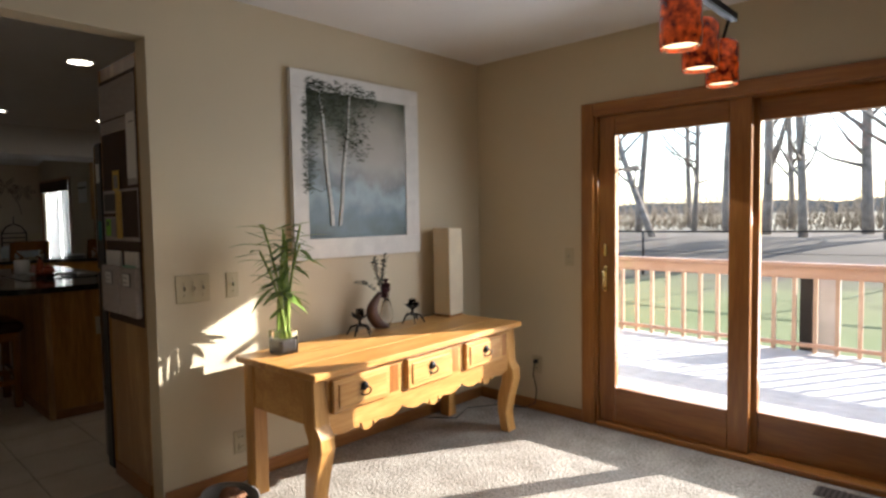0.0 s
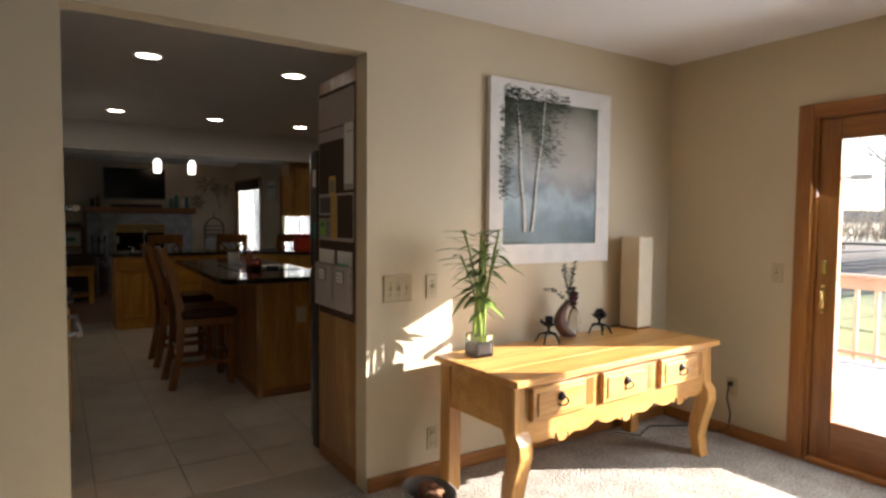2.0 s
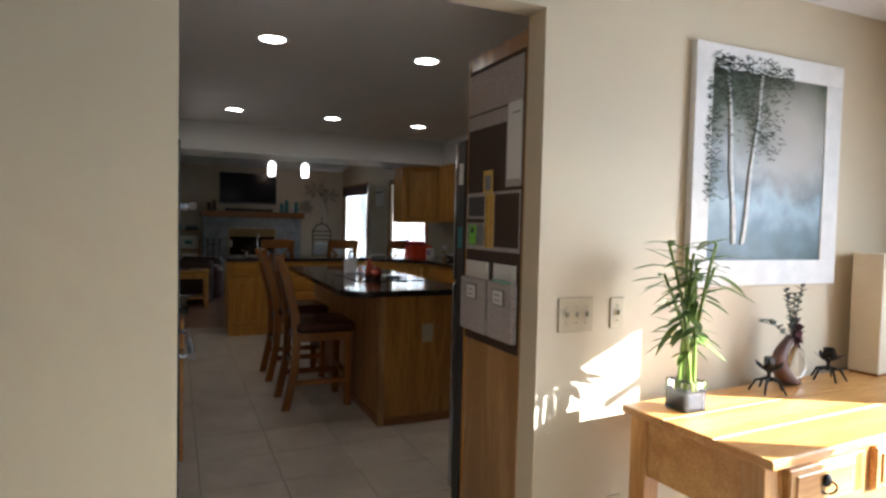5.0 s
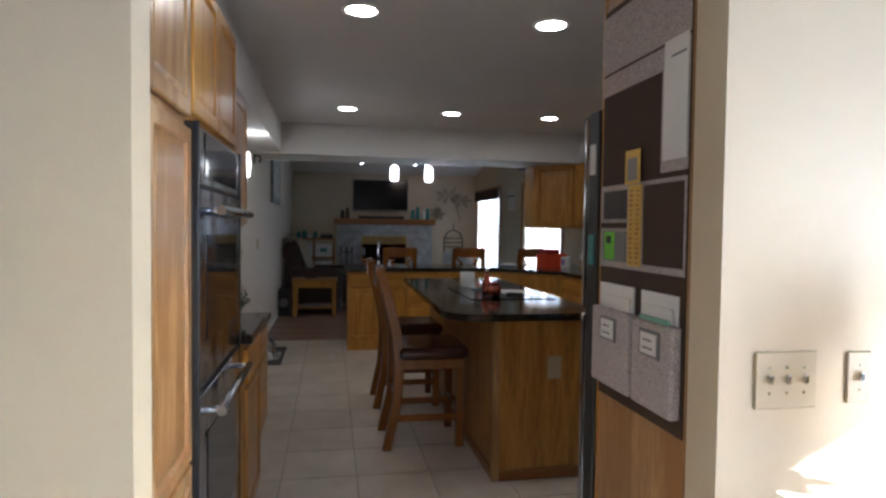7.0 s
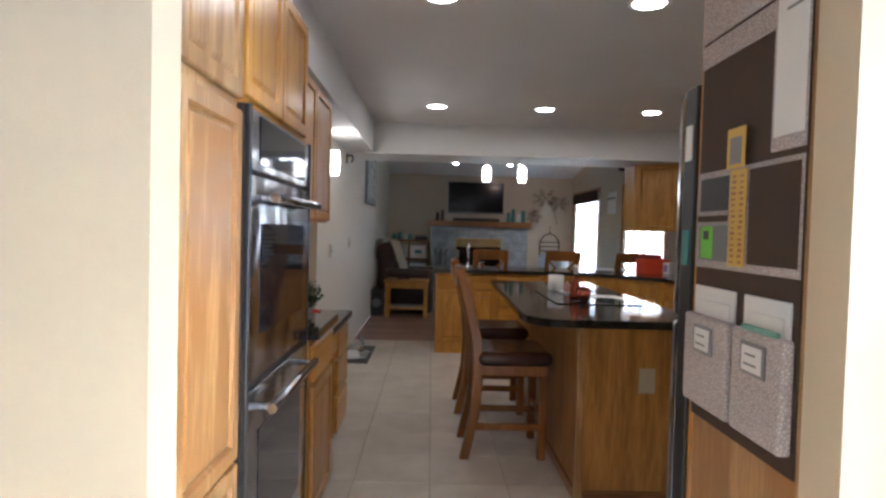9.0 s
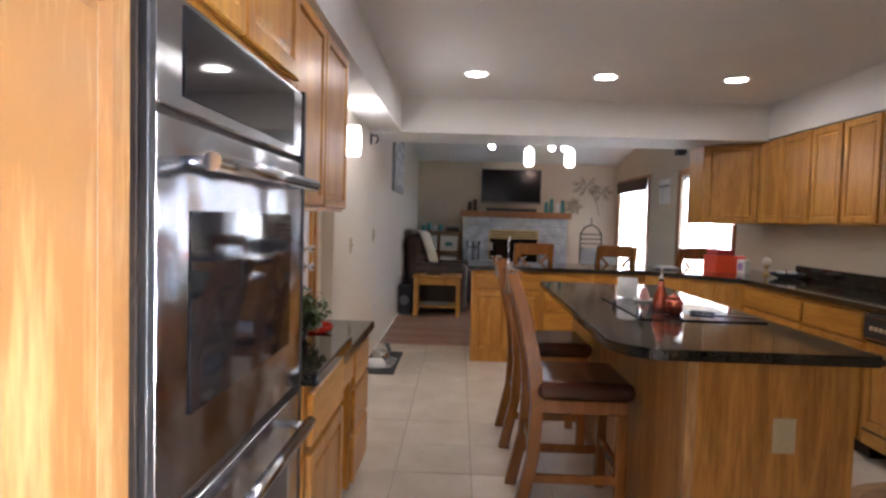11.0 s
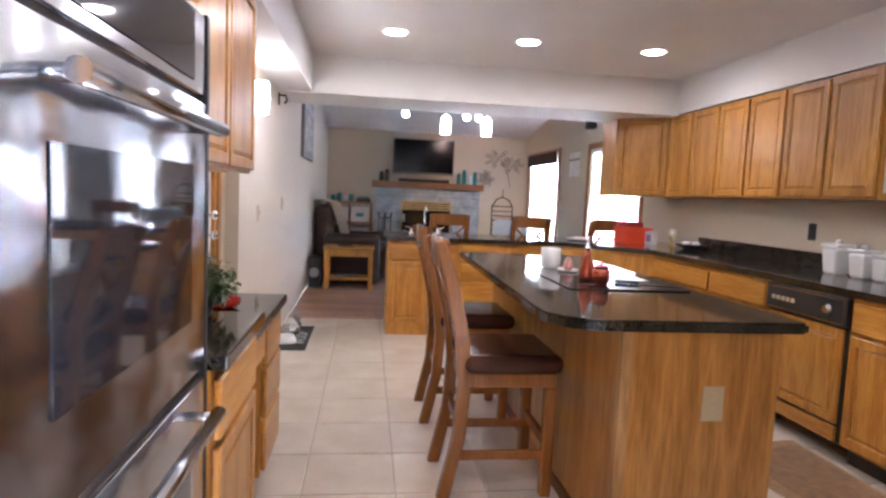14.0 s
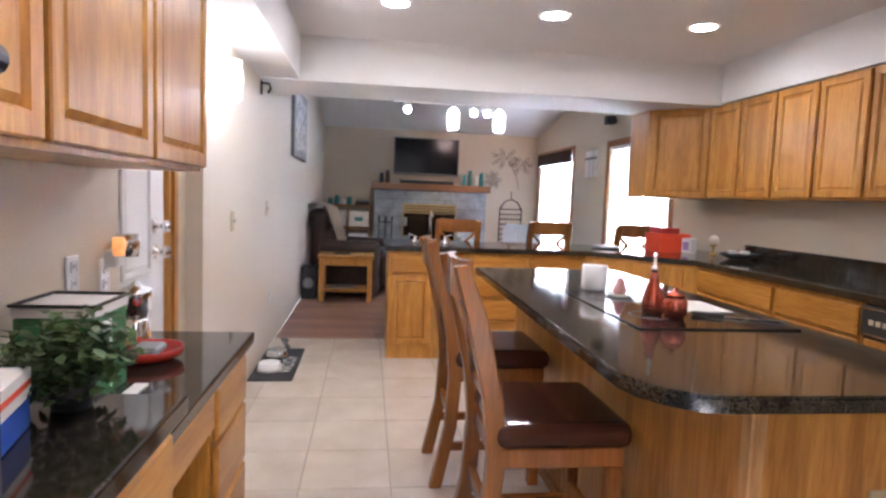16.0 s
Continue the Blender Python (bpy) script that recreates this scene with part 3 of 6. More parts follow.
def wall_oven():
    o = thing("wall_oven", "stainless steel double wall oven with dark glass doors", "oven", (-0.555, FY - 0.0, 0), 180)
    w = 0.76
    part("body", B(-0.017, -0.052, 0.21, w + 0.017, -0.003, 1.655, bevel=0.003), M_DARK, o)
    for x in (-0.017, w - 0.004):
        part("side_trim", B(x, -0.0662, 0.21, x + 0.021, -0.0525, 1.655, bevel=0.002), M_BLACK, o, "black side trim")
    part("control_panel", B(0.007, -0.062, 1.482, w - 0.007, -0.053, 1.65, bevel=0.004), M_STEEL, o)
    part("display", B(0.09, -0.0645, 1.505, 0.67, -0.0625, 1.638), M_BLACKGLASS, o, "dark glass display")
    for z0, z1 in ((0.895, 1.472), (0.22, 0.875)):
        dr = part("oven_door", B(0.007, -0.0645, z0 + 0.003, w - 0.007, -0.0605, z1 - 0.003, bevel=0.0015), M_STEEL, o)
        part("door_core", B(0.004, -0.060, z0, w - 0.004, -0.053, z1, bevel=0.002), M_DARK, dr, "dark door edge")
        part("window", B(0.11, -0.067, z0 + 0.125, w - 0.11, -0.0648, z1 - 0.135), M_BLACKGLASS, dr, "dark oven window")
        bm = tube(bmesh.new(), [(0.075, -0.112, z1 - 0.062), (w - 0.065, -0.112, z1 - 0.062)], 0.015, 12)
        for x in (0.10, w - 0.09):
            tube(bm, [(x, -0.06, z1 - 0.062), (x, -0.112, z1 - 0.062)], 0.011, 8)
        part("handle", bm, M_STEEL, dr, "stainless bar handle")


wall_oven()

cabinet("base_cabinet", "oak base cabinet with drawer and door", (-1.34, -0.07, 0), 180, 0.49, 0.875, 0.505,
        [("drawer", 0.02, 0.70, 0.47, 0.85), ("door", 0.02, 0.12, 0.47, 0.68)], kick=0.10)
setting_counter = tagged(part("counter_left", B(-1.84, YL, 0.875, -1.34, -0.03, 0.915, bevel=0.006, seg=2), M_GRANITE), "polished black granite counter beside the oven", "countertop")
desk = cabinet("desk_cabinet", "oak three-drawer desk pedestal", (-2.43, -0.14, 0), 180, 0.44, 0.75, 0.435,
               [("drawer", 0.02, 0.56, 0.42, 0.72), ("drawer", 0.02, 0.34, 0.42, 0.545), ("drawer", 0.02, 0.11, 0.42, 0.325)], kick=0.09)
cabinet("desk_unit", "oak pencil-drawer unit spanning the desk kneehole", (-1.845, -0.14, 0.60), 180, 0.58, 0.15, 0.40, [("drawer", 0.02, 0.02, 0.56, 0.135)])
tagged(part("desk_counter", B(-2.90, YL, 0.75, -1.845, -0.10, 0.79, bevel=0.006, seg=2), M_GRANITE), "polished black granite desk top", "countertop")
cabinet("wall_cabinet", "oak wall cabinet with raised-panel doors", (-1.34, -0.26, 1.36), 180, 1.44, 0.77, 0.315,
        [("door", 0.01, 0.015, 0.425, 0.755), ("door", 0.445, 0.015, 0.935, 0.755), ("door", 0.955, 0.015, 1.43, 0.755)], group="wall cabinets above the desk")

# right run
edges = [-5.30, -4.915, -4.512, -4.127, -3.733, -3.345, -2.95]
for a, b in zip(edges, edges[1:]):
    cabinet("wall_cabinet", "oak wall cabinet with one raised-panel door", (a, 3.07, 1.38), 0, b - a - 0.002, 0.745, 0.305,
            [("door", 0.012, 0.015, b - a - 0.014, 0.735)], group="wall cabinets along the window wall")
# diagonal corner cabinet
c = thing("corner_wall_cabinet", "oak diagonal corner wall cabinet", "cabinet")
part("body", swept(bmesh.new(), [(-5.305, 3.07), (-5.305, 3.375), (-5.94, 3.375), (-5.94, 2.66), (-5.60, 2.66)], "z", 1.38, 2.128), M_OAK, c)
bm = raised_panel(0.45, 0.72)
bmesh.ops.transform(bm, matrix=pose(-5.575, 2.682, 1.395, 0, 0, math.degrees(math.atan2(0.41, 0.295))), verts=bm.verts)
part("door", bm, M_OAK, c)

edges = [-4.80, -3.94, -3.30]
for a, b in zip(edges, edges[1:]):
    cabinet("base_cabinet", "oak base cabinet with drawer over door", (a, 2.74, 0), 0, b - a - 0.003, 0.875, 0.635,
            [("drawer", 0.02, 0.70, b - a - 0.023, 0.85), ("door", 0.02, 0.12, b - a - 0.023, 0.68)], kick=0.10, group="base cabinets along the window wall")
for a, b in ((-2.67, -2.05), (-2.05, -1.43)):
    cabinet("base_cabinet", "oak base cabinet with drawer over door", (a, 2.74, 0), 0, b - a - 0.003, 0.875, 0.635,
            [("drawer", 0.02, 0.70, b - a - 0.023, 0.85), ("door", 0.02, 0.12, b - a - 0.023, 0.68)], kick=0.10, group="base cabinets along the window wall")


def dishwasher():
    d = thing("dishwasher", "dishwasher with oak panel and black control strip", "dishwasher", (-3.297, 2.74, 0))
    w = 0.62
    part("body", B(0, 0, 0.10, w, 0.6, 0.872), M_BLACK, d)
    bm = raised_panel(w - 0.04, 0.50)
    bmesh.ops.translate(bm, verts=bm.verts, vec=(0.02, 0, 0.20))
    part("door_panel", bm, M_OAK, d, "oak raised panel")
    part("lower_panel", B(0.02, -0.018, 0.105, w - 0.02, 0, 0.185, bevel=0.003), M_OAKX, d)
    cp = part("control_strip", B(0.0, -0.03, 0.715, w, 0, 0.865, bevel=0.005), M_BLACK, d, "black control strip")
    for x in (0.06, 0.10, 0.14, 0.18, 0.22):
        part("button", B(x, -0.036, 0.775, x + 0.028, -0.03, 0.80, bevel=0.002), M_PLATE, cp)
    bm = turned(bmesh.new(), [(0.03, 0), (0.03, 0.008), (0.02, 0.012), (0.018, 0.025)], n=20)
    bmesh.ops.transform(bm, matrix=pose(w - 0.12, -0.03, 0.79, 90, 0, 0), verts=bm.verts)
    part("dial", bm, M_CHROME, cp)
    for a in ((0.012, 0.725, w - 0.012, 0.729), (0.012, 0.851, w - 0.012, 0.855), (0.012, 0.729, 0.016, 0.851), (w - 0.016, 0.729, w - 0.012, 0.851)):
        part("silver_line", B(a[0], -0.033, a[1], a[2], -0.0305, a[3]), M_CHROME, cp)


dishwasher()
CT = [(-5.38, 0.44), (-5.38, 2.13), (-4.82, 2.71), (-1.2, 2.71), (-1.2, YR), (-6.16, YR), (-6.16, 0.44)]
bm = swept(bmesh.new(), CT, "z", 0.875, 0.915)
bmesh.ops.bevel(bm, geom=[e for e in bm.edges if abs((e.verts[0].co - e.verts[1].co).z) < 0.01], offset=0.006, segments=2, affect="EDGES")
tagged(part("counter_right", bm, M_GRANITE), "polished black granite counter turning onto the peninsula", "countertop")
tagged(part("backsplash", B(-5.2, YR - 0.02, 0.915, -1.2, YR, 1.02, bevel=0.003), M_GRANITE), "low black granite backsplash strip", "backsplash")

# peninsula cabinets
ys = [0.475, 0.84, 1.135, 1.60, 2.10]
kinds = [[("drawer", 0.70, 0.85), ("door", 0.12, 0.68)], [("drawer", 0.70, 0.85), ("door", 0.12, 0.68)],
         [("drawer", 0.70, 0.85), ("drawer", 0.52, 0.68), ("drawer", 0.33, 0.50), ("drawer", 0.12, 0.31)], [("drawer", 0.70, 0.85), ("door", 0.12, 0.68)]]
for a, b, ks in zip(ys, ys[1:], kinds):
    cabinet("peninsula_cabinet", "oak base cabinet of the peninsula", (-5.42, a, 0), 90, b - a - 0.003, 0.875, 0.60,
            [(k, 0.02, p, b - a - 0.023, q) for k, p, q in ks], group="peninsula cabinets")
c = thing("corner_base_cabinet", "oak diagonal corner base cabinet", "cabinet")
part("body", swept(bmesh.new(), [(-5.42, 2.105), (-4.86, 2.72), (-4.81, 2.74), (-4.81, 3.37), (-6.02, 3.37), (-6.02, 2.105)], "z", 0.0, 0.873), M_OAK, c)
ang = math.degrees(math.atan2(0.615, 0.56))
for z0, z1, k in ((0.70, 0.85, 0), (0.12, 0.68, 1)):
    bm = raised_panel(0.72, z1 - z0) if k else B(0, -0.02, 0, 0.72, 0, z1 - z0, bevel=0.006)
    bmesh.ops.transform(bm, matrix=pose(-5.382, 2.147, z0, 0, 0, ang), verts=bm.verts)
    part("door" if k else "drawer", bm, M_OAK, c)


# ---- island ----
def island():
    c = thing("kitchen_island", "oak island cabinet with a plain grained end panel", "island")
    x0, x1, y0, y1 = -4.00, -1.86, 1.16, 1.74
    part("body", B(x0, y0, 0.0, x1, y1, 0.873), M_ISLAND, c)
    # the corner's lit edge is put into the colour with paler oak
    part("corner_post", B(x1 - 0.03, y0 - 0.012, 0, x1 + 0.012, y0 + 0.024, 0.873, bevel=0.004), M_PANTRY, c, "oak corner strip, paler to paint in its lit edge")
    part("base_trim", B(x1, y0 + 0.03, 0, x1 + 0.012, y1, 0.06, bevel=0.003), M_TRIMY, c)
    part("base_trim", B(x0, y0 - 0.012, 0, x1 - 0.03, y0, 0.06, bevel=0.003), M_TRIMX, c)
    bm = B(x1, 1.455, 0.55, x1 + 0.006, 1.535, 0.675, bevel=0.002)
    pl = part("outlet_plate", bm, M_PLATE, c, "ivory outlet plate")
    for z in (0.585, 0.64):
        part("socket", B(x1 + 0.006, 1.48, z - 0.015, x1 + 0.009, 1.51, z + 0.015, bevel=0.003), M_PLATE, pl)
    # top with clipped near corners
    o = [(-1.80, 1.79), (-1.80, 1.06), (-1.815, 1.00), (-1.86, 0.94), (-1.92, 0.90), (-1.98, 0.885), (-4.08, 0.925), (-4.08, 1.79)]
    bm = swept(bmesh.new(), o, "z", 0.875, 0.915)
    bmesh.ops.bevel(bm, geom=[e for e in bm.edges if abs((e.verts[0].co - e.verts[1].co).z) < 0.01], offset=0.008, segments=2, affect="EDGES")
    tagged(part("island_counter", bm, M_GRANITE), "polished black granite island top with a clipped corner", "countertop")
    k = thing("cooktop", "black glass electric cooktop set into the island", "cooktop")
    part("glass", B(-3.20, 1.16, 0.915, -2.44, 1.72, 0.921, bevel=0.002), M_BLACKGLASS, k)
    for x, y, r in ((-3.0, 1.31, 0.09), (-2.65, 1.30, 0.075), (-3.0, 1.56, 0.075), (-2.65, 1.57, 0.09)):
        bm = turned(bmesh.new(), [(r, 0.921), (r, 0.9218), (r - 0.006, 0.9218)], x, y, 32, False)
        part("burner_ring", bm, paint("ring_grey", (0.12, 0.12, 0.12), 0.4), k)


island()


def counter_stool(at, turn, group):
    s = thing("counter_stool", "dark brown leather-seated wooden stool with curved cross back", "stool", at, turn, group)
    part("seat", B(-0.232, -0.235, 0.552, 0.232, 0.20, 0.636, bevel=0.038, seg=4), M_LEATHER, s, "dark brown leather seat")
    part("seat_frame", B(-0.21, -0.21, 0.492, 0.21, 0.20, 0.558, bevel=0.006), M_STOOL, s)
    for x in (-0.205, 0.165):
        part("front_leg", B(x, -0.21, 0, x + 0.048, -0.162, 0.492, bevel=0.005), M_STOOL, s)
        prof = [(0.24, 0.0), (0.18, 0.28), (0.165, 0.52), (0.18, 0.70), (0.24, 0.96), (0.305, 1.115), (0.345, 1.105), (0.30, 0.95), (0.24, 0.70), (0.222, 0.52), (0.235, 0.28), (0.295, 0.0)]
        bm = swept(bmesh.new(), prof, "x", x - 0.004, x + 0.044)
        bmesh.ops.bevel(bm, geom=list(bm.edges), offset=0.004, segments=1, affect="EDGES")
        part("back_post", bm, M_STOOL, s)
    us = [-0.17 + 0.34 * k / 8 for k in range(9)]
    q = lambda u: 0.295 + 0.03 * (1 - (u / 0.17) ** 2)
    bm = swept(bmesh.new(), [(u, q(u) - 0.012) for u in us] + [(u, q(u) + 0.012) for u in us[::-1]], "z", 1.00, 1.12)
    part("crest_rail", bm, M_STOOL, s)
    for sgn in (-1, 1):
        part("cross_bar", tube(bmesh.new(), [(sgn * 0.165, 0.205, 0.68), (0, 0.255, 0.84), (-sgn * 0.165, 0.29, 1.0)], 0.013, 8), M_STOOL, s)
    part("lower_rail", B(-0.17, 0.19, 0.66, 0.17, 0.215, 0.695, bevel=0.004), M_STOOL, s)
    for z, y in ((0.22, -0.195), (0.30, 0.19)):
        part("stretcher", B(-0.17, y, z, 0.17, y + 0.026, z + 0.045, bevel=0.003), M_STOOL, s)
    for x in (-0.196, 0.172):
        part("stretcher", B(x, -0.17, 0.17, x + 0.022, 0.20, 0.21, bevel=0.003), M_STOOL, s)
    return s


stool = counter_stool((-2.59, 0.90, 0), 180, "stools at the island")
copy_thing(stool, pose(-3.45, 0.90, 0, 0, 0, 180))
for y in (1.13, 2.00, 2.86):
    tagged(copy_thing(stool, pose(-6.42, y, 0, 0, 0, -90)), group="stools behind the peninsula")


# ---- ceiling cans ----
M_CAN = glow("can_bulb", (1.0, 0.86, 0.66), 4)
for x, y in ((-1.80, 0.43), (-1.80, 1.42), (-4.31, 0.43), (-4.31, 1.395), (-4.31, 2.36), (-1.80, 2.4)):
    c = thing("recessed_light", "round white recessed ceiling light, switched on", "ceiling light", (x, y, H), group="recessed kitchen lights")
    part("trim_ring", turned(bmesh.new(), [(0.098, 0.0), (0.098, -0.006), (0.078, -0.008), (0.075, 0.0)], n=32, cap=False), M_WHITE, c)
    part("bulb", turned(bmesh.new(), [(0.076, -0.003), (0.04, -0.005), (0.002, -0.006)], n=24), M_CAN, c, "warm glowing bulb")
    lp = new("can_lamp", bpy.data.lights.new("can_lamp", "SPOT"))
    lp.data.energy, lp.data.color, lp.data.spot_size, lp.data.spot_blend, lp.data.shadow_soft_size = CAN_W, (1.0, 0.84, 0.64), radians(130), 0.8, 0.07
    lp.matrix_world = look((x, y, H - 0.02), (x, y, 0))

# ---- more materials ----
M_BAMBOO = paint("bamboo_cane", (0.24, 0.33, 0.05), 0.4, 0.2, 25)
M_LEAF = paint("green_leaf", (0.17, 0.27, 0.045), 0.4, 0.3, 14)
M_BUSH = paint("bush_leaf", (0.055, 0.10, 0.022), 0.5, 0.3, 14)
M_CLEAR = glass("clear_glass")
M_PEBBLE = paint("black_pebbles", (0.03, 0.028, 0.026), 0.5, 0.3, 60, 0.8, 80)
M_BROWNCER = paint("brown_ceramic", (0.10, 0.045, 0.028), 0.45, 0.15, 8)
M_PLUM = paint("plum_flower", (0.10, 0.02, 0.025), 0.7, 0.3, 30)
M_EUCA = paint("dried_leaf", (0.05, 0.06, 0.05), 0.7, 0.2, 30)
M_WAX = paint("candle_wax", (0.72, 0.66, 0.55), 0.5, 0.03)
M_PAPER = paint("paper", (0.72, 0.71, 0.68), 0.8, 0.03, 8, 0.3, 120)
M_RED = paint("red_glaze", (0.42, 0.022, 0.012), 0.2, 0.1, 5)
M_ORANGE = paint("orange_carton", (0.75, 0.075, 0.018), 0.5, 0.05, 8)
M_COPPER = paint("copper", (0.45, 0.12, 0.07), 0.22, 0.1, 9, 0, 100, 0.85)
M_BLUE = paint("blue_print", (0.03, 0.09, 0.45), 0.5)
M_GREENBOX = paint("green_board", (0.04, 0.16, 0.05), 0.6, 0.1, 12)
M_TEAL = paint("teal_glass", (0.10, 0.30, 0.30), 0.2, 0.1, 9)
M_BROWNFAB = paint("brown_fabric", (0.06, 0.035, 0.022), 0.9, 0.15, 30, 0.5, 220)
M_YELLOW = paint("yellow_card", (0.60, 0.40, 0.08), 0.7)
M_GREEN = paint("green_card", (0.22, 0.62, 0.05), 0.6)
M_TVB = paint("screen_black", (0.006, 0.006, 0.008), 0.16, 0.02, 3, 0, spec=0.15)
M_RECLINER = paint("recliner_leather", (0.055, 0.030, 0.024), 0.38, 0.25, 7, 0.4, 80)
M_THROW = paint("cream_throw", (0.66, 0.56, 0.42), 0.95, 0.1, 30, 0.6, 120)
M_GREY = paint("grey_plastic", (0.20, 0.20, 0.20), 0.5)


def speckled(name, ground, fleck, scale=95):
    """A printed cloth: pale ground with small curled flecks."""
    m, n, l, b = material(name)
    tc, v = n.new("ShaderNodeTexCoord"), n.new("ShaderNodeTexVoronoi")
    v.feature = "DISTANCE_TO_EDGE"
    v.inputs["Scale"].default_value = scale
    l.new(tc.outputs["Object"], v.inputs["Vector"])
    r = n.new("ShaderNodeValToRGB")
    r.color_ramp.elements[0].position, r.color_ramp.elements[0].color = 0.08, (*fleck, 1)
    r.color_ramp.elements[1].position, r.color_ramp.elements[1].color = 0.22, (*ground, 1)
    l.new(v.outputs["Distance"], r.inputs["Fac"])
    l.new(r.outputs["Color"], b.inputs["Base Color"])
    b.inputs["Roughness"].default_value = 0.9
    return m


M_CLOTH = speckled("printed_cloth", (0.52, 0.475, 0.455), (0.34, 0.29, 0.27), 125)


def blade(bm, base, tip, width, sag=0.15, n=5):
    """One long leaf, folded along its rib."""
    a, b = Vector(base), Vector(tip)
    d = b - a
    side = d.cross(Vector((0, 0, 1)))
    side = side.normalized() if side.length > 1e-6 else Vector((1, 0, 0))
    rows = []
    for k in range(n + 1):
        u = k / n
        p = a + d * u + Vector((0, 0, -sag * d.length * u * u + 0.0))
        w = width * math.sin(math.pi * (0.12 + 0.88 * u)) ** 0.8 if k < n else 0.0005
        rows.append((bm.verts.new(p - side * w), bm.verts.new(p + Vector((0, 0, -0.25 * w))), bm.verts.new(p + side * w)))
    for r, s in zip(rows, rows[1:]):
        bm.faces.new((r[0], r[1], s[1], s[0])).smooth = True
        bm.faces.new((r[1], r[2], s[2], s[1])).smooth = True


TZ = 0.685


def bamboo():
    rnd = random.Random(11)
    t = thing("bamboo_plant", "green lucky bamboo in a square glass vase of black pebbles", "plant", (0.25, 1.67, TZ))
    part("vase", B(-0.052, -0.052, 0, 0.052, 0.052, 0.115, bevel=0.004), M_CLEAR, t, "clear square glass")
    part("pebbles", B(-0.046, -0.046, 0.006, 0.046, 0.046, 0.075, bevel=0.012, seg=2), M_PEBBLE, t, "black pebbles")
    for k in range(11):
        a = rnd.uniform(0, 6.28)
        x, y, h = 0.028 * math.cos(a), 0.028 * math.sin(a), rnd.uniform(0.36, 0.62)
        dx, dy = rnd.uniform(-0.07, 0.07), rnd.uniform(-0.10, 0.11)
        pts = [(x + dx * u * u, y + dy * u * u, 0.03 + h * u) for u in [i / 6 for i in range(7)]]
        cane = part("cane", tube(bmesh.new(), pts, 0.0065, 8, 0.005), M_BAMBOO, t)
        bm = bmesh.new()
        for j in range(9):
            u = rnd.uniform(0.40, 1.0) if j else 1.0
            p = Vector((x + dx * u * u, y + dy * u * u, 0.03 + h * u))
            g = rnd.uniform(0, 6.28)
            ln = rnd.uniform(0.09, 0.19) * (1.25 if u > 0.85 else 0.85)
            tip = p + Vector((math.cos(g) * ln * 0.75, math.sin(g) * ln, rnd.uniform(-0.05, 0.07)))
            blade(bm, p, tip, 0.013, rnd.uniform(0.1, 0.5))
        part("leaves", bm, M_LEAF, cane)
    for y, ln, z in ((-1, 0.30, 0.52), (-1, 0.26, 0.60), (1, 0.28, 0.55), (-1, 0.25, 0.44), (1, 0.24, 0.42), (-1, 0.20, 0.36), (1, 0.18, 0.60)):
        bm = bmesh.new()
        blade(bm, (0, y * 0.03, z), (0.03, y * ln, z + 0.10), 0.013, 0.3)
        part("leaf", bm, M_LEAF, t)


bamboo()


def candle_holder(at, turn):
    c = thing("candle_holder", "black iron lotus candle holder with a white candle", "candle holder", at, turn, "candle holders on the console table")
    for k in range(5):
        a = k * 2 * math.pi / 5
        part("leg", tube(bmesh.new(), [(0.012 * math.cos(a), 0.012 * math.sin(a), 0.06), (0.05 * math.cos(a), 0.05 * math.sin(a), 0.05), (0.075 * math.cos(a), 0.075 * math.sin(a), 0.004)], 0.007, 6, 0.004), M_IRON, c)
    part("stem", turned(bmesh.new(), [(0.014, 0.05), (0.008, 0.07), (0.008, 0.085), (0.02, 0.095)], n=12), M_IRON, c)
    for k in range(6):
        a = k * math.pi / 3
        bm = bmesh.new()
        blade(bm, (0.01 * math.cos(a), 0.01 * math.sin(a), 0.092), (0.062 * math.cos(a), 0.062 * math.sin(a), 0.118), 0.018, -0.2)
        bmesh.ops.solidify(bm, geom=list(bm.faces), thickness=0.003)
        part("petal", bm, M_IRON, c)
    part("candle_cup", turned(bmesh.new(), [(0.022, 0.098), (0.023, 0.15), (0.021, 0.15), (0.020, 0.102)], n=20), M_CLEAR, c, "clear glass cup")
    part("candle", turned(bmesh.new(), [(0.018, 0.104), (0.018, 0.138), (0.002, 0.139)], n=16), M_WAX, c, "white wax")
    return c


candle_holder((0.20, 2.19, TZ), 10)
candle_holder((0.15, 2.65, TZ), 40)


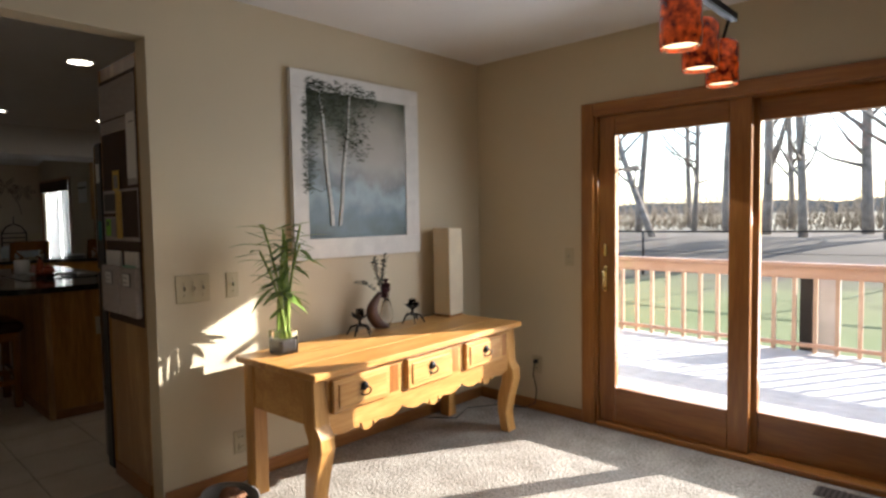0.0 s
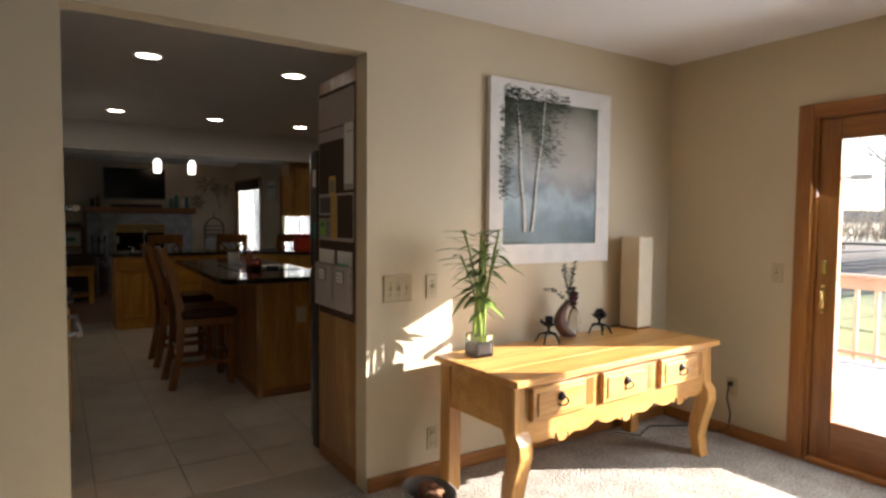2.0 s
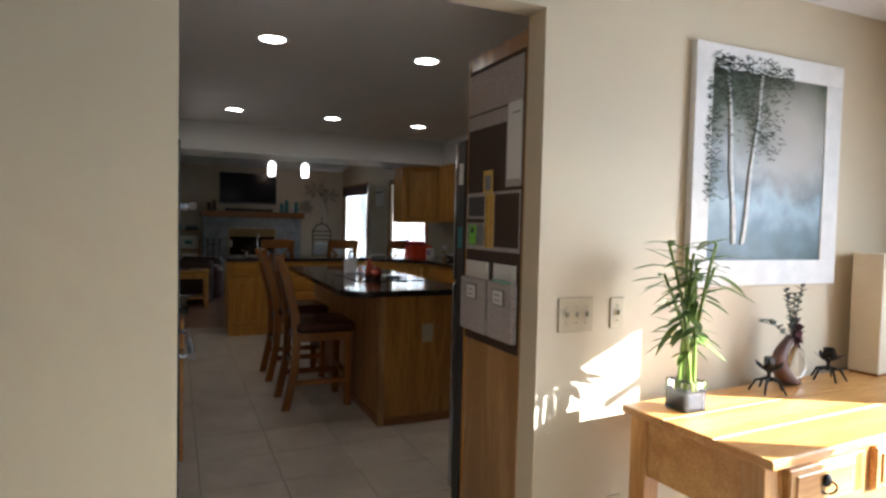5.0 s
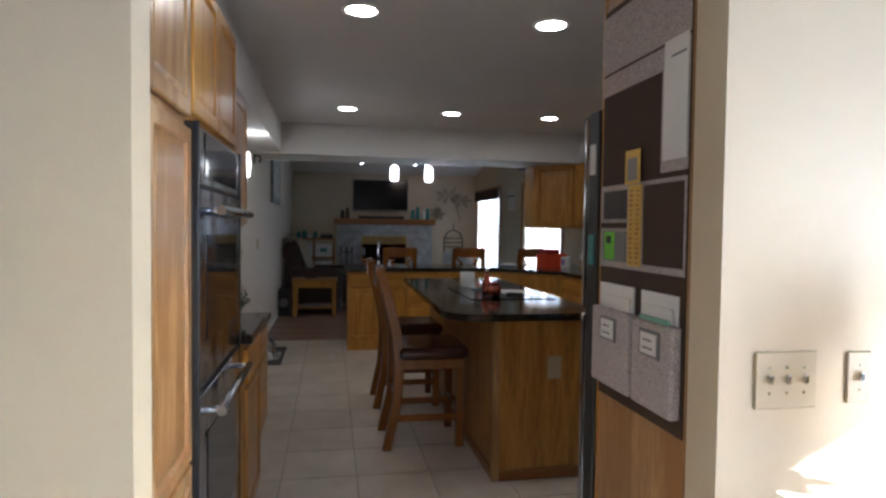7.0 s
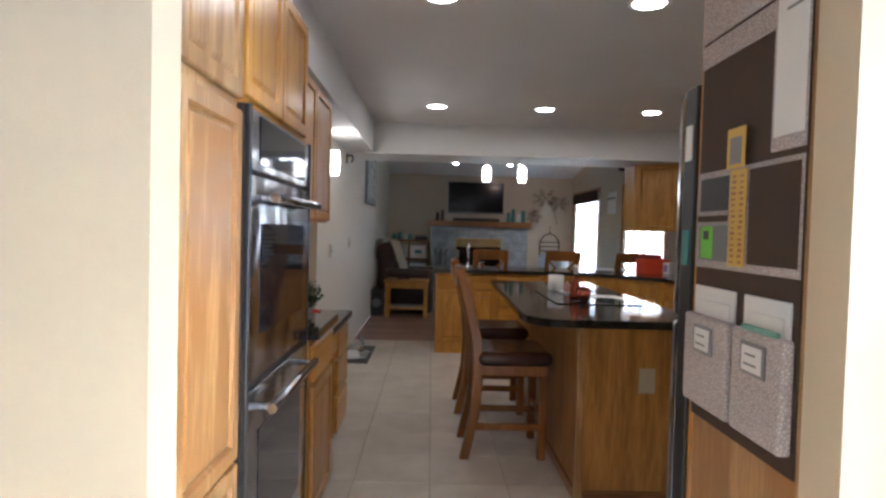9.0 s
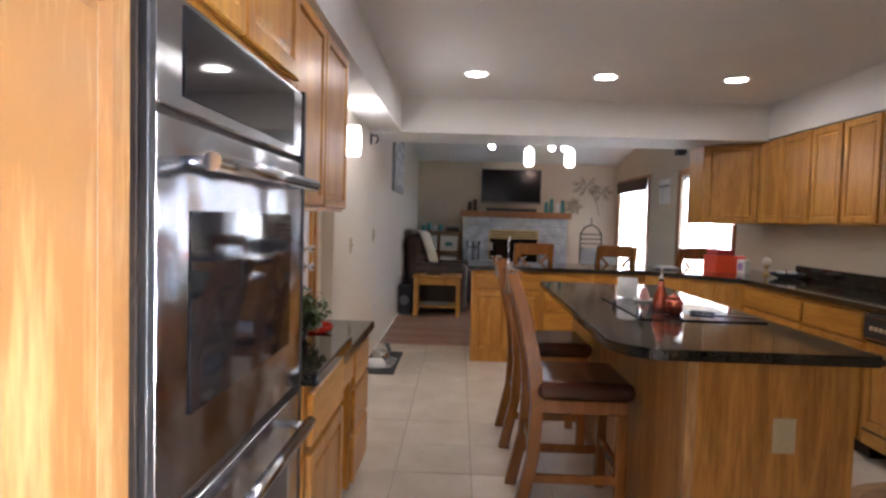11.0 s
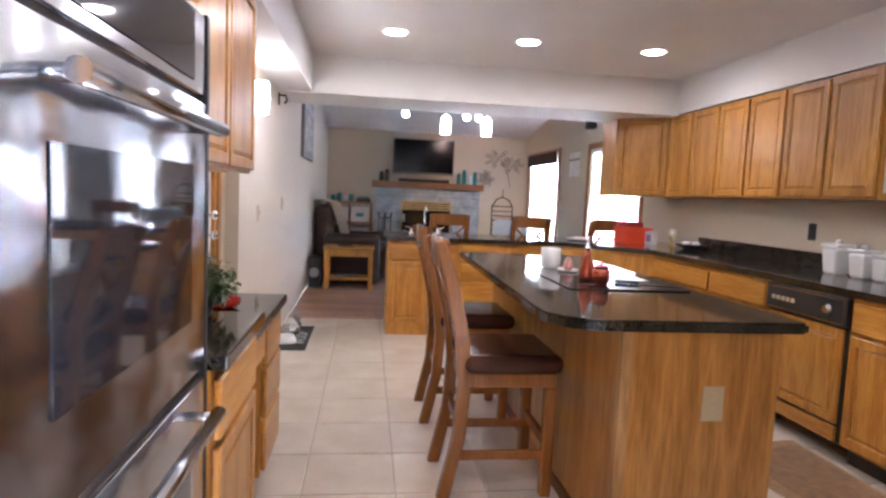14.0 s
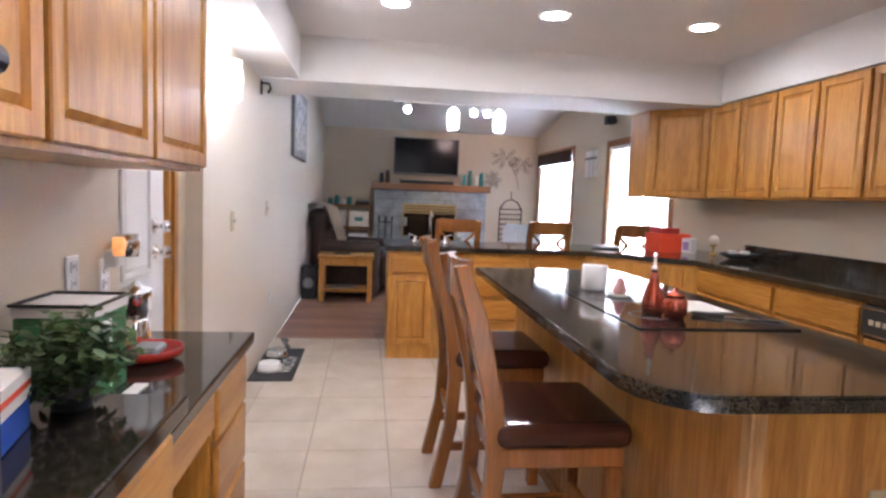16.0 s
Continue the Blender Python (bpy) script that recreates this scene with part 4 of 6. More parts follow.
def crescent_vase():
    v = thing("crescent_vase", "brown crescent vase with dried eucalyptus and plum flowers", "vase", (0.14, 2.37, TZ))
    pts = [(0, 0.035 - 0.075 * math.sin(math.pi * u) , 0.01 + 0.21 * u) for u in [i / 10 for i in range(11)]]
    bm = bmesh.new()
    rings = []
    for k, p in enumerate(pts):
        u = k / 10
        r = 0.052 * (1 - 0.55 * u)
        rings.append([bm.verts.new((p[0] + 0.8 * r * math.cos(q), p[1] + r * math.sin(q), p[2])) for q in [i * math.pi / 8 for i in range(16)]])
    for a, b in zip(rings, rings[1:]):
        for i in range(16):
            bm.faces.new((a[i], a[(i + 1) % 16], b[(i + 1) % 16], b[i])).smooth = True
    bm.faces.new(rings[0][::-1])
    bm.faces.new(rings[-1])
    part("body", bm, M_BROWNCER, v)
    part("glass_bulb", turned(bmesh.new(), [(0.02, 0.02), (0.035, 0.05), (0.04, 0.09), (0.025, 0.15), (0.010, 0.18)], 0, 0.075, 20), M_CLEAR, v, "clear glass bulb")
    rnd = random.Random(3)
    for k, (dy, dz) in enumerate(((-0.20, 0.08), (-0.06, 0.22), (0.0, 0.24), (0.03, 0.20), (-0.10, 0.20))):
        top = Vector((0.0, 0.035, 0.21))
        tip = top + Vector((rnd.uniform(-0.03, 0.05), dy, dz))
        st = part("stem", tube(bmesh.new(), [top, (top + tip) / 2 + Vector((0, 0, 0.02)), tip], 0.002, 5), M_EUCA, v)
        bm = bmesh.new()
        for j in range(12):
            p = top.lerp(tip, 0.25 + 0.75 * j / 12) + Vector((0, 0, 0.02 * math.sin(math.pi * j / 12)))
            s = 1 if j % 2 else -1
            blade(bm, p, p + Vector((rnd.uniform(-0.015, 0.02), s * 0.026, 0.016)), 0.010, 0.1, 3)
        part("leaves", bm, M_EUCA, st)
    for k in range(5):
        bm = bmesh.new()
        c = Vector((rnd.uniform(-0.02, 0.03), 0.06 + rnd.uniform(-0.03, 0.035), 0.22 + rnd.uniform(-0.03, 0.05)))
        for j in range(16):
            d = Vector((rnd.gauss(0, 1), rnd.gauss(0, 1), rnd.gauss(0, 1))).normalized() * 0.036
            blade(bm, c, c + d, 0.012, 0.1, 3)
        part("flower", bm, M_PLUM, v, "dark plum flower head")


crescent_vase()


def box_lamp():
    b = thing("box_lamp", "tall square cream paper table lamp", "lamp", (0.06, 2.935, TZ), 3)
    cream = paint("lamp_paper", (0.70, 0.60, 0.43), 0.8, 0.05, 7, 0.4, 60)
    part("base", B(0.005, 0.005, 0, 0.135, 0.135, 0.012), M_TRIM, b)
    part("shade", B(0, 0, 0.012, 0.14, 0.14, 0.585, bevel=0.004), cream, b)
    part("lamp_cord", tube(bmesh.new(), [(0.0, 0.02, 0.01), (-0.02, 0.0, 0.006), (-0.02, -0.08, 0.005), (0.03, -0.16, 0.006)], 0.003, 6), M_BLACK, b)


box_lamp()


def wall_plate(name, label, m, w, h, toggles, category="switch"):
    p = thing(name, label, category)
    p.matrix_basis = m
    part("plate", B(-w / 2, -0.007, -h / 2, w / 2, 0, h / 2, bevel=0.003), M_PLATE, p)
    for k in range(toggles):
        x = (k - (toggles - 1) / 2) * 0.046
        part("toggle", B(x - 0.005, -0.019, -0.008, x + 0.005, -0.007, 0.014, bevel=0.002), M_CHROME, p)
        for z in (-0.03, 0.03):
            part("screw", turned(bmesh.new(), [(0.0035, 0), (0.0035, 0.001)], n=8), M_CHROME, p).matrix_basis = pose(x, -0.007, z, 90, 0, 0)
    return p


def outlet(name, label, m, mat=None):
    p = thing(name, label, "outlet")
    p.matrix_basis = m
    part("plate", B(-0.038, -0.006, -0.06, 0.038, 0, 0.06, bevel=0.003), mat or M_PLATE, p)
    for z in (-0.026, 0.026):
        s = part("socket", B(-0.017, -0.009, z - 0.017, 0.017, -0.006, z + 0.017, bevel=0.004), mat or M_PLATE, p)
        for x in (-0.007, 0.005):
            part("slot", B(x, -0.0096, z - 0.004, x + 0.002, -0.009, z + 0.008), M_DARK, s)
    return p


wall_plate("light_switch", "ivory triple toggle switch plate", pose(0, 1.338, 1.02, 0, 0, 90), 0.165, 0.135, 3)
wall_plate("light_switch", "ivory single toggle switch plate", pose(0, 1.538, 1.02, 0, 0, 90), 0.068, 0.125, 1)
outlet("wall_outlet", "ivory wall outlet low on the wall", pose(0, 1.555, 0.21, 0, 0, 90))
outlet("wall_outlet", "ivory wall outlet with a black cord plugged in", pose(0.507, YS, 0.32, 0, 0, 0))
wall_plate("light_switch", "ivory single toggle switch plate", pose(0.765, YS, 1.07, 0, 0, 0), 0.068, 0.115, 1)
c = thing("power_cord", "thin black power cord trailing along the baseboard", "cord")
part("plug", B(0.495, YS - 0.04, 0.33, 0.52, YS - 0.009, 0.355, bevel=0.005), M_BLACK, c)
part("wire", tube(bmesh.new(), [(0.507, YS - 0.035, 0.33), (0.49, YS - 0.03, 0.25), (0.515, YS - 0.025, 0.15), (0.50, YS - 0.022, 0.05), (0.42, YS - 0.03, 0.006), (0.25, YS - 0.08, 0.005), (0.12, YS - 0.30, 0.005), (0.2, YS - 0.5, 0.005), (0.06, YS - 0.62, 0.006)], 0.0035, 6), M_BLACK, c)


def floor_vent():
    v = thing("floor_vent", "brown metal floor register in the carpet", "vent", (2.35, 3.35, 0))
    met = paint("brown_metal", (0.06, 0.04, 0.03), 0.5, 0.1, 9, 0.1, 60, 0.4)
    part("frame", B(-0.15, -0.06, 0.001, 0.15, 0.06, 0.006, bevel=0.002), met, v)
    for k in range(12):
        part("slat", B(-0.135 + k * 0.0235, -0.045, 0.006, -0.124 + k * 0.0235, 0.045, 0.009), M_DARK, v)


floor_vent()


def toy_basket():
    b = thing("toy_basket", "grey wire basket of brown dog toys on the floor", "basket", (0.38, 1.30, 0))
    bm = bmesh.new()
    for z, s in ((0.004, 0.8), (0.07, 0.9), (0.135, 1.0)):
        tube(bm, [(0.15 * s * math.cos(a), 0.11 * s * math.sin(a), z) for a in [i * math.pi / 12 for i in range(25)]], 0.005, 6)
    part("rim", bm, M_GREY, b)
    bm = turned(bmesh.new(), [(0.085, 0.003), (0.11, 0.07), (0.125, 0.13), (0.120, 0.13), (0.10, 0.06), (0.08, 0.008)], n=28)
    bmesh.ops.scale(bm, vec=(1.18, 0.88, 1), verts=bm.verts)
    part("bowl", bm, M_GREY, b)
    toy = paint("brown_plush", (0.20, 0.09, 0.045), 0.95, 0.2, 30, 0.8, 120)
    for x, y, r in ((-0.04, 0.02, 0.05), (0.04, -0.01, 0.045), (0.0, 0.04, 0.04)):
        bm = bmesh.new()
        bmesh.ops.create_icosphere(bm, subdivisions=3, radius=r)
        for q in bm.verts:
            q.co *= 1 + 0.25 * noise.noise(q.co * 30 + Vector((x, y, 0)) * 50)
            q.co += Vector((x, y, 0.10))
        part("dog_toy", bm, toy, b)


toy_basket()


def red_pendant_track():
    t = thing("pendant_track", "dark track light with red mottled glass shades", "ceiling light", (2.128, 0.145, 0))
    m, n, l, b = material("red_mottled_glass")
    tc, no, r = n.new("ShaderNodeTexCoord"), n.new("ShaderNodeTexNoise"), n.new("ShaderNodeValToRGB")
    no.inputs["Scale"].default_value, no.inputs["Detail"].default_value = 38, 5
    l.new(tc.outputs["Object"], no.inputs["Vector"])
    r.color_ramp.elements[0].position, r.color_ramp.elements[0].color = 0.38, (0.07, 0.003, 0.001, 1)
    r.color_ramp.elements[1].position, r.color_ramp.elements[1].color = 0.66, (0.80, 0.10, 0.01, 1)
    l.new(no.outputs["Fac"], r.inputs["Fac"])
    l.new(r.outputs["Color"], b.inputs["Base Color"])
    l.new(r.outputs["Color"], b.inputs["Emission Color"])
    b.inputs["Emission Strength"].default_value = 0.09
    b.inputs["Roughness"].default_value = 0.12
    b.inputs["Coat Weight"].default_value = 0.6
    bulb = glow("warm_bulb", (1.0, 0.72, 0.36), 0.75)
    part("track_bar", B(-0.014, 1.30, 2.005, 0.014, 2.18, 2.035, bevel=0.004), M_IRON, t)
    part("canopy", turned(bmesh.new(), [(0.06, 2.405), (0.06, 2.44)], 0, 1.75, 24), M_IRON, t)
    part("rod", tube(bmesh.new(), [(0, 1.75, 2.03), (0, 1.75, 2.41)], 0.008, 10), M_IRON, t)
    for x, y in ((0.055, 1.576), (0.0, 1.87), (-0.03, 2.157)):
        s = part("shade", turned(bmesh.new(), [(0.053, 1.79), (0.055, 1.80), (0.055, 1.925), (0.045, 1.94), (0.015, 1.945), (0.013, 1.94), (0.045, 1.93), (0.051, 1.92), (0.051, 1.795)], x, y, 32, False), m, t, "red mottled glass shade")
        part("bulb", turned(bmesh.new(), [(0.049, 1.802), (0.03, 1.806), (0.002, 1.808)], x, y, 24), bulb, s, "warm glowing lamp face")
        part("stem", tube(bmesh.new(), [(x, y, 1.94), (x * 0.3, y, 2.01)], 0.006, 8), M_IRON, s)


red_pendant_track()


# ---- organiser panel and refrigerator ----
def organizer():
    p = thing("end_panel", "light oak end panel beside the refrigerator", "panel")
    part("board", B(-0.60, 1.162, 0, -0.122, 1.18, 2.13, bevel=0.002), M_PANTRY, p)
    part("edge_strip", B(-0.62, 1.158, 0, -0.601, 1.18, 2.13, bevel=0.003), M_OAK, p, "darker oak edge strip")
    part("base_strip", B(-0.60, 1.152, 0, -0.122, 1.1615, 0.075, bevel=0.002), M_TRIMX, p, "stained base strip")
    o = thing("wall_organizer", "brown fabric wall organizer with printed cloth pockets", "organizer")
    y = 1.160
    part("backing", B(-0.60, y - 0.004, 0.84, -0.125, y, 2.06), M_BROWNFAB, o)
    part("cloth_band", B(-0.60, y - 0.008, 1.86, -0.125, y - 0.004, 2.04, bevel=0.001), M_CLOTH, o)
    part("cloth_band", B(-0.60, y - 0.008, 1.79, -0.125, y - 0.004, 1.852, bevel=0.001), M_CLOTH, o)
    part("cloth_band", B(-0.25, y - 0.007, 1.52, -0.125, y - 0.004, 1.79, bevel=0.001), M_CLOTH, o)
    part("paper_sheet", B(-0.235, y - 0.011, 1.55, -0.127, y - 0.009, 1.86), M_PAPER, o, "white ruled sheet")
    part("heading", B(-0.20, y - 0.0122, 1.812, -0.135, y - 0.011, 1.818), M_GREY, o)
    part("cloth_frame", B(-0.60, y - 0.008, 1.25, -0.125, y - 0.005, 1.505, bevel=0.001), M_CLOTH, o)
    part("photo_pocket", B(-0.575, y - 0.011, 1.40, -0.425, y - 0.009, 1.487), M_BLACK, o)
    part("slit", B(-0.59, y - 0.011, 1.372, -0.425, y - 0.009, 1.388), M_BROWNFAB, o)
    part("card_pocket", B(-0.575, y - 0.011, 1.27, -0.425, y - 0.009, 1.362), M_GREY, o)
    part("green_card", B(-0.56, y - 0.013, 1.275, -0.495, y - 0.0115, 1.36), M_GREEN, o, "bright green card")
    part("card_print", B(-0.545, y - 0.0142, 1.325, -0.515, y - 0.0132, 1.348), M_BLACK, o)
    ys = part("yellow_strip", B(-0.41, y - 0.013, 1.262, -0.335, y - 0.0105, 1.497), M_YELLOW, o, "yellow printed strip")
    rnd = random.Random(2)
    for col in (-0.392, -0.355):
        for k in range(16):
            z = 1.27 + k * 0.0138
            part("print", B(col - rnd.uniform(0.004, 0.010), y - 0.0142, z, col + rnd.uniform(0.004, 0.010), y - 0.0132, z + rnd.uniform(0.004, 0.008)), M_TRIM, ys)
    part("photo", B(-0.425, y - 0.017, 1.50, -0.34, y - 0.015, 1.598), M_YELLOW, o, "small framed photo")
    part("photo_print", B(-0.41, y - 0.018, 1.51, -0.355, y - 0.017, 1.575), M_GREY, o)
    part("dark_pocket", B(-0.325, y - 0.011, 1.27, -0.132, y - 0.009, 1.492), M_BROWNFAB, o, "dark brown pocket")
    for x0, x1 in ((-0.595, -0.355), (-0.335, -0.13)):
        part("paper_sheaf", B(x0 + 0.01, y - 0.012, 1.0, x1 - 0.015, y - 0.005, 1.20, bevel=0.001), M_PAPER, o, "white papers")
        part("paper_sheaf", B(x0 + 0.03, y - 0.017, 1.0, x1 - 0.03, y - 0.013, 1.165, bevel=0.001), M_PAPER, o, "white papers")
        pk = part("cloth_pocket", B(x0, y - 0.035, 0.885, x1, y - 0.005, 1.125, bevel=0.008, seg=2), M_CLOTH, o, "printed cloth pocket")
        cx = (x0 + x1) / 2
        part("label_frame", B(cx - 0.05, y - 0.040, 1.03, cx + 0.05, y - 0.036, 1.10), M_GREY, pk)
        part("label_card", B(cx - 0.04, y - 0.0415, 1.037, cx + 0.04, y - 0.0402, 1.093), M_PAPER, pk, "white label")
        for z, w in ((1.072, 0.025), (1.05, 0.03)):
            part("writing", B(cx - w, y - 0.0425, z, cx + w * 0.7, y - 0.0417, z + 0.005), M_GREY, pk)
    part("green_folder", B(-0.30, y - 0.030, 1.10, -0.16, y - 0.020, 1.135), paint("mint_folder", (0.22, 0.45, 0.34), 0.6), o, "mint green folder")


organizer()


def fridge():
    f = thing("refrigerator", "black-sided refrigerator with stainless doors and pinned papers", "refrigerator")
    part("body", B(-0.70, 1.182, 0.02, -0.125, 2.04, 1.76, bevel=0.006), M_BLACK, f)
    part("side", B(-0.70, 1.150, 0.02, -0.622, 1.181, 1.76, bevel=0.004), M_BLACK, f)
    for z0, z1 in ((0.06, 1.08), (1.09, 1.755)):
        d = part("door", B(-0.745, 1.150, z0, -0.705, 2.04, z1, bevel=0.012, seg=2), M_STEEL, f, "stainless door")
        part("handle", tube(bmesh.new(), [(-0.746, 1.95, z0 + 0.1), (-0.78, 1.95, z0 + 0.13), (-0.78, 1.95, z1 - 0.13), (-0.746, 1.95, z1 - 0.1)], 0.011, 8), M_STEEL, d)
    for z, mat in ((1.60, M_PAPER), (1.30, M_TEAL)):
        part("pinned_paper", B(-0.68, 1.146, z - 0.05, -0.64, 1.1495, z + 0.05), mat, f, "pinned note")


fridge()
cabinet("fridge_cabinet", "oak cabinet above the refrigerator", (-0.60, 1.17, 1.80), -90, 0.86, 0.33, 0.47, [("door", 0.02, 0.02, 0.42, 0.31), ("door", 0.44, 0.02, 0.84, 0.31)]).matrix_basis = pose(-0.60, 2.03, 1.80, 0, 0, -90)


# ---- things on the desk and island ----
def leafy_bush(at):
    rnd = random.Random(8)
    t = thing("artificial_plant", "bushy green artificial plant in a dark pot", "plant", at)
    part("pot", turned(bmesh.new(), [(0.032, 0), (0.042, 0.06), (0.038, 0.06), (0.028, 0.01)], n=20), M_BLACK, t)
    bm = bmesh.new()
    for k in range(950):
        d = Vector((rnd.gauss(0, 1), rnd.gauss(0, 1), rnd.gauss(0, 0.7)))
        d = d.normalized() * rnd.uniform(0.03, 0.098)
        p = Vector((0, 0, 0.095)) + Vector((d.x * 1.15, d.y * 1.05, d.z * 0.85))
        q = Vector((rnd.gauss(0, 1), rnd.gauss(0, 1), rnd.gauss(0.2, 0.7))).normalized() * rnd.uniform(0.016, 0.026)
        blade(bm, p, p + q, 0.008, 0.3, 3)
    tagged(part("foliage", bm, M_BUSH, t, "dense green leaves"), kind="stuff")


leafy_bush((-1.765, -0.205, 0.915))
fb = thing("foil_ball", "crumpled silver foil ball beside the plant", "foil", (-1.76, -0.42, 0.915))
bm = bmesh.new()
bmesh.ops.create_icosphere(bm, subdivisions=3, radius=0.05, matrix=pose(0, 0, 0.046))
rnd = random.Random(4)
for v in bm.verts:
    v.co += (v.co - Vector((0, 0, 0.046))) * rnd.uniform(-0.16, 0.1)
part("foil", bm, M_CHROME, fb)
b = thing("storage_box", "dark green storage box with black lid edge", "box", (-2.31, -0.495, 0.79), 0)
part("body", B(0, 0, 0, 0.19, 0.175, 0.205, bevel=0.004), M_GREENBOX, b)
part("lid", B(-0.003, -0.003, 0.206, 0.193, 0.178, 0.230, bevel=0.003), M_PAPER, b, "pale lid with black edge")
bm = bmesh.new()
for a in ((-0.006, -0.006, 0.196, 0.0), (-0.006, 0.175, 0.196, 0.181), (-0.006, 0.0005, 0.0, 0.1745), (0.19, 0.0005, 0.196, 0.1745)):
    box(bm, a[0], a[1], 0.2305, a[2], a[3], 0.238)
part("lid_rim", bm, M_BLACK, b, "black rim")
part("sticker", B(0.10, 0.1755, 0.12, 0.15, 0.178, 0.19), M_PAPER, b)
b = thing("moka_pot", "polished steel stovetop coffee pot", "coffee pot", (-2.70, -0.44, 0.79))
part("base", turned(bmesh.new(), [(0.05, 0), (0.05, 0.02), (0.037, 0.08), (0.033, 0.09)], n=8), M_CHROME, b)
part("jug", turned(bmesh.new(), [(0.034, 0.09), (0.05, 0.16), (0.052, 0.18), (0.02, 0.195), (0.008, 0.21)], n=8), M_CHROME, b)
part("handle", tube(bmesh.new(), [(-0.045, 0.0, 0.17), (-0.08, 0.0, 0.175), (-0.085, 0, 0.11)], 0.008, 8), M_BLACK, b)
b = thing("red_dish", "red ceramic dish with odds and ends", "dish", (-2.52, -0.34, 0.79))
part("dish", turned(bmesh.new(), [(0.06, 0.0), (0.095, 0.018), (0.10, 0.04), (0.095, 0.04), (0.085, 0.022), (0.05, 0.008)], n=32), M_RED, b)
part("contents", B(-0.05, -0.04, 0.02, 0.05, 0.04, 0.045, bevel=0.008), M_GREY, b)
tagged(part("paper_slip", B(-2.28, -0.29, 0.7905, -2.19, -0.255, 0.794), M_PAPER), "white folded paper slip on the desk", "paper")
b = thing("tissue_box", "red, white and blue printed tissue carton", "box", (-1.60, -0.262, 0.915), 12)
part("carton", B(-0.07, -0.05, 0, 0.07, 0.05, 0.095, bevel=0.003), M_BLUE, b)
part("white_band", B(-0.0715, -0.0515, 0.052, 0.0715, 0.0515, 0.068), M_PAPER, b)
part("red_band", B(-0.0715, -0.0515, 0.069, 0.0715, 0.0515, 0.079), M_ORANGE, b)
part("white_top", B(-0.0715, -0.0515, 0.080, 0.0715, 0.0515, 0.097), M_PAPER, b)
b = thing("dark_bowl", "small black bowl of trinkets", "bowl", (-1.72, -0.30, 0.915))
part("bowl", turned(bmesh.new(), [(0.03, 0), (0.055, 0.03), (0.058, 0.05), (0.053, 0.05), (0.03, 0.01)], n=24), M_BLACK, b)
part("contents", turned(bmesh.new(), [(0.045, 0.035), (0.02, 0.05), (0.002, 0.052)], n=10), M_CHROME, b)
b = outlet("wall_outlet", "white wall outlet above the desk", pose(-2.58, YL, 1.03, 0, 0, 180), M_WHITE)
b = outlet("wall_outlet", "white wall outlet above the desk", pose(-2.80, YL, 1.0, 0, 0, 180), M_WHITE)
b = thing("plug_in_warmer", "plug-in wax warmer with a lit amber glass", "night light", (-2.82, YL, 1.09))
part("holder", B(-0.03, 0.0, -0.06, 0.03, 0.05, 0.0, bevel=0.006), M_WHITE, b)
part("amber_glass", turned(bmesh.new(), [(0.018, -0.02), (0.022, 0.01), (0.019, 0.04), (0.012, 0.042)], 0.02, 0.05, 20), glow("amber_glow", (1.0, 0.40, 0.10), 0.014), b, "lit amber glass")
part("silver_cap", turned(bmesh.new(), [(0.034, -0.03), (0.04, 0.02), (0.034, 0.05)], -0.055, 0.05, 20), M_CHROME, b)

# white door beside the desk
d = thing("door_2", "white panelled door with two brushed knobs", "door", (-3.50, YL, 0), kind="structure")
bm = B(0.035, -0.06, 0.008, 0.565, -0.02, 2.03, bevel=0.003)
leaf = part("leaf", bm, M_WHITE, d)
for x in (0.215,):
    for z0, z1 in ((0.18, 0.82), (0.95, 1.55), (1.66, 1.92)):
        bm = raised_panel(0.30, z1 - z0, 0.012, 0.02)
        bmesh.ops.transform(bm, matrix=pose(x + 0.30, -0.02, z0, 0, 0, 180), verts=bm.verts)
        part("panel", bm, M_WHITE, leaf)
for z in (1.03, 1.14):
    bm = turned(bmesh.new(), [(0.032, 0), (0.032, 0.006), (0.012, 0.012), (0.012, 0.035), (0.026, 0.045), (0.026, 0.062), (0.006, 0.07)], n=20)
    part("knob", bm, M_CHROME, leaf, "brushed metal knob").matrix_basis = pose(0.16, -0.02, z, -90, 0, 0)
for x0, x1 in ((-0.055, 0.0),):
    part("casing", B(x0, 0.0, 0, x1, 0.016, 2.11, bevel=0.003), M_OAK, d, "oak casing")
for x0, x1 in ((0.0, 0.033),):
    part("jamb", B(x0, -0.12, 0, x1, 0.0, 2.05), M_OAK, d)
part("casing_head", B(0.0, 0.0, 2.05, 0.57, 0.016, 2.11, bevel=0.003), M_OAKX, d)


def bottle(at):
    b = thing("oil_bottle", "copper-red glass oil bottle with steel spout", "bottle", at)
    part("body", turned(bmesh.new(), [(0.035, 0), (0.038, 0.02), (0.034, 0.07), (0.016, 0.12), (0.012, 0.15)], n=24), M_COPPER, b)
    part("stopper", turned(bmesh.new(), [(0.013, 0.15), (0.013, 0.165), (0.006, 0.17), (0.005, 0.20), (0.007, 0.215)], n=12), M_CHROME, b)


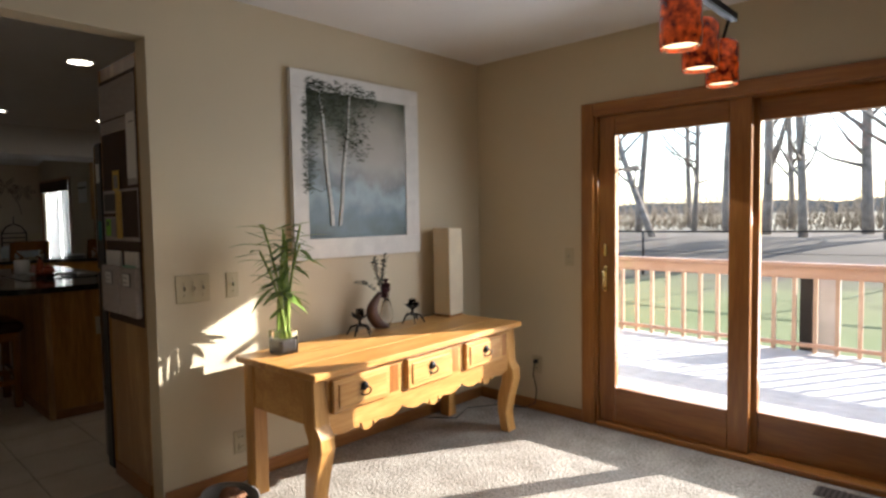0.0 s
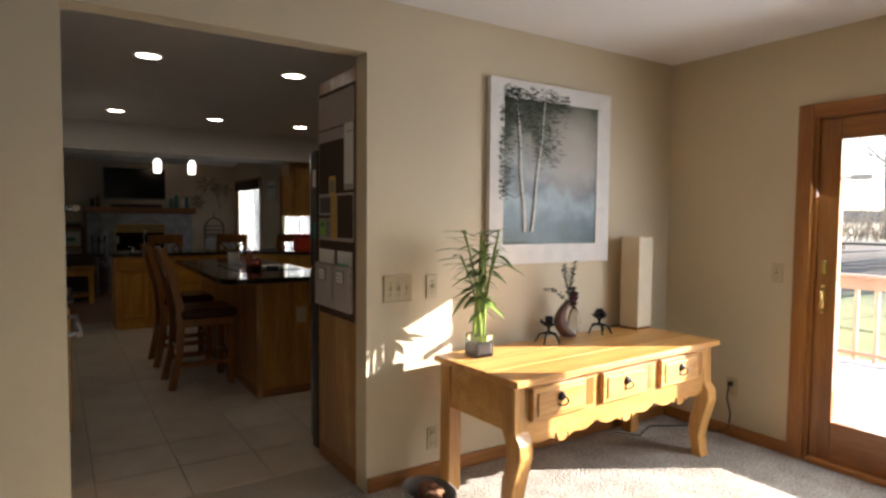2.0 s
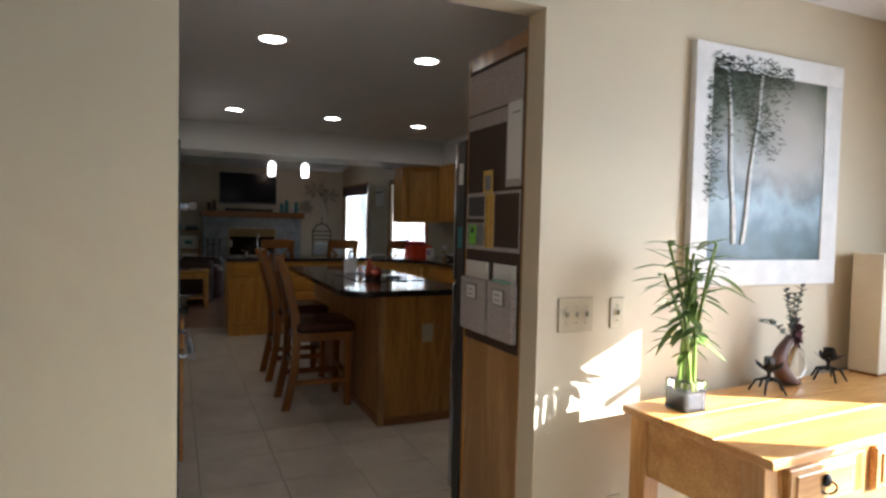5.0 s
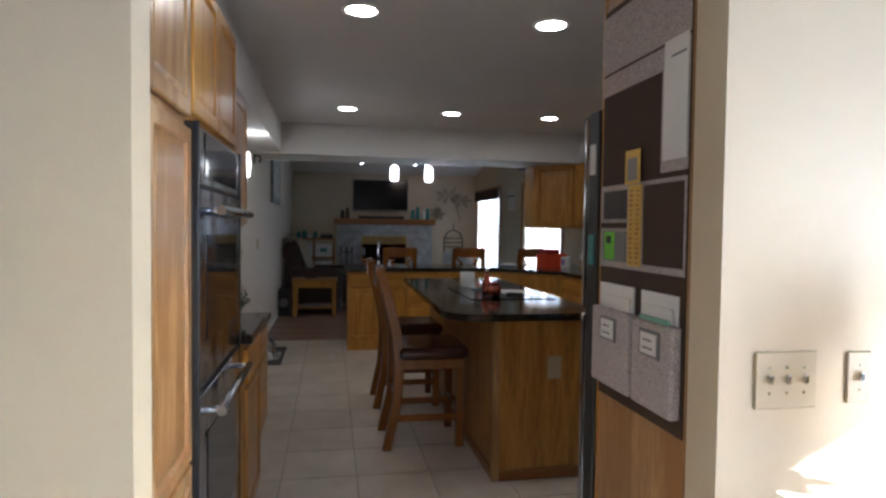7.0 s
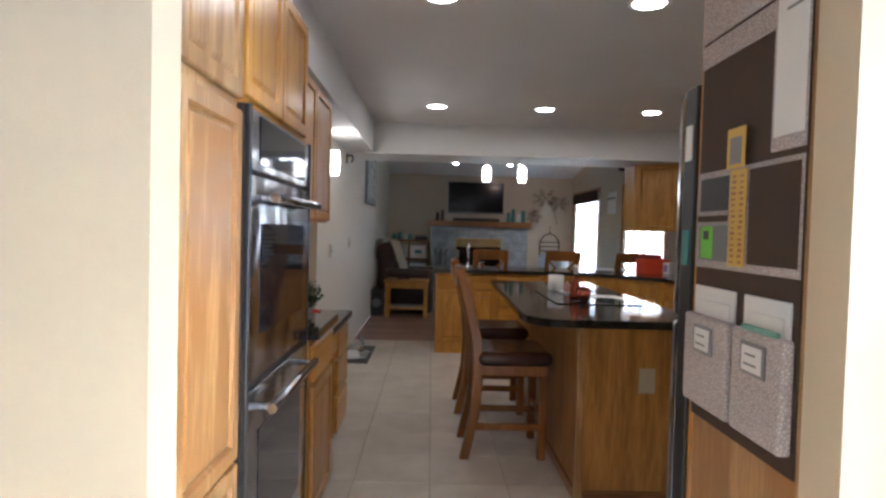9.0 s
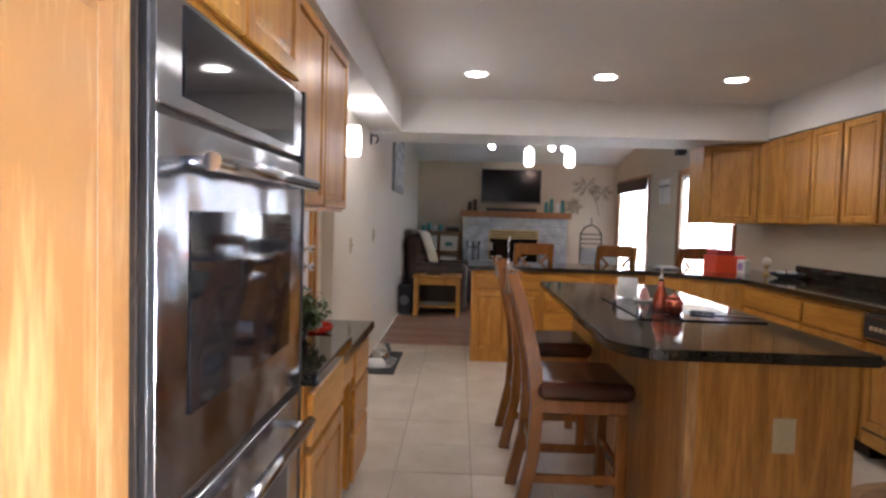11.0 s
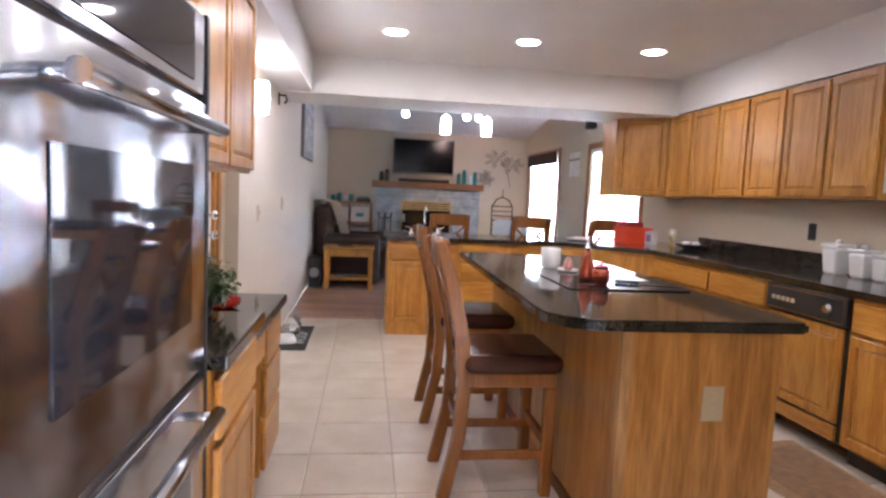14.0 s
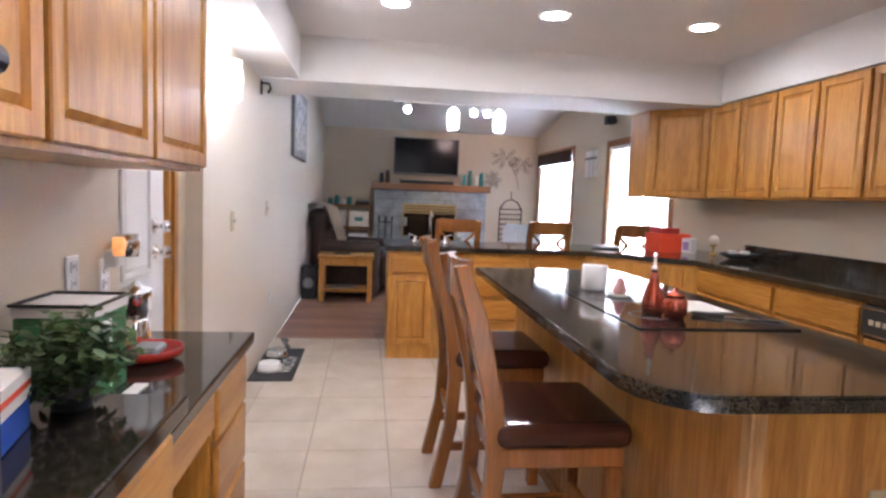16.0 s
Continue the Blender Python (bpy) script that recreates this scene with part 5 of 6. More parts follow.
bottle((-2.70, 1.33, 0.921))
b = thing("copper_jar", "small copper jar with a round lid", "jar", (-2.60, 1.36, 0.921))
part("body", turned(bmesh.new(), [(0.03, 0), (0.042, 0.02), (0.042, 0.06), (0.032, 0.075)], n=24), M_COPPER, b)
part("lid", turned(bmesh.new(), [(0.034, 0.075), (0.028, 0.088), (0.006, 0.092), (0.008, 0.105)], n=20), M_COPPER, b)
b = thing("spoon_rest", "white ceramic spoon rest with trinkets", "spoon rest", (-3.06, 1.36, 0.921))
part("dish", turned(bmesh.new(), [(0.04, 0), (0.06, 0.012), (0.056, 0.014), (0.03, 0.006)], n=24), M_WHITE, b)
part("figurine", turned(bmesh.new(), [(0.022, 0.008), (0.03, 0.03), (0.02, 0.05), (0.018, 0.065), (0.006, 0.08)], 0.005, 0, 16), paint("pink_glaze", (0.55, 0.28, 0.24), 0.3), b, "pink glazed figurine")
b = thing("glass_jar", "frosted white glass candle jar", "jar", (-3.24, 1.32, 0.921))
part("jar", turned(bmesh.new(), [(0.05, 0), (0.056, 0.01), (0.056, 0.11), (0.052, 0.11), (0.05, 0.012)], n=28), M_WHITE, b)
part("wax", turned(bmesh.new(), [(0.048, 0.012), (0.048, 0.08), (0.003, 0.081)], n=24), paint("aqua_wax", (0.45, 0.62, 0.60), 0.5), b, "pale aqua wax")
b = thing("knife", "long steel knife lying on papers", "knife", (-2.62, 1.56, 0.923), 70)
part("blade", B(0, -0.012, 0, 0.20, 0.012, 0.003, bevel=0.001), M_CHROME, b)
part("handle", B(-0.11, -0.011, 0, 0, 0.011, 0.014, bevel=0.004), M_BLACK, b)
tagged(part("paper_sheet", B(-2.95, 1.45, 0.9225, -2.72, 1.66, 0.9245), M_PAPER), "white paper sheet on the cooktop", "paper")


def canister(at, s):
    c = thing("canister", "white ceramic square canister with a lid", "canister", at, 0, "canisters on the counter")
    bm = B(-0.065 * s, -0.065 * s, 0, 0.065 * s, 0.065 * s, 0.16 * s, bevel=0.02 * s, seg=3)
    for v in bm.verts:
        k = 0.78 + 0.22 * v.co.z / (0.16 * s)
        v.co.x, v.co.y = v.co.x * k, v.co.y * k
    part("body", bm, M_WHITE, c)
    part("lid", B(-0.066 * s, -0.066 * s, 0.162 * s, 0.066 * s, 0.066 * s, 0.182 * s, bevel=0.008 * s, seg=2), M_WHITE, c)
    part("knob", turned(bmesh.new(), [(0.012, 0.18 * s), (0.02, 0.195 * s), (0.012, 0.21 * s)], n=14), M_WHITE, c)


for x, s in ((-3.36, 1.05), (-3.16, 0.95), (-3.0, 0.85)):
    canister((x, 3.22, 0.915), s)
o = outlet("wall_outlet", "black outlet with a plugged-in adapter", pose(-3.79, YR, 1.16, 0, 0, 0), M_BLACK)
b = thing("carton_box", "bright orange-red shoe carton on the counter", "box", (-5.60, 2.90, 0.915), 4)
part("carton", B(-0.12, -0.14, 0, 0.12, 0.14, 0.13, bevel=0.003), M_ORANGE, b)
part("lid", B(-0.125, -0.145, 0.131, 0.125, 0.145, 0.16, bevel=0.003), M_ORANGE, b)
part("top_box", B(-0.10, -0.12, 0.161, 0.10, 0.05, 0.21, bevel=0.003), paint("crimson_carton", (0.32, 0.02, 0.02), 0.5), b, "flat crimson box")
b = thing("goblet_candle", "gold candle goblet holding a cream ball candle", "candle holder", (-5.35, 3.18, 0.915))
part("goblet", turned(bmesh.new(), [(0.04, 0), (0.035, 0.01), (0.010, 0.03), (0.010, 0.06), (0.035, 0.09), (0.03, 0.095)], n=20), paint("gold", (0.55, 0.38, 0.15), 0.35, 0.1, 9, 0, 100, 0.9), b)
bm = bmesh.new()
bmesh.ops.create_uvsphere(bm, u_segments=20, v_segments=12, radius=0.04)
bmesh.ops.translate(bm, verts=bm.verts, vec=(0, 0, 0.128))
part("candle", bm, M_WAX, b)
b = thing("fruit_bowl", "low dark bowl of red and white packets", "bowl", (-5.0, 3.18, 0.915))
part("bowl", turned(bmesh.new(), [(0.06, 0), (0.13, 0.03), (0.14, 0.05), (0.13, 0.05), (0.06, 0.012)], n=28), M_BLACK, b)
for x, y, mat in ((-0.04, 0, M_RED), (0.04, 0.02, M_PAPER), (0.0, -0.05, M_PAPER)):
    part("packet", B(x - 0.04, y - 0.025, 0.045, x + 0.04, y + 0.025, 0.07, bevel=0.008), mat, b)
b = thing("white_bag", "small white and lilac paper bag", "bag", (-5.45, 3.02, 0.915), 20)
part("bag", B(-0.05, -0.04, 0, 0.05, 0.04, 0.13, bevel=0.01), M_PAPER, b)
part("print", B(-0.03, -0.0425, 0.03, 0.03, -0.0402, 0.10), paint("lilac_print", (0.35, 0.22, 0.45), 0.6), b)
b = thing("serving_tray", "low stack of papers and a plate", "plate", (-5.75, 2.40, 0.915))
part("plate", turned(bmesh.new(), [(0.07, 0), (0.13, 0.012), (0.125, 0.016), (0.06, 0.006)], n=28), M_GREY, b)
part("paper_sheaf", B(-0.09, -0.07, 0.017, 0.08, 0.08, 0.028), M_PAPER, b)


def faucet():
    f = thing("faucet", "brushed nickel bar faucet with two handles", "faucet", (-5.82, 0.84, 0.915))
    part("spout", tube(bmesh.new(), [(0, 0, 0), (0, 0, 0.22), (0.02, 0, 0.255), (0.06, 0, 0.27), (0.10, 0, 0.255), (0.115, 0, 0.22)], 0.012, 12), M_CHROME, f)
    part("base", turned(bmesh.new(), [(0.03, 0), (0.03, 0.008), (0.016, 0.02), (0.015, 0.05)], n=20), M_CHROME, f)
    for y in (-0.13, 0.13):
        part("valve", turned(bmesh.new(), [(0.026, 0), (0.026, 0.008), (0.014, 0.02), (0.013, 0.055)], 0, y, 16), M_CHROME, f)
        part("lever", tube(bmesh.new(), [(0, y, 0.055), (0.0, y + math.copysign(0.06, y), 0.07)], 0.006, 8), M_CHROME, f)


faucet()
tagged(part("bar_sink", B(-5.74, 0.64, 0.9155, -5.48, 1.04, 0.919, bevel=0.002), M_STEEL), "stainless rim of a small bar sink", "sink")

c = thing("calendar", "paper calendar hung on the cabinet end", "calendar")
part("sheet", B(-2.949, 3.10, 1.42, -2.946, 3.34, 1.85), M_PAPER, c, "white calendar page")
part("picture", B(-2.949, 3.10, 1.855, -2.946, 3.34, 2.06), M_YELLOW, c, "yellow calendar picture")
for z in (1.50, 1.58, 1.66, 1.74):
    part("print", B(-2.9455, 3.13, z, -2.945, 3.31, z + 0.02), M_GREY, c)

# mat, bowls, rug
b = thing("pet_mat", "black rubber pet mat with pale print", "mat", (0, 0, 0))
part("mat", B(-5.69, -0.495, 0.001, -4.81, -0.19, 0.008, bevel=0.003), M_BLACK, b)
ft = bpy.data.curves.new("lettering", "FONT")
ft.body, ft.size, ft.extrude, ft.align_x, ft.align_y = "WOOF", 0.14, 0.0006, "CENTER", "CENTER"
ft.materials.append(M_PAPER)
lt = new("lettering", ft)
lt.matrix_basis = pose(-5.22, -0.265, 0.009, 0, 0, 180)
lt.parent = b
for x, mat in ((-5.06, M_WHITE), (-5.42, M_CHROME)):
    b = thing("pet_bowl", "round pet bowl on the mat", "bowl", (x, -0.38, 0.009))
    part("bowl", turned(bmesh.new(), [(0.09, 0), (0.085, 0.02), (0.075, 0.06), (0.07, 0.06), (0.06, 0.015)], n=24), mat, b)
b = thing("dog_toy", "grey rope dog toy beside the pet mat", "toy", (-5.58, -0.34, 0.009))
part("rope", tube(bmesh.new(), [(0, 0, 0.02), (0.03, 0.03, 0.05), (0.06, 0.0, 0.09), (0.03, -0.02, 0.11), (0.0, 0.02, 0.09)], 0.016, 8), M_GREY, b)
b = thing("sink_rug", "tan half-round woven rug", "rug", (-2.45, 2.70, 0))
M_JUTE = paint("jute", (0.34, 0.22, 0.11), 0.95, 0.15, 25, 0.8, 160)
pts = [(0.5 * math.cos(a), -0.52 * math.sin(a)) for a in [i * math.pi / 24 for i in range(25)]]
part("rug", swept(bmesh.new(), pts, "z", 0.001, 0.010), M_JUTE, b)
pts2 = [(0.42 * math.cos(a), -0.03 - 0.42 * math.sin(a)) for a in [i * math.pi / 24 for i in range(25)]]
part("inner_field", swept(bmesh.new(), pts2, "z", 0.0102, 0.0125), paint("jute_dark", (0.26, 0.16, 0.08), 0.95, 0.2, 25, 0.8, 160), b)


# ---- lamps over the peninsula ----
M_OPAL = glow("opal_glass", (1.0, 0.88, 0.70), 0.6)
for y in (1.068, 1.505):
    p = thing("pendant_lamp", "small white opal glass pendant lamp, lit", "pendant lamp", (-6.30, y, 0), group="pendants over the peninsula")
    part("shade", turned(bmesh.new(), [(0.04, 1.95), (0.052, 1.98), (0.052, 2.11), (0.03, 2.14), (0.012, 2.145)], n=24), M_OPAL, p)
    part("cap", turned(bmesh.new(), [(0.02, 2.14), (0.02, 2.17), (0.006, 2.18)], n=16), M_CHROME, p)
    part("rod", tube(bmesh.new(), [(0, 0, 2.17), (0, 0, 3.43)], 0.004, 6), M_CHROME, p)
tl = thing("track_light", "white ceiling track light with lit spots", "ceiling light", (-8.6, 0, 0))
part("rail", B(-0.015, 0.60, 2.53, 0.015, 2.0, 2.56, bevel=0.003), M_CHROME, tl)
part("stem", tube(bmesh.new(), [(0, 1.2, 2.56), (0, 1.2, 3.03)], 0.008, 8), M_CHROME, tl)
M_SPOT = glow("spot_face", (1.0, 0.93, 0.84), 1.0)
for y in (0.77, 1.64, 1.82):
    s = part("spot_head", tube(bmesh.new(), [(-0.02, y, 2.50), (0.08, y, 2.43)], 0.05, 16), M_WHITE, tl)
    part("spot_lens", tube(bmesh.new(), [(0.081, y, 2.429), (0.09, y, 2.423)], 0.047, 16), M_SPOT, s, "glowing lens")
lp = new("track_lamp", bpy.data.lights.new("track_lamp", "SPOT"))
lp.data.energy, lp.data.color, lp.data.spot_size, lp.data.spot_blend, lp.data.shadow_soft_size = 0.95, (1.0, 0.64, 0.42), radians(75), 0.7, 0.05
lp.matrix_world = look((-8.7, 2.0, 2.55), (-11.6, 2.75, 1.8))
sc = thing("wall_sconce", "small lit wall sconce with a white shade", "wall lamp", (-3.95, -0.50, 1.87))
part("backplate", B(-0.05, 0.0, -0.06, 0.05, 0.015, 0.06, bevel=0.004), M_CHROME, sc)
part("shade", turned(bmesh.new(), [(0.05, -0.10), (0.06, 0.0), (0.05, 0.10)], 0, 0.075, 20), M_OPAL, sc, "white lit shade")
lp = new("sconce_lamp", bpy.data.lights.new("sconce_lamp", "POINT"))
lp.data.energy, lp.data.color, lp.data.shadow_soft_size = 0.14, (1.0, 0.85, 0.66), 0.06
lp.location = (-3.95, -0.33, 2.02)


# ---- living room ----
M_PLANK = wood("floor_plank", (0.42, 0.25, 0.17), (0.23, 0.12, 0.08), "Y", 0.28, 1.0, 0.1, 8)
living_floor = setting("floor_living", B(XF, -0.5, -0.1, -6.10, YR, -0.008), M_DARK, "brown wood plank floor", "floor")


def window_unit(name, x0, x1, z0, z1, blinds, label):
    w = thing(name, label, "window", kind="structure")
    y = YR
    for a, b in ((x0 - 0.075, x0 + 0.005), (x1 - 0.005, x1 + 0.075)):
        part("casing", B(a, y - 0.018, z0, b, y, z1 + 0.075, bevel=0.003), M_TRIM, w)
    part("casing_head", B(x0 + 0.005, y - 0.018, z1 - 0.005, x1 - 0.005, y, z1 + 0.075, bevel=0.003), M_TRIMX, w)
    mid = (x0 + x1) / 2
    for a, b in ((x0, x0 + 0.05), (mid - 0.04, mid + 0.04), (x1 - 0.05, x1)):
        part("stile", B(a, y + 0.05, z0, b, y + 0.10, z1), M_WHITE, w)
    for a, b in ((z0, z0 + 0.08), (z1 - 0.06, z1)):
        part("rail", B(x0 + 0.05, y + 0.055, a, x1 - 0.05, y + 0.095, b), M_WHITE, w)
    for a, b in ((x0 + 0.05, mid - 0.04), (mid + 0.04, x1 - 0.05)):
        g = part("pane", B(a, y + 0.07, z0 + 0.08, b, y + 0.076, z1 - 0.06), M_PANE, w, "clear glass")
        g.visible_shadow = False
    if blinds:
        vb = thing("vertical_blinds", "white translucent vertical blinds, nearly closed", "blinds")
        part("head_rail", B(x0 + 0.01, y + 0.006, z1 - 0.05, x1 - 0.01, y + 0.045, z1 - 0.005), M_WHITE, vb)
        bm = B(-0.042, -0.001, z0 + 0.03, 0.042, 0.001, z1 - 0.05)
        first = part("slat", bm, M_BLIND, vb)
        k, n = 0, int((x1 - x0 - 0.06) / 0.078)
        for k in range(n):
            s = first if k == 0 else new("slat", first.data)
            s.parent = vb
            s.matrix_basis = pose(x0 + 0.06 + k * 0.078, y + 0.026, 0, 0, 0, -14)


M_BLIND, n_, l_, b_ = material("blind_vinyl")
tr_ = n_.new("ShaderNodeBsdfTranslucent")
tr_.inputs["Color"].default_value = (0.55, 0.68, 0.80, 1)
mx_ = n_.new("ShaderNodeMixShader")
mx_.inputs[0].default_value = 0.02
b_.inputs["Base Color"].default_value = (0.78, 0.80, 0.82, 1)
l_.new(b_.outputs[0], mx_.inputs[1])
l_.new(tr_.outputs[0], mx_.inputs[2])
l_.new(mx_.outputs[0], n_["Material Output"].inputs["Surface"])
window_unit("door_3", -8.15, -6.5, 0.0, 2.05, True, "glazed patio door with stained casing")
window_unit("door_4", -11.35, -9.55, 0.0, 2.10, True, "glazed patio door with stained casing")
tagged(part("window_valance", B(-11.34, YR - 0.05, 1.93, -9.56, YR - 0.02, 2.13, bevel=0.008), M_BROWNFAB), "dark folded fabric shade at the window head", "window shade")


def fireplace():
    f = thing("fireplace", "whitewashed stone fireplace with brass-trimmed firebox", "fireplace")
    x = XF + 0.45
    y0, y1 = 0.40, 2.38
    M_STONE = paint("whitewashed_stone", (0.42, 0.46, 0.50), 0.35, 0.25, 6, 0.4, 40)
    part("core", B(XF, y0 + 0.01, 0, x - 0.012, y1 - 0.01, 1.422), M_GREY, f)
    rnd = random.Random(6)
    z = 0.0
    while z < 1.41:
        h = min(0.158, 1.42 - z)
        y = y0
        while y < y1 - 0.01:
            w = min(rnd.uniform(0.24, 0.34), y1 - y)
            if not (0.88 < y + w / 2 < 1.86 and z < 1.10):
                part("stone", B(x - 0.012, y + 0.004, z + 0.004, x + rnd.uniform(0.0, 0.012), y + w - 0.004, z + h - 0.004, bevel=0.003), M_STONE, f)
            y += w
        z += h
    brass = paint("aged_brass", (0.48, 0.36, 0.16), 0.3, 0.1, 9, 0, 100, 0.9)
    part("firebox", B(x - 0.01, 0.92, 0.12, x + 0.004, 1.82, 1.02), M_BLACKGLASS, f, "dark glass firebox")
    part("brass_hood", B(x - 0.01, 0.90, 1.02, x + 0.02, 1.84, 1.19, bevel=0.004), brass, f, "brass louvre")
    for k in range(3):
        part("louvre_slot", B(x + 0.02, 0.93, 1.05 + k * 0.045, x + 0.022, 1.81, 1.065 + k * 0.045), M_DARK, f)
    for y in (0.90, 1.82):
        part("brass_side", B(x - 0.01, y, 0.12, x + 0.015, y + 0.02, 1.02), brass, f)
    part("mantel", B(XF, y0 - 0.05, 1.422, x + 0.10, y1 + 0.05, 1.54, bevel=0.008), M_TRIMY, f, "stained wood mantel")


fireplace()
MX = XF + 0.30
t = thing("television", "large black flat-screen television on the wall", "television", (XF, 0, 0.035))
part("screen", B(0.03, 0.745, 1.68, 0.075, 1.90, 2.33, bevel=0.004), M_TVB, t)
for a in ((0.735, 1.665, 1.91, 1.70), (0.735, 2.32, 1.91, 2.335), (0.735, 1.70, 0.75, 2.32), (1.895, 1.70, 1.91, 2.32)):
    part("bezel", B(0.03, a[0], a[1], 0.08, a[2], a[3], bevel=0.002), M_GREY, t, "grey bezel")
part("wall_mount", B(0, 1.1, 1.9, 0.03, 1.55, 2.1), M_BLACK, t)
t = thing("sound_bar", "slim black sound bar on the mantel", "speaker", (MX, 1.32, 1.54))
part("bar", B(-0.04, -0.48, 0, 0.05, 0.48, 0.065, bevel=0.01), M_BLACK, t)
for y, h, mat in ((0.52, 0.17, M_BLACK), (0.62, 0.22, M_BROWNCER), (1.98, 0.20, M_TEAL), (2.08, 0.27, M_TEAL), (2.2, 0.18, M_WHITE), (2.29, 0.24, M_TEAL)):
    t = thing("mantel_candle", "small glass candle on the mantel", "candle", (MX + 0.05, y, 1.54), group="candles on the mantel")
    part("candle", turned(bmesh.new(), [(0.038, 0), (0.042, 0.01), (0.036, h * 0.8), (0.03, h)], n=16), mat, t)


M_BRONZE = paint("aged_bronze", (0.22, 0.165, 0.11), 0.5, 0.2, 20, 0.3, 60, 0.5)


def metal_tree():
    t = thing("wall_art", "bronze metal branch wall sculpture with looped leaves", "wall art", (XF + 0.02, 0, 0))
    rnd = random.Random(9)
    part("stem", tube(bmesh.new(), [(0, 3.06, 1.52), (0, 3.02, 1.72), (0, 2.93, 1.90), (0, 2.86, 2.04)], 0.007, 6), M_BRONZE, t)
    loop = bmesh.new()
    tube(loop, [(0, 0.046 * math.cos(a), 0.030 * math.sin(a)) for a in [i * math.pi / 6 for i in range(13)]], 0.006, 5)
    first = part("leaf_loop", loop, M_BRONZE, t)
    count = 0
    for cy, cz, ry, rz, arms in ((2.80, 2.07, 0.25, 0.15, 7), (3.08, 1.96, 0.19, 0.13, 6), (2.56, 1.68, 0.13, 0.12, 7)):
        for k in range(arms):
            a = 2 * math.pi * k / arms + rnd.uniform(-0.2, 0.2)
            tip = Vector((0, cy + ry * math.cos(a), cz + rz * math.sin(a)))
            part("twig", tube(bmesh.new(), [(0, cy, cz), tuple(Vector((0, cy, cz)).lerp(tip, 0.55) + Vector((0, 0, 0.015))), tuple(tip)], 0.004, 5), M_BRONZE, t)
            for u in (0.62, 1.0):
                p = Vector((0, cy, cz)).lerp(tip, u)
                o = first if count == 0 else new("leaf_loop", first.data)
                o.parent = t
                o.matrix_basis = pose(0.004, p.y, p.z, math.degrees(a) + rnd.uniform(-30, 30), 0, 0)
                count += 1


metal_tree()


def bird_cage():
    b = thing("metal_lantern", "black metal house-shaped floor lantern rack", "lantern", (XF + 0.35, 2.85, 0))
    for y in (-0.2, 0.2):
        part("post", tube(bmesh.new(), [(0, y, 0), (0, y, 1.15)], 0.012, 8), M_IRON, b)
    part("arch", tube(bmesh.new(), [(0, -0.2, 1.15), (0, -0.12, 1.28), (0, 0, 1.33), (0, 0.12, 1.28), (0, 0.2, 1.15)], 0.012, 8), M_IRON, b)
    part("finial", tube(bmesh.new(), [(0, 0, 1.33), (0, 0, 1.48)], 0.008, 6), M_IRON, b)
    for k in range(11):
        part("bar", tube(bmesh.new(), [(0, -0.19, 0.25 + k * 0.09), (0, 0.19, 0.25 + k * 0.09)], 0.010, 6), M_IRON, b)


bird_cage()


def recliner():
    r = thing("recliner", "dark brown leather recliner with padded arms", "armchair", (-9.0, 0.06, 0), -103)
    r.scale = (1.1, 1.1, 1.1)
    part("base", B(-0.42, -0.33, 0.03, 0.30, 0.33, 0.42, bevel=0.05, seg=3), M_RECLINER, r)
    part("backrest", B(0.20, -0.31, 0.28, 0.43, 0.31, 1.0, bevel=0.09, seg=4), M_RECLINER, r)
    part("seat", B(-0.50, -0.23, 0.36, 0.16, 0.23, 0.54, bevel=0.07, seg=4), M_RECLINER, r)
    for z0, z1, x0, x1 in ((0.45, 0.80, 0.06, 0.34), (0.72, 1.04, 0.11, 0.38)):
        bm = B(x0, -0.29, z0, x1, 0.29, z1, bevel=0.11, seg=4)
        bmesh.ops.transform(bm, matrix=pose(0, 0, 0, 0, 6, 0), verts=bm.verts)
        part("back_cushion", bm, M_RECLINER, r)
    for y in (-0.43, 0.25):
        part("arm", B(-0.46, y, 0.0, 0.28, y + 0.18, 0.64, bevel=0.07, seg=4), M_RECLINER, r)
    part("footrest", B(-0.56, -0.23, 0.08, -0.43, 0.23, 0.48, bevel=0.05, seg=3), M_RECLINER, r)
    t = thing("throw_blanket", "cream throw draped over the recliner back", "blanket", (-9.0, 0.06, 0), -103)
    t.scale = (1.1, 1.1, 1.1)
    us = [(0.10, 0.56), (0.05, 0.62), (0.10, 0.80), (0.19, 1.02), (0.26, 1.045), (0.36, 1.06), (0.45, 1.03), (0.50, 0.92), (0.50, 0.75)]
    n, cols = len(us), 9
    bm = bmesh.new()
    g = [[bm.verts.new((x + 0.012 * math.sin(3.1 * c + z * 9) + 0.02, -0.12 + 0.055 * c + 0.01 * math.sin(z * 17), z + 0.012 + 0.008 * math.sin(2.3 * c))) for c in range(cols)] for x, z in us]
    for a, b in zip(g, g[1:]):
        for c in range(cols - 1):
            bm.faces.new((a[c], a[c + 1], b[c + 1], b[c])).smooth = True
    bmesh.ops.solidify(bm, geom=list(bm.faces), thickness=0.012)
    part("cloth", bm, M_THROW, t)


recliner()


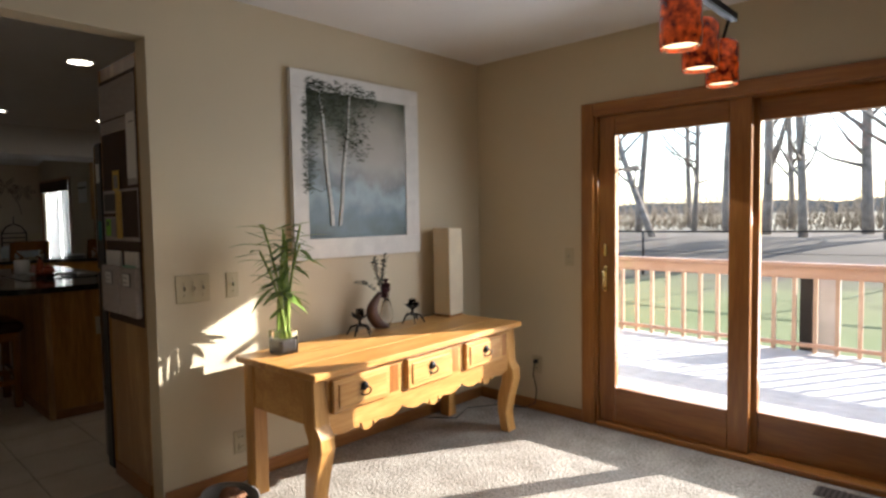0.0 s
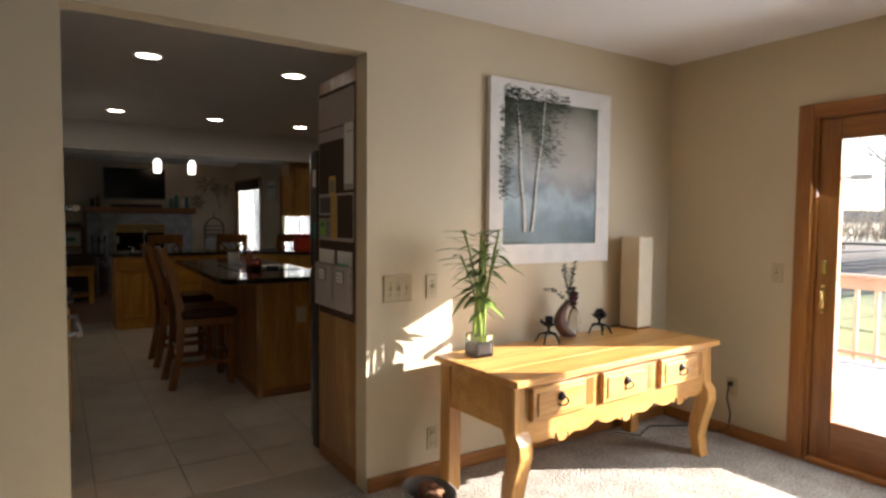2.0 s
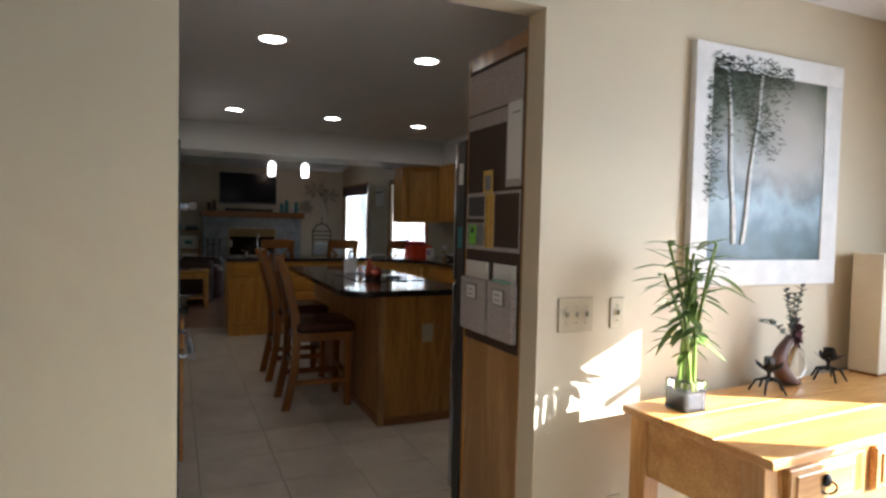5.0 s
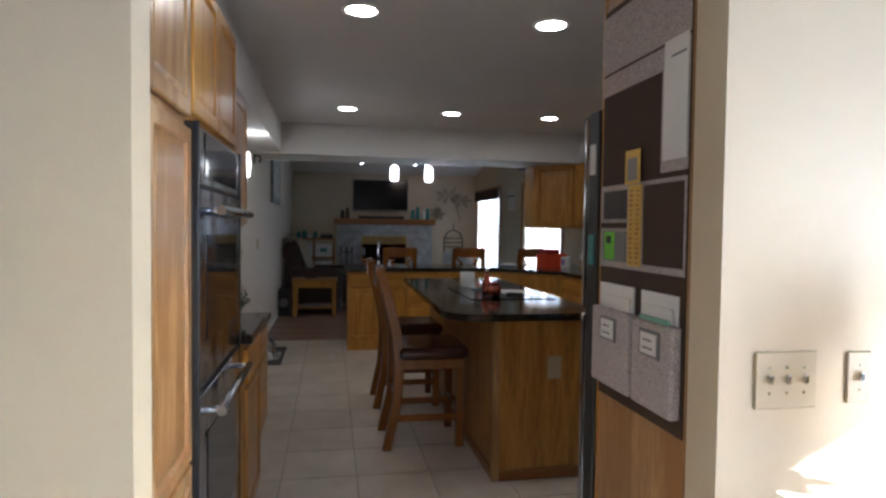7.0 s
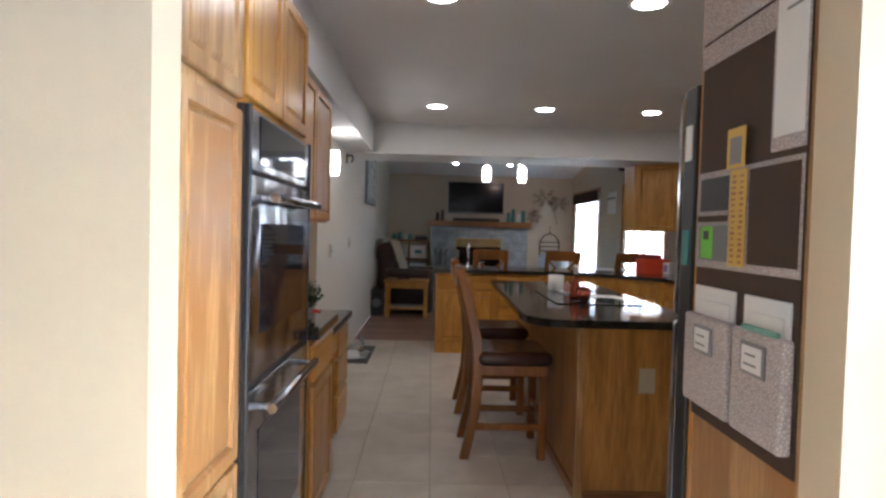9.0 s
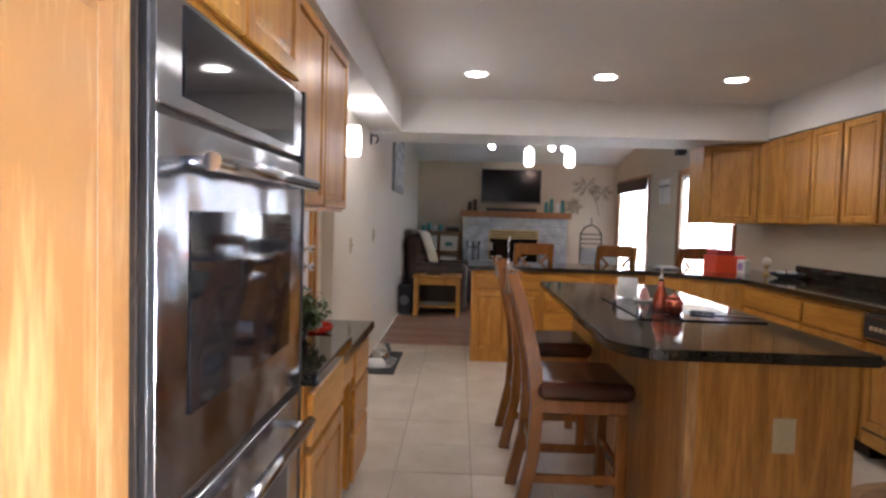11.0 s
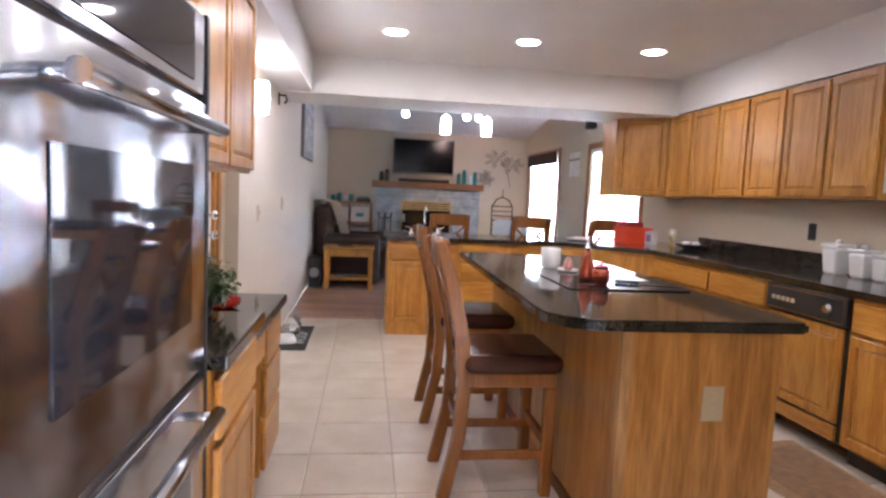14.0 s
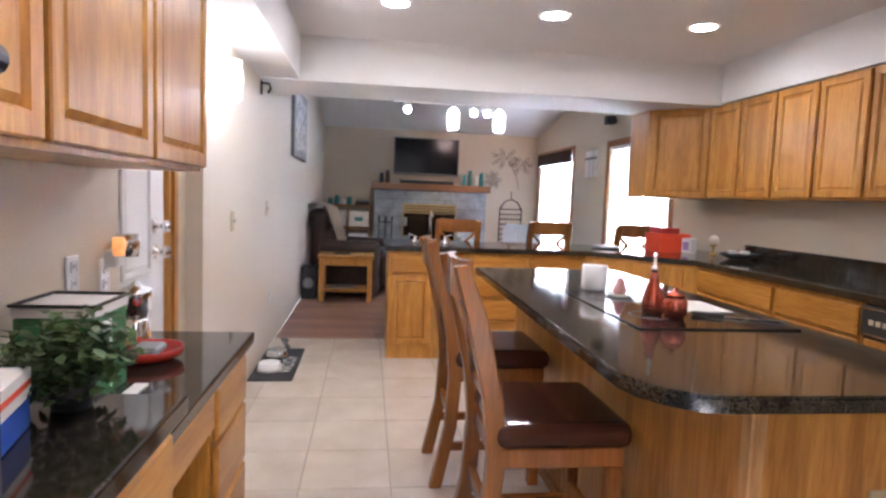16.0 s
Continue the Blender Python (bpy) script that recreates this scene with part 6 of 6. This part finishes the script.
def side_table():
    t = thing("side_table", "light oak side table with a lower shelf", "table", (-8.18, 0.05, 0))
    part("top", B(-0.24, -0.34, 0.53, 0.24, 0.34, 0.57, bevel=0.006), M_OAKX, t)
    for x in (-0.22, 0.16):
        for y in (-0.32, 0.26):
            part("leg", B(x, y, 0, x + 0.06, y + 0.06, 0.53, bevel=0.004), M_OAK, t)
    part("shelf", B(-0.21, -0.31, 0.12, 0.21, 0.31, 0.15, bevel=0.004), M_OAKX, t)
    for x in (-0.2, 0.17):
        part("rail", B(x, -0.26, 0.44, x + 0.025, 0.26, 0.53), M_OAK, t)
    tagged(part("remote_control", B(-8.16, -0.10, 0.571, -8.10, 0.10, 0.59, bevel=0.005), M_BLACK), "black remote control on the side table", "remote")
    tagged(part("magazine", B(-8.31, -0.15, 0.1515, -8.06, 0.18, 0.165, bevel=0.002), M_GREY), "magazine on the lower shelf", "magazine")


side_table()
t = thing("subwoofer", "black box subwoofer on the wood floor", "speaker", (-8.25, -0.41, 0))
part("cabinet", B(-0.15, -0.08, 0.0, 0.15, 0.09, 0.40, bevel=0.008), M_BLACK, t)
part("cone", turned(bmesh.new(), [(0.07, 0), (0.07, 0.004), (0.05, 0.002), (0.02, 0.006)], n=20), M_GREY, t).matrix_basis = pose(0.15, 0.0, 0.2, 0, 90, 0)


def basket_shelf():
    s = thing("cube_shelf", "dark wood cube shelf with grey and brown bins", "shelf", (XF, 0, 0))
    y0, y1, d = -0.46, 0.36, 0.40
    for z in (0.0, 0.36, 0.72, 1.10):
        part("board", B(0.0, y0, z, d, y1, z + 0.03, bevel=0.003), M_TRIMY, s)
    for y in (y0, (y0 + y1) / 2 - 0.012, y1 - 0.024):
        part("upright", B(0.0, y, 0.03, d - 0.004, y + 0.024, 1.10), M_TRIM, s)
    for z, h in ((0.03, 0.30), (0.39, 0.29), (0.75, 0.30)):
        for k, y in enumerate((y0 + 0.035, (y0 + y1) / 2 + 0.022)):
            b = thing("storage_bin", "fabric storage bin on the shelf", "bin", (XF + 0.02, y, z + 0.001), group="bins in the shelf")
            part("bin", B(0, 0, 0, 0.36, 0.335, h - 0.03, bevel=0.01), M_PAPER if (k or z > 0.5) else M_BROWNFAB, b)
            part("label", B(0.361, 0.10, 0.10, 0.364, 0.24, 0.17), M_TEAL, b)
    for y, h, mat in ((-0.36, 0.12, M_TEAL), (-0.25, 0.16, M_TEAL), (-0.14, 0.10, M_WHITE), (-0.03, 0.14, M_TEAL)):
        b = thing("small_jar", "teal glass jar on the shelf", "jar", (XF + 0.2, y, 1.13), group="jars on the shelf")
        part("jar", turned(bmesh.new(), [(0.035, 0), (0.045, 0.02), (0.045, h * 0.7), (0.025, h)], n=16), mat, b)
    b = thing("game_console", "flat black media player on the shelf", "media player", (XF + 0.2, 0.20, 1.13))
    part("case", B(-0.12, -0.13, 0, 0.12, 0.13, 0.06, bevel=0.005), M_BLACK, b)
    part("upper_case", B(-0.10, -0.11, 0.062, 0.10, 0.11, 0.10, bevel=0.005), M_GREY, b)


basket_shelf()
p = thing("framed_picture", "tall silver-framed picture on the hall wall", "picture", (0, -0.50, 0))
part("frame", B(-8.2, 0.001, 1.68, -7.0, 0.035, 2.42, bevel=0.006), M_GREY, p)
part("print", B(-8.10, 0.035, 1.76, -7.10, 0.038, 2.34), speckled("pale_print", (0.55, 0.56, 0.55), (0.30, 0.30, 0.29), 9), p, "pale printed sheet")
v = thing("air_vent", "dark metal return-air grille high on the wall", "vent", (-6.62, -0.50, 2.36))
part("frame", B(-0.20, 0.0, -0.08, 0.20, 0.012, 0.08, bevel=0.002), M_GREY, v)
for k in range(6):
    part("slat", B(-0.18, 0.012, -0.066 + k * 0.024, 0.18, 0.018, -0.052 + k * 0.024), M_DARK, v)
wall_plate("light_switch", "white switch plate on the hall wall", pose(-4.35, -0.50, 1.12, 0, 0, 180), 0.075, 0.12, 1)
wall_plate("light_switch", "white switch plate on the hall wall", pose(-5.55, -0.50, 1.17, 0, 0, 180), 0.075, 0.12, 1)
outlet("wall_outlet", "white outlet low on the hall wall", pose(-5.75, -0.50, 0.42, 0, 0, 180), M_WHITE)
p = thing("wall_hanging", "small white wooden wall hanging between the windows", "wall art", (-8.76, YR, 1.86))
for x in (-0.16, 0.0, 0.16):
    part("slat", B(x - 0.05, -0.02, -0.18, x + 0.05, -0.002, 0.18, bevel=0.004), M_WHITE, p)
part("crossbar", B(-0.22, -0.03, 0.06, 0.22, -0.021, 0.09, bevel=0.003), M_GREY, p)
p = thing("nook_armchair", "pale blue-white upholstered armchair by the window", "armchair", (-8.9, 2.75, 0), 200)
M_PALE = paint("pale_cloth", (0.62, 0.68, 0.72), 0.9, 0.06, 12, 0.4, 150)
part("seat", B(-0.35, -0.35, 0.1, 0.35, 0.35, 0.46, bevel=0.06, seg=3), M_PALE, p)
part("backrest", B(-0.38, 0.25, 0.3, 0.38, 0.45, 0.98, bevel=0.08, seg=3), M_PALE, p)
for x in (-0.45, 0.29):
    part("arm", B(x, -0.35, 0.0, x + 0.16, 0.35, 0.64, bevel=0.06, seg=3), M_PALE, p)


t = thing("wall_speaker", "small black speaker bracketed high on the wall", "speaker", (-8.0, YR, 2.36))
part("case", B(-0.07, -0.14, -0.05, 0.07, -0.03, 0.06, bevel=0.01), M_BLACK, t)
part("bracket", B(-0.02, -0.03, -0.02, 0.02, 0.0, 0.02), M_BLACK, t)
t = thing("wall_hook", "small dark metal hook bracket on the hall wall", "hook", (-5.25, -0.50, 2.06))
part("plate", B(-0.02, 0.0, -0.05, 0.02, 0.01, 0.05, bevel=0.002), M_IRON, t)
part("hook", tube(bmesh.new(), [(0, 0.01, 0.03), (0, 0.06, 0.03), (0, 0.07, -0.01), (0, 0.05, -0.04)], 0.008, 8), M_IRON, t)
t = thing("fireplace_tools", "black iron fireplace tool set on a stand", "fireplace tools", (XF + 0.66, 0.60, 0))
part("base", turned(bmesh.new(), [(0.11, 0), (0.11, 0.015), (0.02, 0.03)], n=20), M_IRON, t)
part("stand", tube(bmesh.new(), [(0, 0, 0.02), (0, 0, 0.92)], 0.012, 8), M_IRON, t)
part("cross_bar", tube(bmesh.new(), [(0, -0.12, 0.86), (0, 0.12, 0.86)], 0.010, 8), M_IRON, t)
for y, w in ((-0.11, 0.03), (0.0, 0.04), (0.11, 0.025)):
    tl_ = part("tool", tube(bmesh.new(), [(0.02, y, 0.88), (0.02, y, 0.25)], 0.008, 8), M_IRON, t)
    part("tool_head", B(0.0, y - w, 0.14, 0.03, y + w, 0.26, bevel=0.006), M_IRON, tl_)
    part("grip", turned(bmesh.new(), [(0.012, 0.88), (0.018, 0.92), (0.010, 0.97)], 0.02, y, 12), M_IRON, tl_)
t = thing("outdoor_thermometer", "small grey thermometer fixed outside the glass", "thermometer", (1.16, YS + 0.07, 1.62))
part("case", B(-0.06, 0.0, -0.015, 0.05, 0.02, 0.018, bevel=0.004), M_GREY, t)
part("bracket", B(-0.085, 0.0, -0.008, -0.06, 0.012, 0.008), M_GREY, t)


# ---- outdoors ----
def ground_height(x, y):
    u = min(max((y - 9) / 13, 0), 1)
    return -0.62 + 1.15 * u * u * (3 - 2 * u) + 0.10 * noise.noise(Vector((x * 0.2, y * 0.2, 0)))


bm = bmesh.new()
xs = [-400, -150, -60, -30] + [-20 + k * 2 for k in range(26)] + [45, 80, 160, 400]
ys = [3.9, 5, 6.5, 8] + [9 + k for k in range(22)] + [34, 40, 60, 120, 500]
grid = [[bm.verts.new((x, y, ground_height(x, y))) for x in xs] for y in ys]
for r, s in zip(grid, grid[1:]):
    for i in range(len(xs) - 1):
        bm.faces.new((r[i], r[i + 1], s[i + 1], s[i])).smooth = True
m, n, l, b = material("yard")
tc, sep, no = n.new("ShaderNodeTexCoord"), n.new("ShaderNodeSeparateXYZ"), n.new("ShaderNodeTexNoise")
no.inputs["Scale"].default_value, no.inputs["Detail"].default_value = 0.9, 8
l.new(tc.outputs["Object"], sep.inputs[0])
l.new(tc.outputs["Object"], no.inputs["Vector"])
ad = n.new("ShaderNodeMath")
ad.operation = "MULTIPLY_ADD"
ad.inputs[1].default_value = 5.0
l.new(no.outputs["Fac"], ad.inputs[0])
l.new(sep.outputs["Y"], ad.inputs[2])
mr = n.new("ShaderNodeMapRange")
mr.inputs["From Min"].default_value, mr.inputs["From Max"].default_value = 8, 40
l.new(ad.outputs[0], mr.inputs["Value"])
r = n.new("ShaderNodeValToRGB")
els = r.color_ramp.elements
els[0].position, els[0].color = 0.0, (0.17, 0.19, 0.065, 1)
els[1].position, els[1].color = 1.0, (0.34, 0.30, 0.20, 1)
for pos, c in ((0.12, (0.12, 0.15, 0.045)), (0.24, (0.20, 0.20, 0.08)), (0.31, (0.10, 0.075, 0.05)), (0.62, (0.13, 0.10, 0.07)), (0.75, (0.30, 0.26, 0.18))):
    els.new(pos).color = (*c, 1)
l.new(mr.outputs[0], r.inputs["Fac"])
l.new(r.outputs["Color"], b.inputs["Base Color"])
b.inputs["Roughness"].default_value = 1.0
tagged(part("ground", bm, m), "lawn turning to leaf litter under trees", "ground", kind="structure")

M_DECK = paint("weathered_deck", (0.50, 0.48, 0.46), 0.7, 0.15, 6, 0.4, 60)
M_RAIL = wood("redwood", (0.50, 0.30, 0.21), (0.36, 0.20, 0.13), "X", 0.6)
deck = thing("deck", "weathered grey wooden deck outside the patio door", "deck", kind="structure")
part("joists", B(-2.2, 3.72, -0.60, 6.5, 7.05, -0.145), M_DARK, deck)
bm = box(bmesh.new(), 0, 0, -0.14, 8.7, 0.135, -0.10, bevel=0.004)
first = part("board", bm, M_DECK, deck)
for k in range(24):
    o = first if k == 0 else new("board", first.data)
    o.parent = deck
    o.matrix_basis = pose(-2.2, 3.72 + k * 0.141, 0)
rail = thing("deck_railing", "reddish wooden deck railing with square balusters", "railing", (0, 7.0, -0.10))
part("top_rail", B(-2.2, -0.07, 0.88, 6.5, 0.07, 0.92, bevel=0.004), M_RAIL, rail)
part("upper_rail", B(-2.2, -0.02, 0.76, 6.5, 0.02, 0.88, bevel=0.004), M_RAIL, rail)
part("lower_rail", B(-2.2, -0.02, 0.06, 6.5, 0.02, 0.10, bevel=0.004), M_RAIL, rail)
M_BAL = wood("baluster_wood", (0.50, 0.34, 0.24), (0.36, 0.23, 0.15), "Z", 0.6)
first = part("baluster", B(-0.019, -0.019, 0.0, 0.019, 0.019, 0.76), M_BAL, rail)
for k in range(46):
    o = first if k == 0 else new("baluster", first.data)
    o.parent = rail
    o.matrix_basis = pose(-2.15 + k * 0.19, 0.03, 0)
g = thing("gate_post", "dark weathered gate post with a pale side board", "post", (1.32, 7.35, -0.62))
part("post", B(-0.06, -0.06, 0, 0.06, 0.06, 1.25, bevel=0.006), M_IRON, g)
part("side_board", B(0.07, -0.02, 0, 0.30, 0.02, 1.25, bevel=0.004), M_DECK, g)

fence = thing("wire_fence", "low wire fence on thin metal posts", "fence")
for k in range(9):
    x = -9 + k * 2.6
    z = ground_height(x, 14.5)
    part("post", tube(bmesh.new(), [(x, 14.5, z), (x, 14.5, z + 1.1)], 0.03, 8), M_IRON, fence)
for h in (1.08, 0.6, 0.1):
    part("wire", tube(bmesh.new(), [(-9 + k * 2.6, 14.5, ground_height(-9 + k * 2.6, 14.5) + h) for k in range(9)], 0.022 if h > 1 else 0.006, 6), M_IRON, fence)

M_BARK = paint("bark", (0.27, 0.23, 0.20), 0.95, 0.35, 5, 0.9, 25)


def bare_tree(at, h, r, seed, lean=0.0):
    rnd = random.Random(seed)
    t = thing("bare_tree", "leafless grey-barked tree on leaf litter", "tree", at, 0, "bare trees beyond the fence")
    pts = [Vector((lean * h * u + 0.12 * math.sin(seed + 5 * u), 0.1 * math.cos(seed + 4 * u), h * u)) for u in [i / 8 for i in range(9)]]
    part("trunk", tube(bmesh.new(), pts, r, 8, r * 0.35), M_BARK, t)
    for k in range(15):
        u = rnd.uniform(0.15, 0.98)
        p = pts[min(int(u * 8), 7)].lerp(pts[min(int(u * 8) + 1, 8)], u * 8 % 1)
        a, ln = rnd.uniform(0, 6.28), rnd.uniform(0.15, 0.32) * h
        q = p + Vector((math.cos(a) * ln * 0.7, math.sin(a) * ln * 0.7, ln * rnd.uniform(0.3, 0.9)))
        mid = (p + q) / 2 + Vector((0, 0, -0.08 * ln))
        limb = part("limb", tube(bmesh.new(), [p, mid, q], r * (0.5 - 0.25 * u), 5, 0.015), M_BARK, t)
        bm = bmesh.new()
        for j in range(7):
            s = mid.lerp(q, rnd.random())
            e = s + Vector((rnd.gauss(0, 0.35), rnd.gauss(0, 0.35), rnd.uniform(0.1, 0.7))) * ln * 0.5
            tube(bm, [s, (s + e) / 2 + Vector((0, 0, 0.05)), e], 0.016, 3, 0.006)
        tagged(part("twigs", bm, M_BARK, limb), kind="stuff")


for k, (x, y, h, r, ln) in enumerate(((-6.4, 21, 8, 0.19, -0.35), (-5.1, 25, 12, 0.20, 0.0), (-8.3, 24, 11, 0.22, 0.03), (-7.2, 27, 12, 0.18, 0.0), (-3.6, 24, 12, 0.26, 0.02),
                                      (-2.0, 22, 12, 0.20, 0.0), (-0.6, 25, 12, 0.26, 0.01), (0.9, 21.5, 12, 0.24, 0.03), (0.55, 21.5, 12, 0.22, -0.03), (-10.5, 26, 12, 0.22, 0.0),
                                      (-12.5, 24, 11, 0.2, 0.05), (-4.4, 31, 12, 0.2, 0.0), (-9.3, 32, 12, 0.22, 0.0), (3.5, 30, 12, 0.25, 0.0), (6.5, 34, 12, 0.25, 0.0))):
    bare_tree((x, y, ground_height(x, y) - 0.05), h, r * 0.72, k + 3, ln)
rnd = random.Random(21)
bm = bmesh.new()
for k in range(2200):
    x, y = rnd.uniform(-26, 8), rnd.uniform(27, 44)
    if x > -1 + rnd.random() * 4:
        continue
    z = ground_height(x, y)
    e = Vector((rnd.gauss(0, 0.5), rnd.gauss(0, 0.5), rnd.uniform(0.6, 2.2)))
    tube(bm, [Vector((x, y, z)), Vector((x, y, z)) + e * 0.6 + Vector((0.1, 0, 0)), Vector((x, y, z)) + e], 0.022, 3, 0.008)
tagged(part("undergrowth", bm, paint("dry_brush", (0.17, 0.13, 0.09), 1.0, 0.3, 2)), "dry leafless undergrowth at the wood's edge", "undergrowth", kind="stuff")
bm = bmesh.new()
pts = [(-420 + k * 12, 6 + 4 * noise.noise(Vector((k * 0.7, 3, 0))) + 2.5 * noise.noise(Vector((k * 2.3, 1, 0)))) for k in range(71)]
swept(bm, [(p[0], max(p[1], 2)) for p in pts] + [(420, 0), (-420, 0)], "y", 300, 306)
tagged(part("backdrop", bm, paint("far_wood", (0.16, 0.17, 0.18), 1.0, 0.2, 0.2)), "far hazy line of woods", "woods", kind="structure")

# ---- floors in pieces ----
S, J = 0.405, 0.0035
bm = box(bmesh.new(), J, J, -0.012, S - J, S - J, 0.0, bevel=0.002)
tile_mesh = bpy.data.meshes.new("tile")
bm.to_mesh(tile_mesh)
bm.free()
tile_mesh.materials.append(M_TILE)
for i in range(15):
    for j in range(-2, 8):
        x, y = -6.10 + i * S, 0.030 + j * S
        if x + S > -0.05:
            continue
        t = new("tile", tile_mesh)
        t.location = (x, y, 0)
        t.parent = tile_bed
rnd = random.Random(4)
pm = []
for ln in (0.9, 1.2):
    bm = box(bmesh.new(), 0.001, 0.001, -0.012, 0.119, ln - 0.001, 0.0, bevel=0.0015)
    me = bpy.data.meshes.new("plank")
    bm.to_mesh(me)
    bm.free()
    me.materials.append(M_PLANK)
    pm.append((ln, me))
for i in range(22):
    x = -6.102 - (i + 1) * 0.12
    y = -0.5 - rnd.uniform(0, 0.5) * 0
    while y < 2.6:
        ln, me = pm[rnd.randrange(2)]
        p = new("plank", me)
        p.location = (x, y, 0)
        p.parent = living_floor
        y += ln
far = bmesh.new()
for i in range(22, 48):
    x = -6.102 - (i + 1) * 0.12
    if x > XF:
        box(far, x + 0.001, -0.5, -0.012, x + 0.119, YR, 0.0)
tagged(part("plank_field", far, M_PLANK, living_floor), kind="stuff")
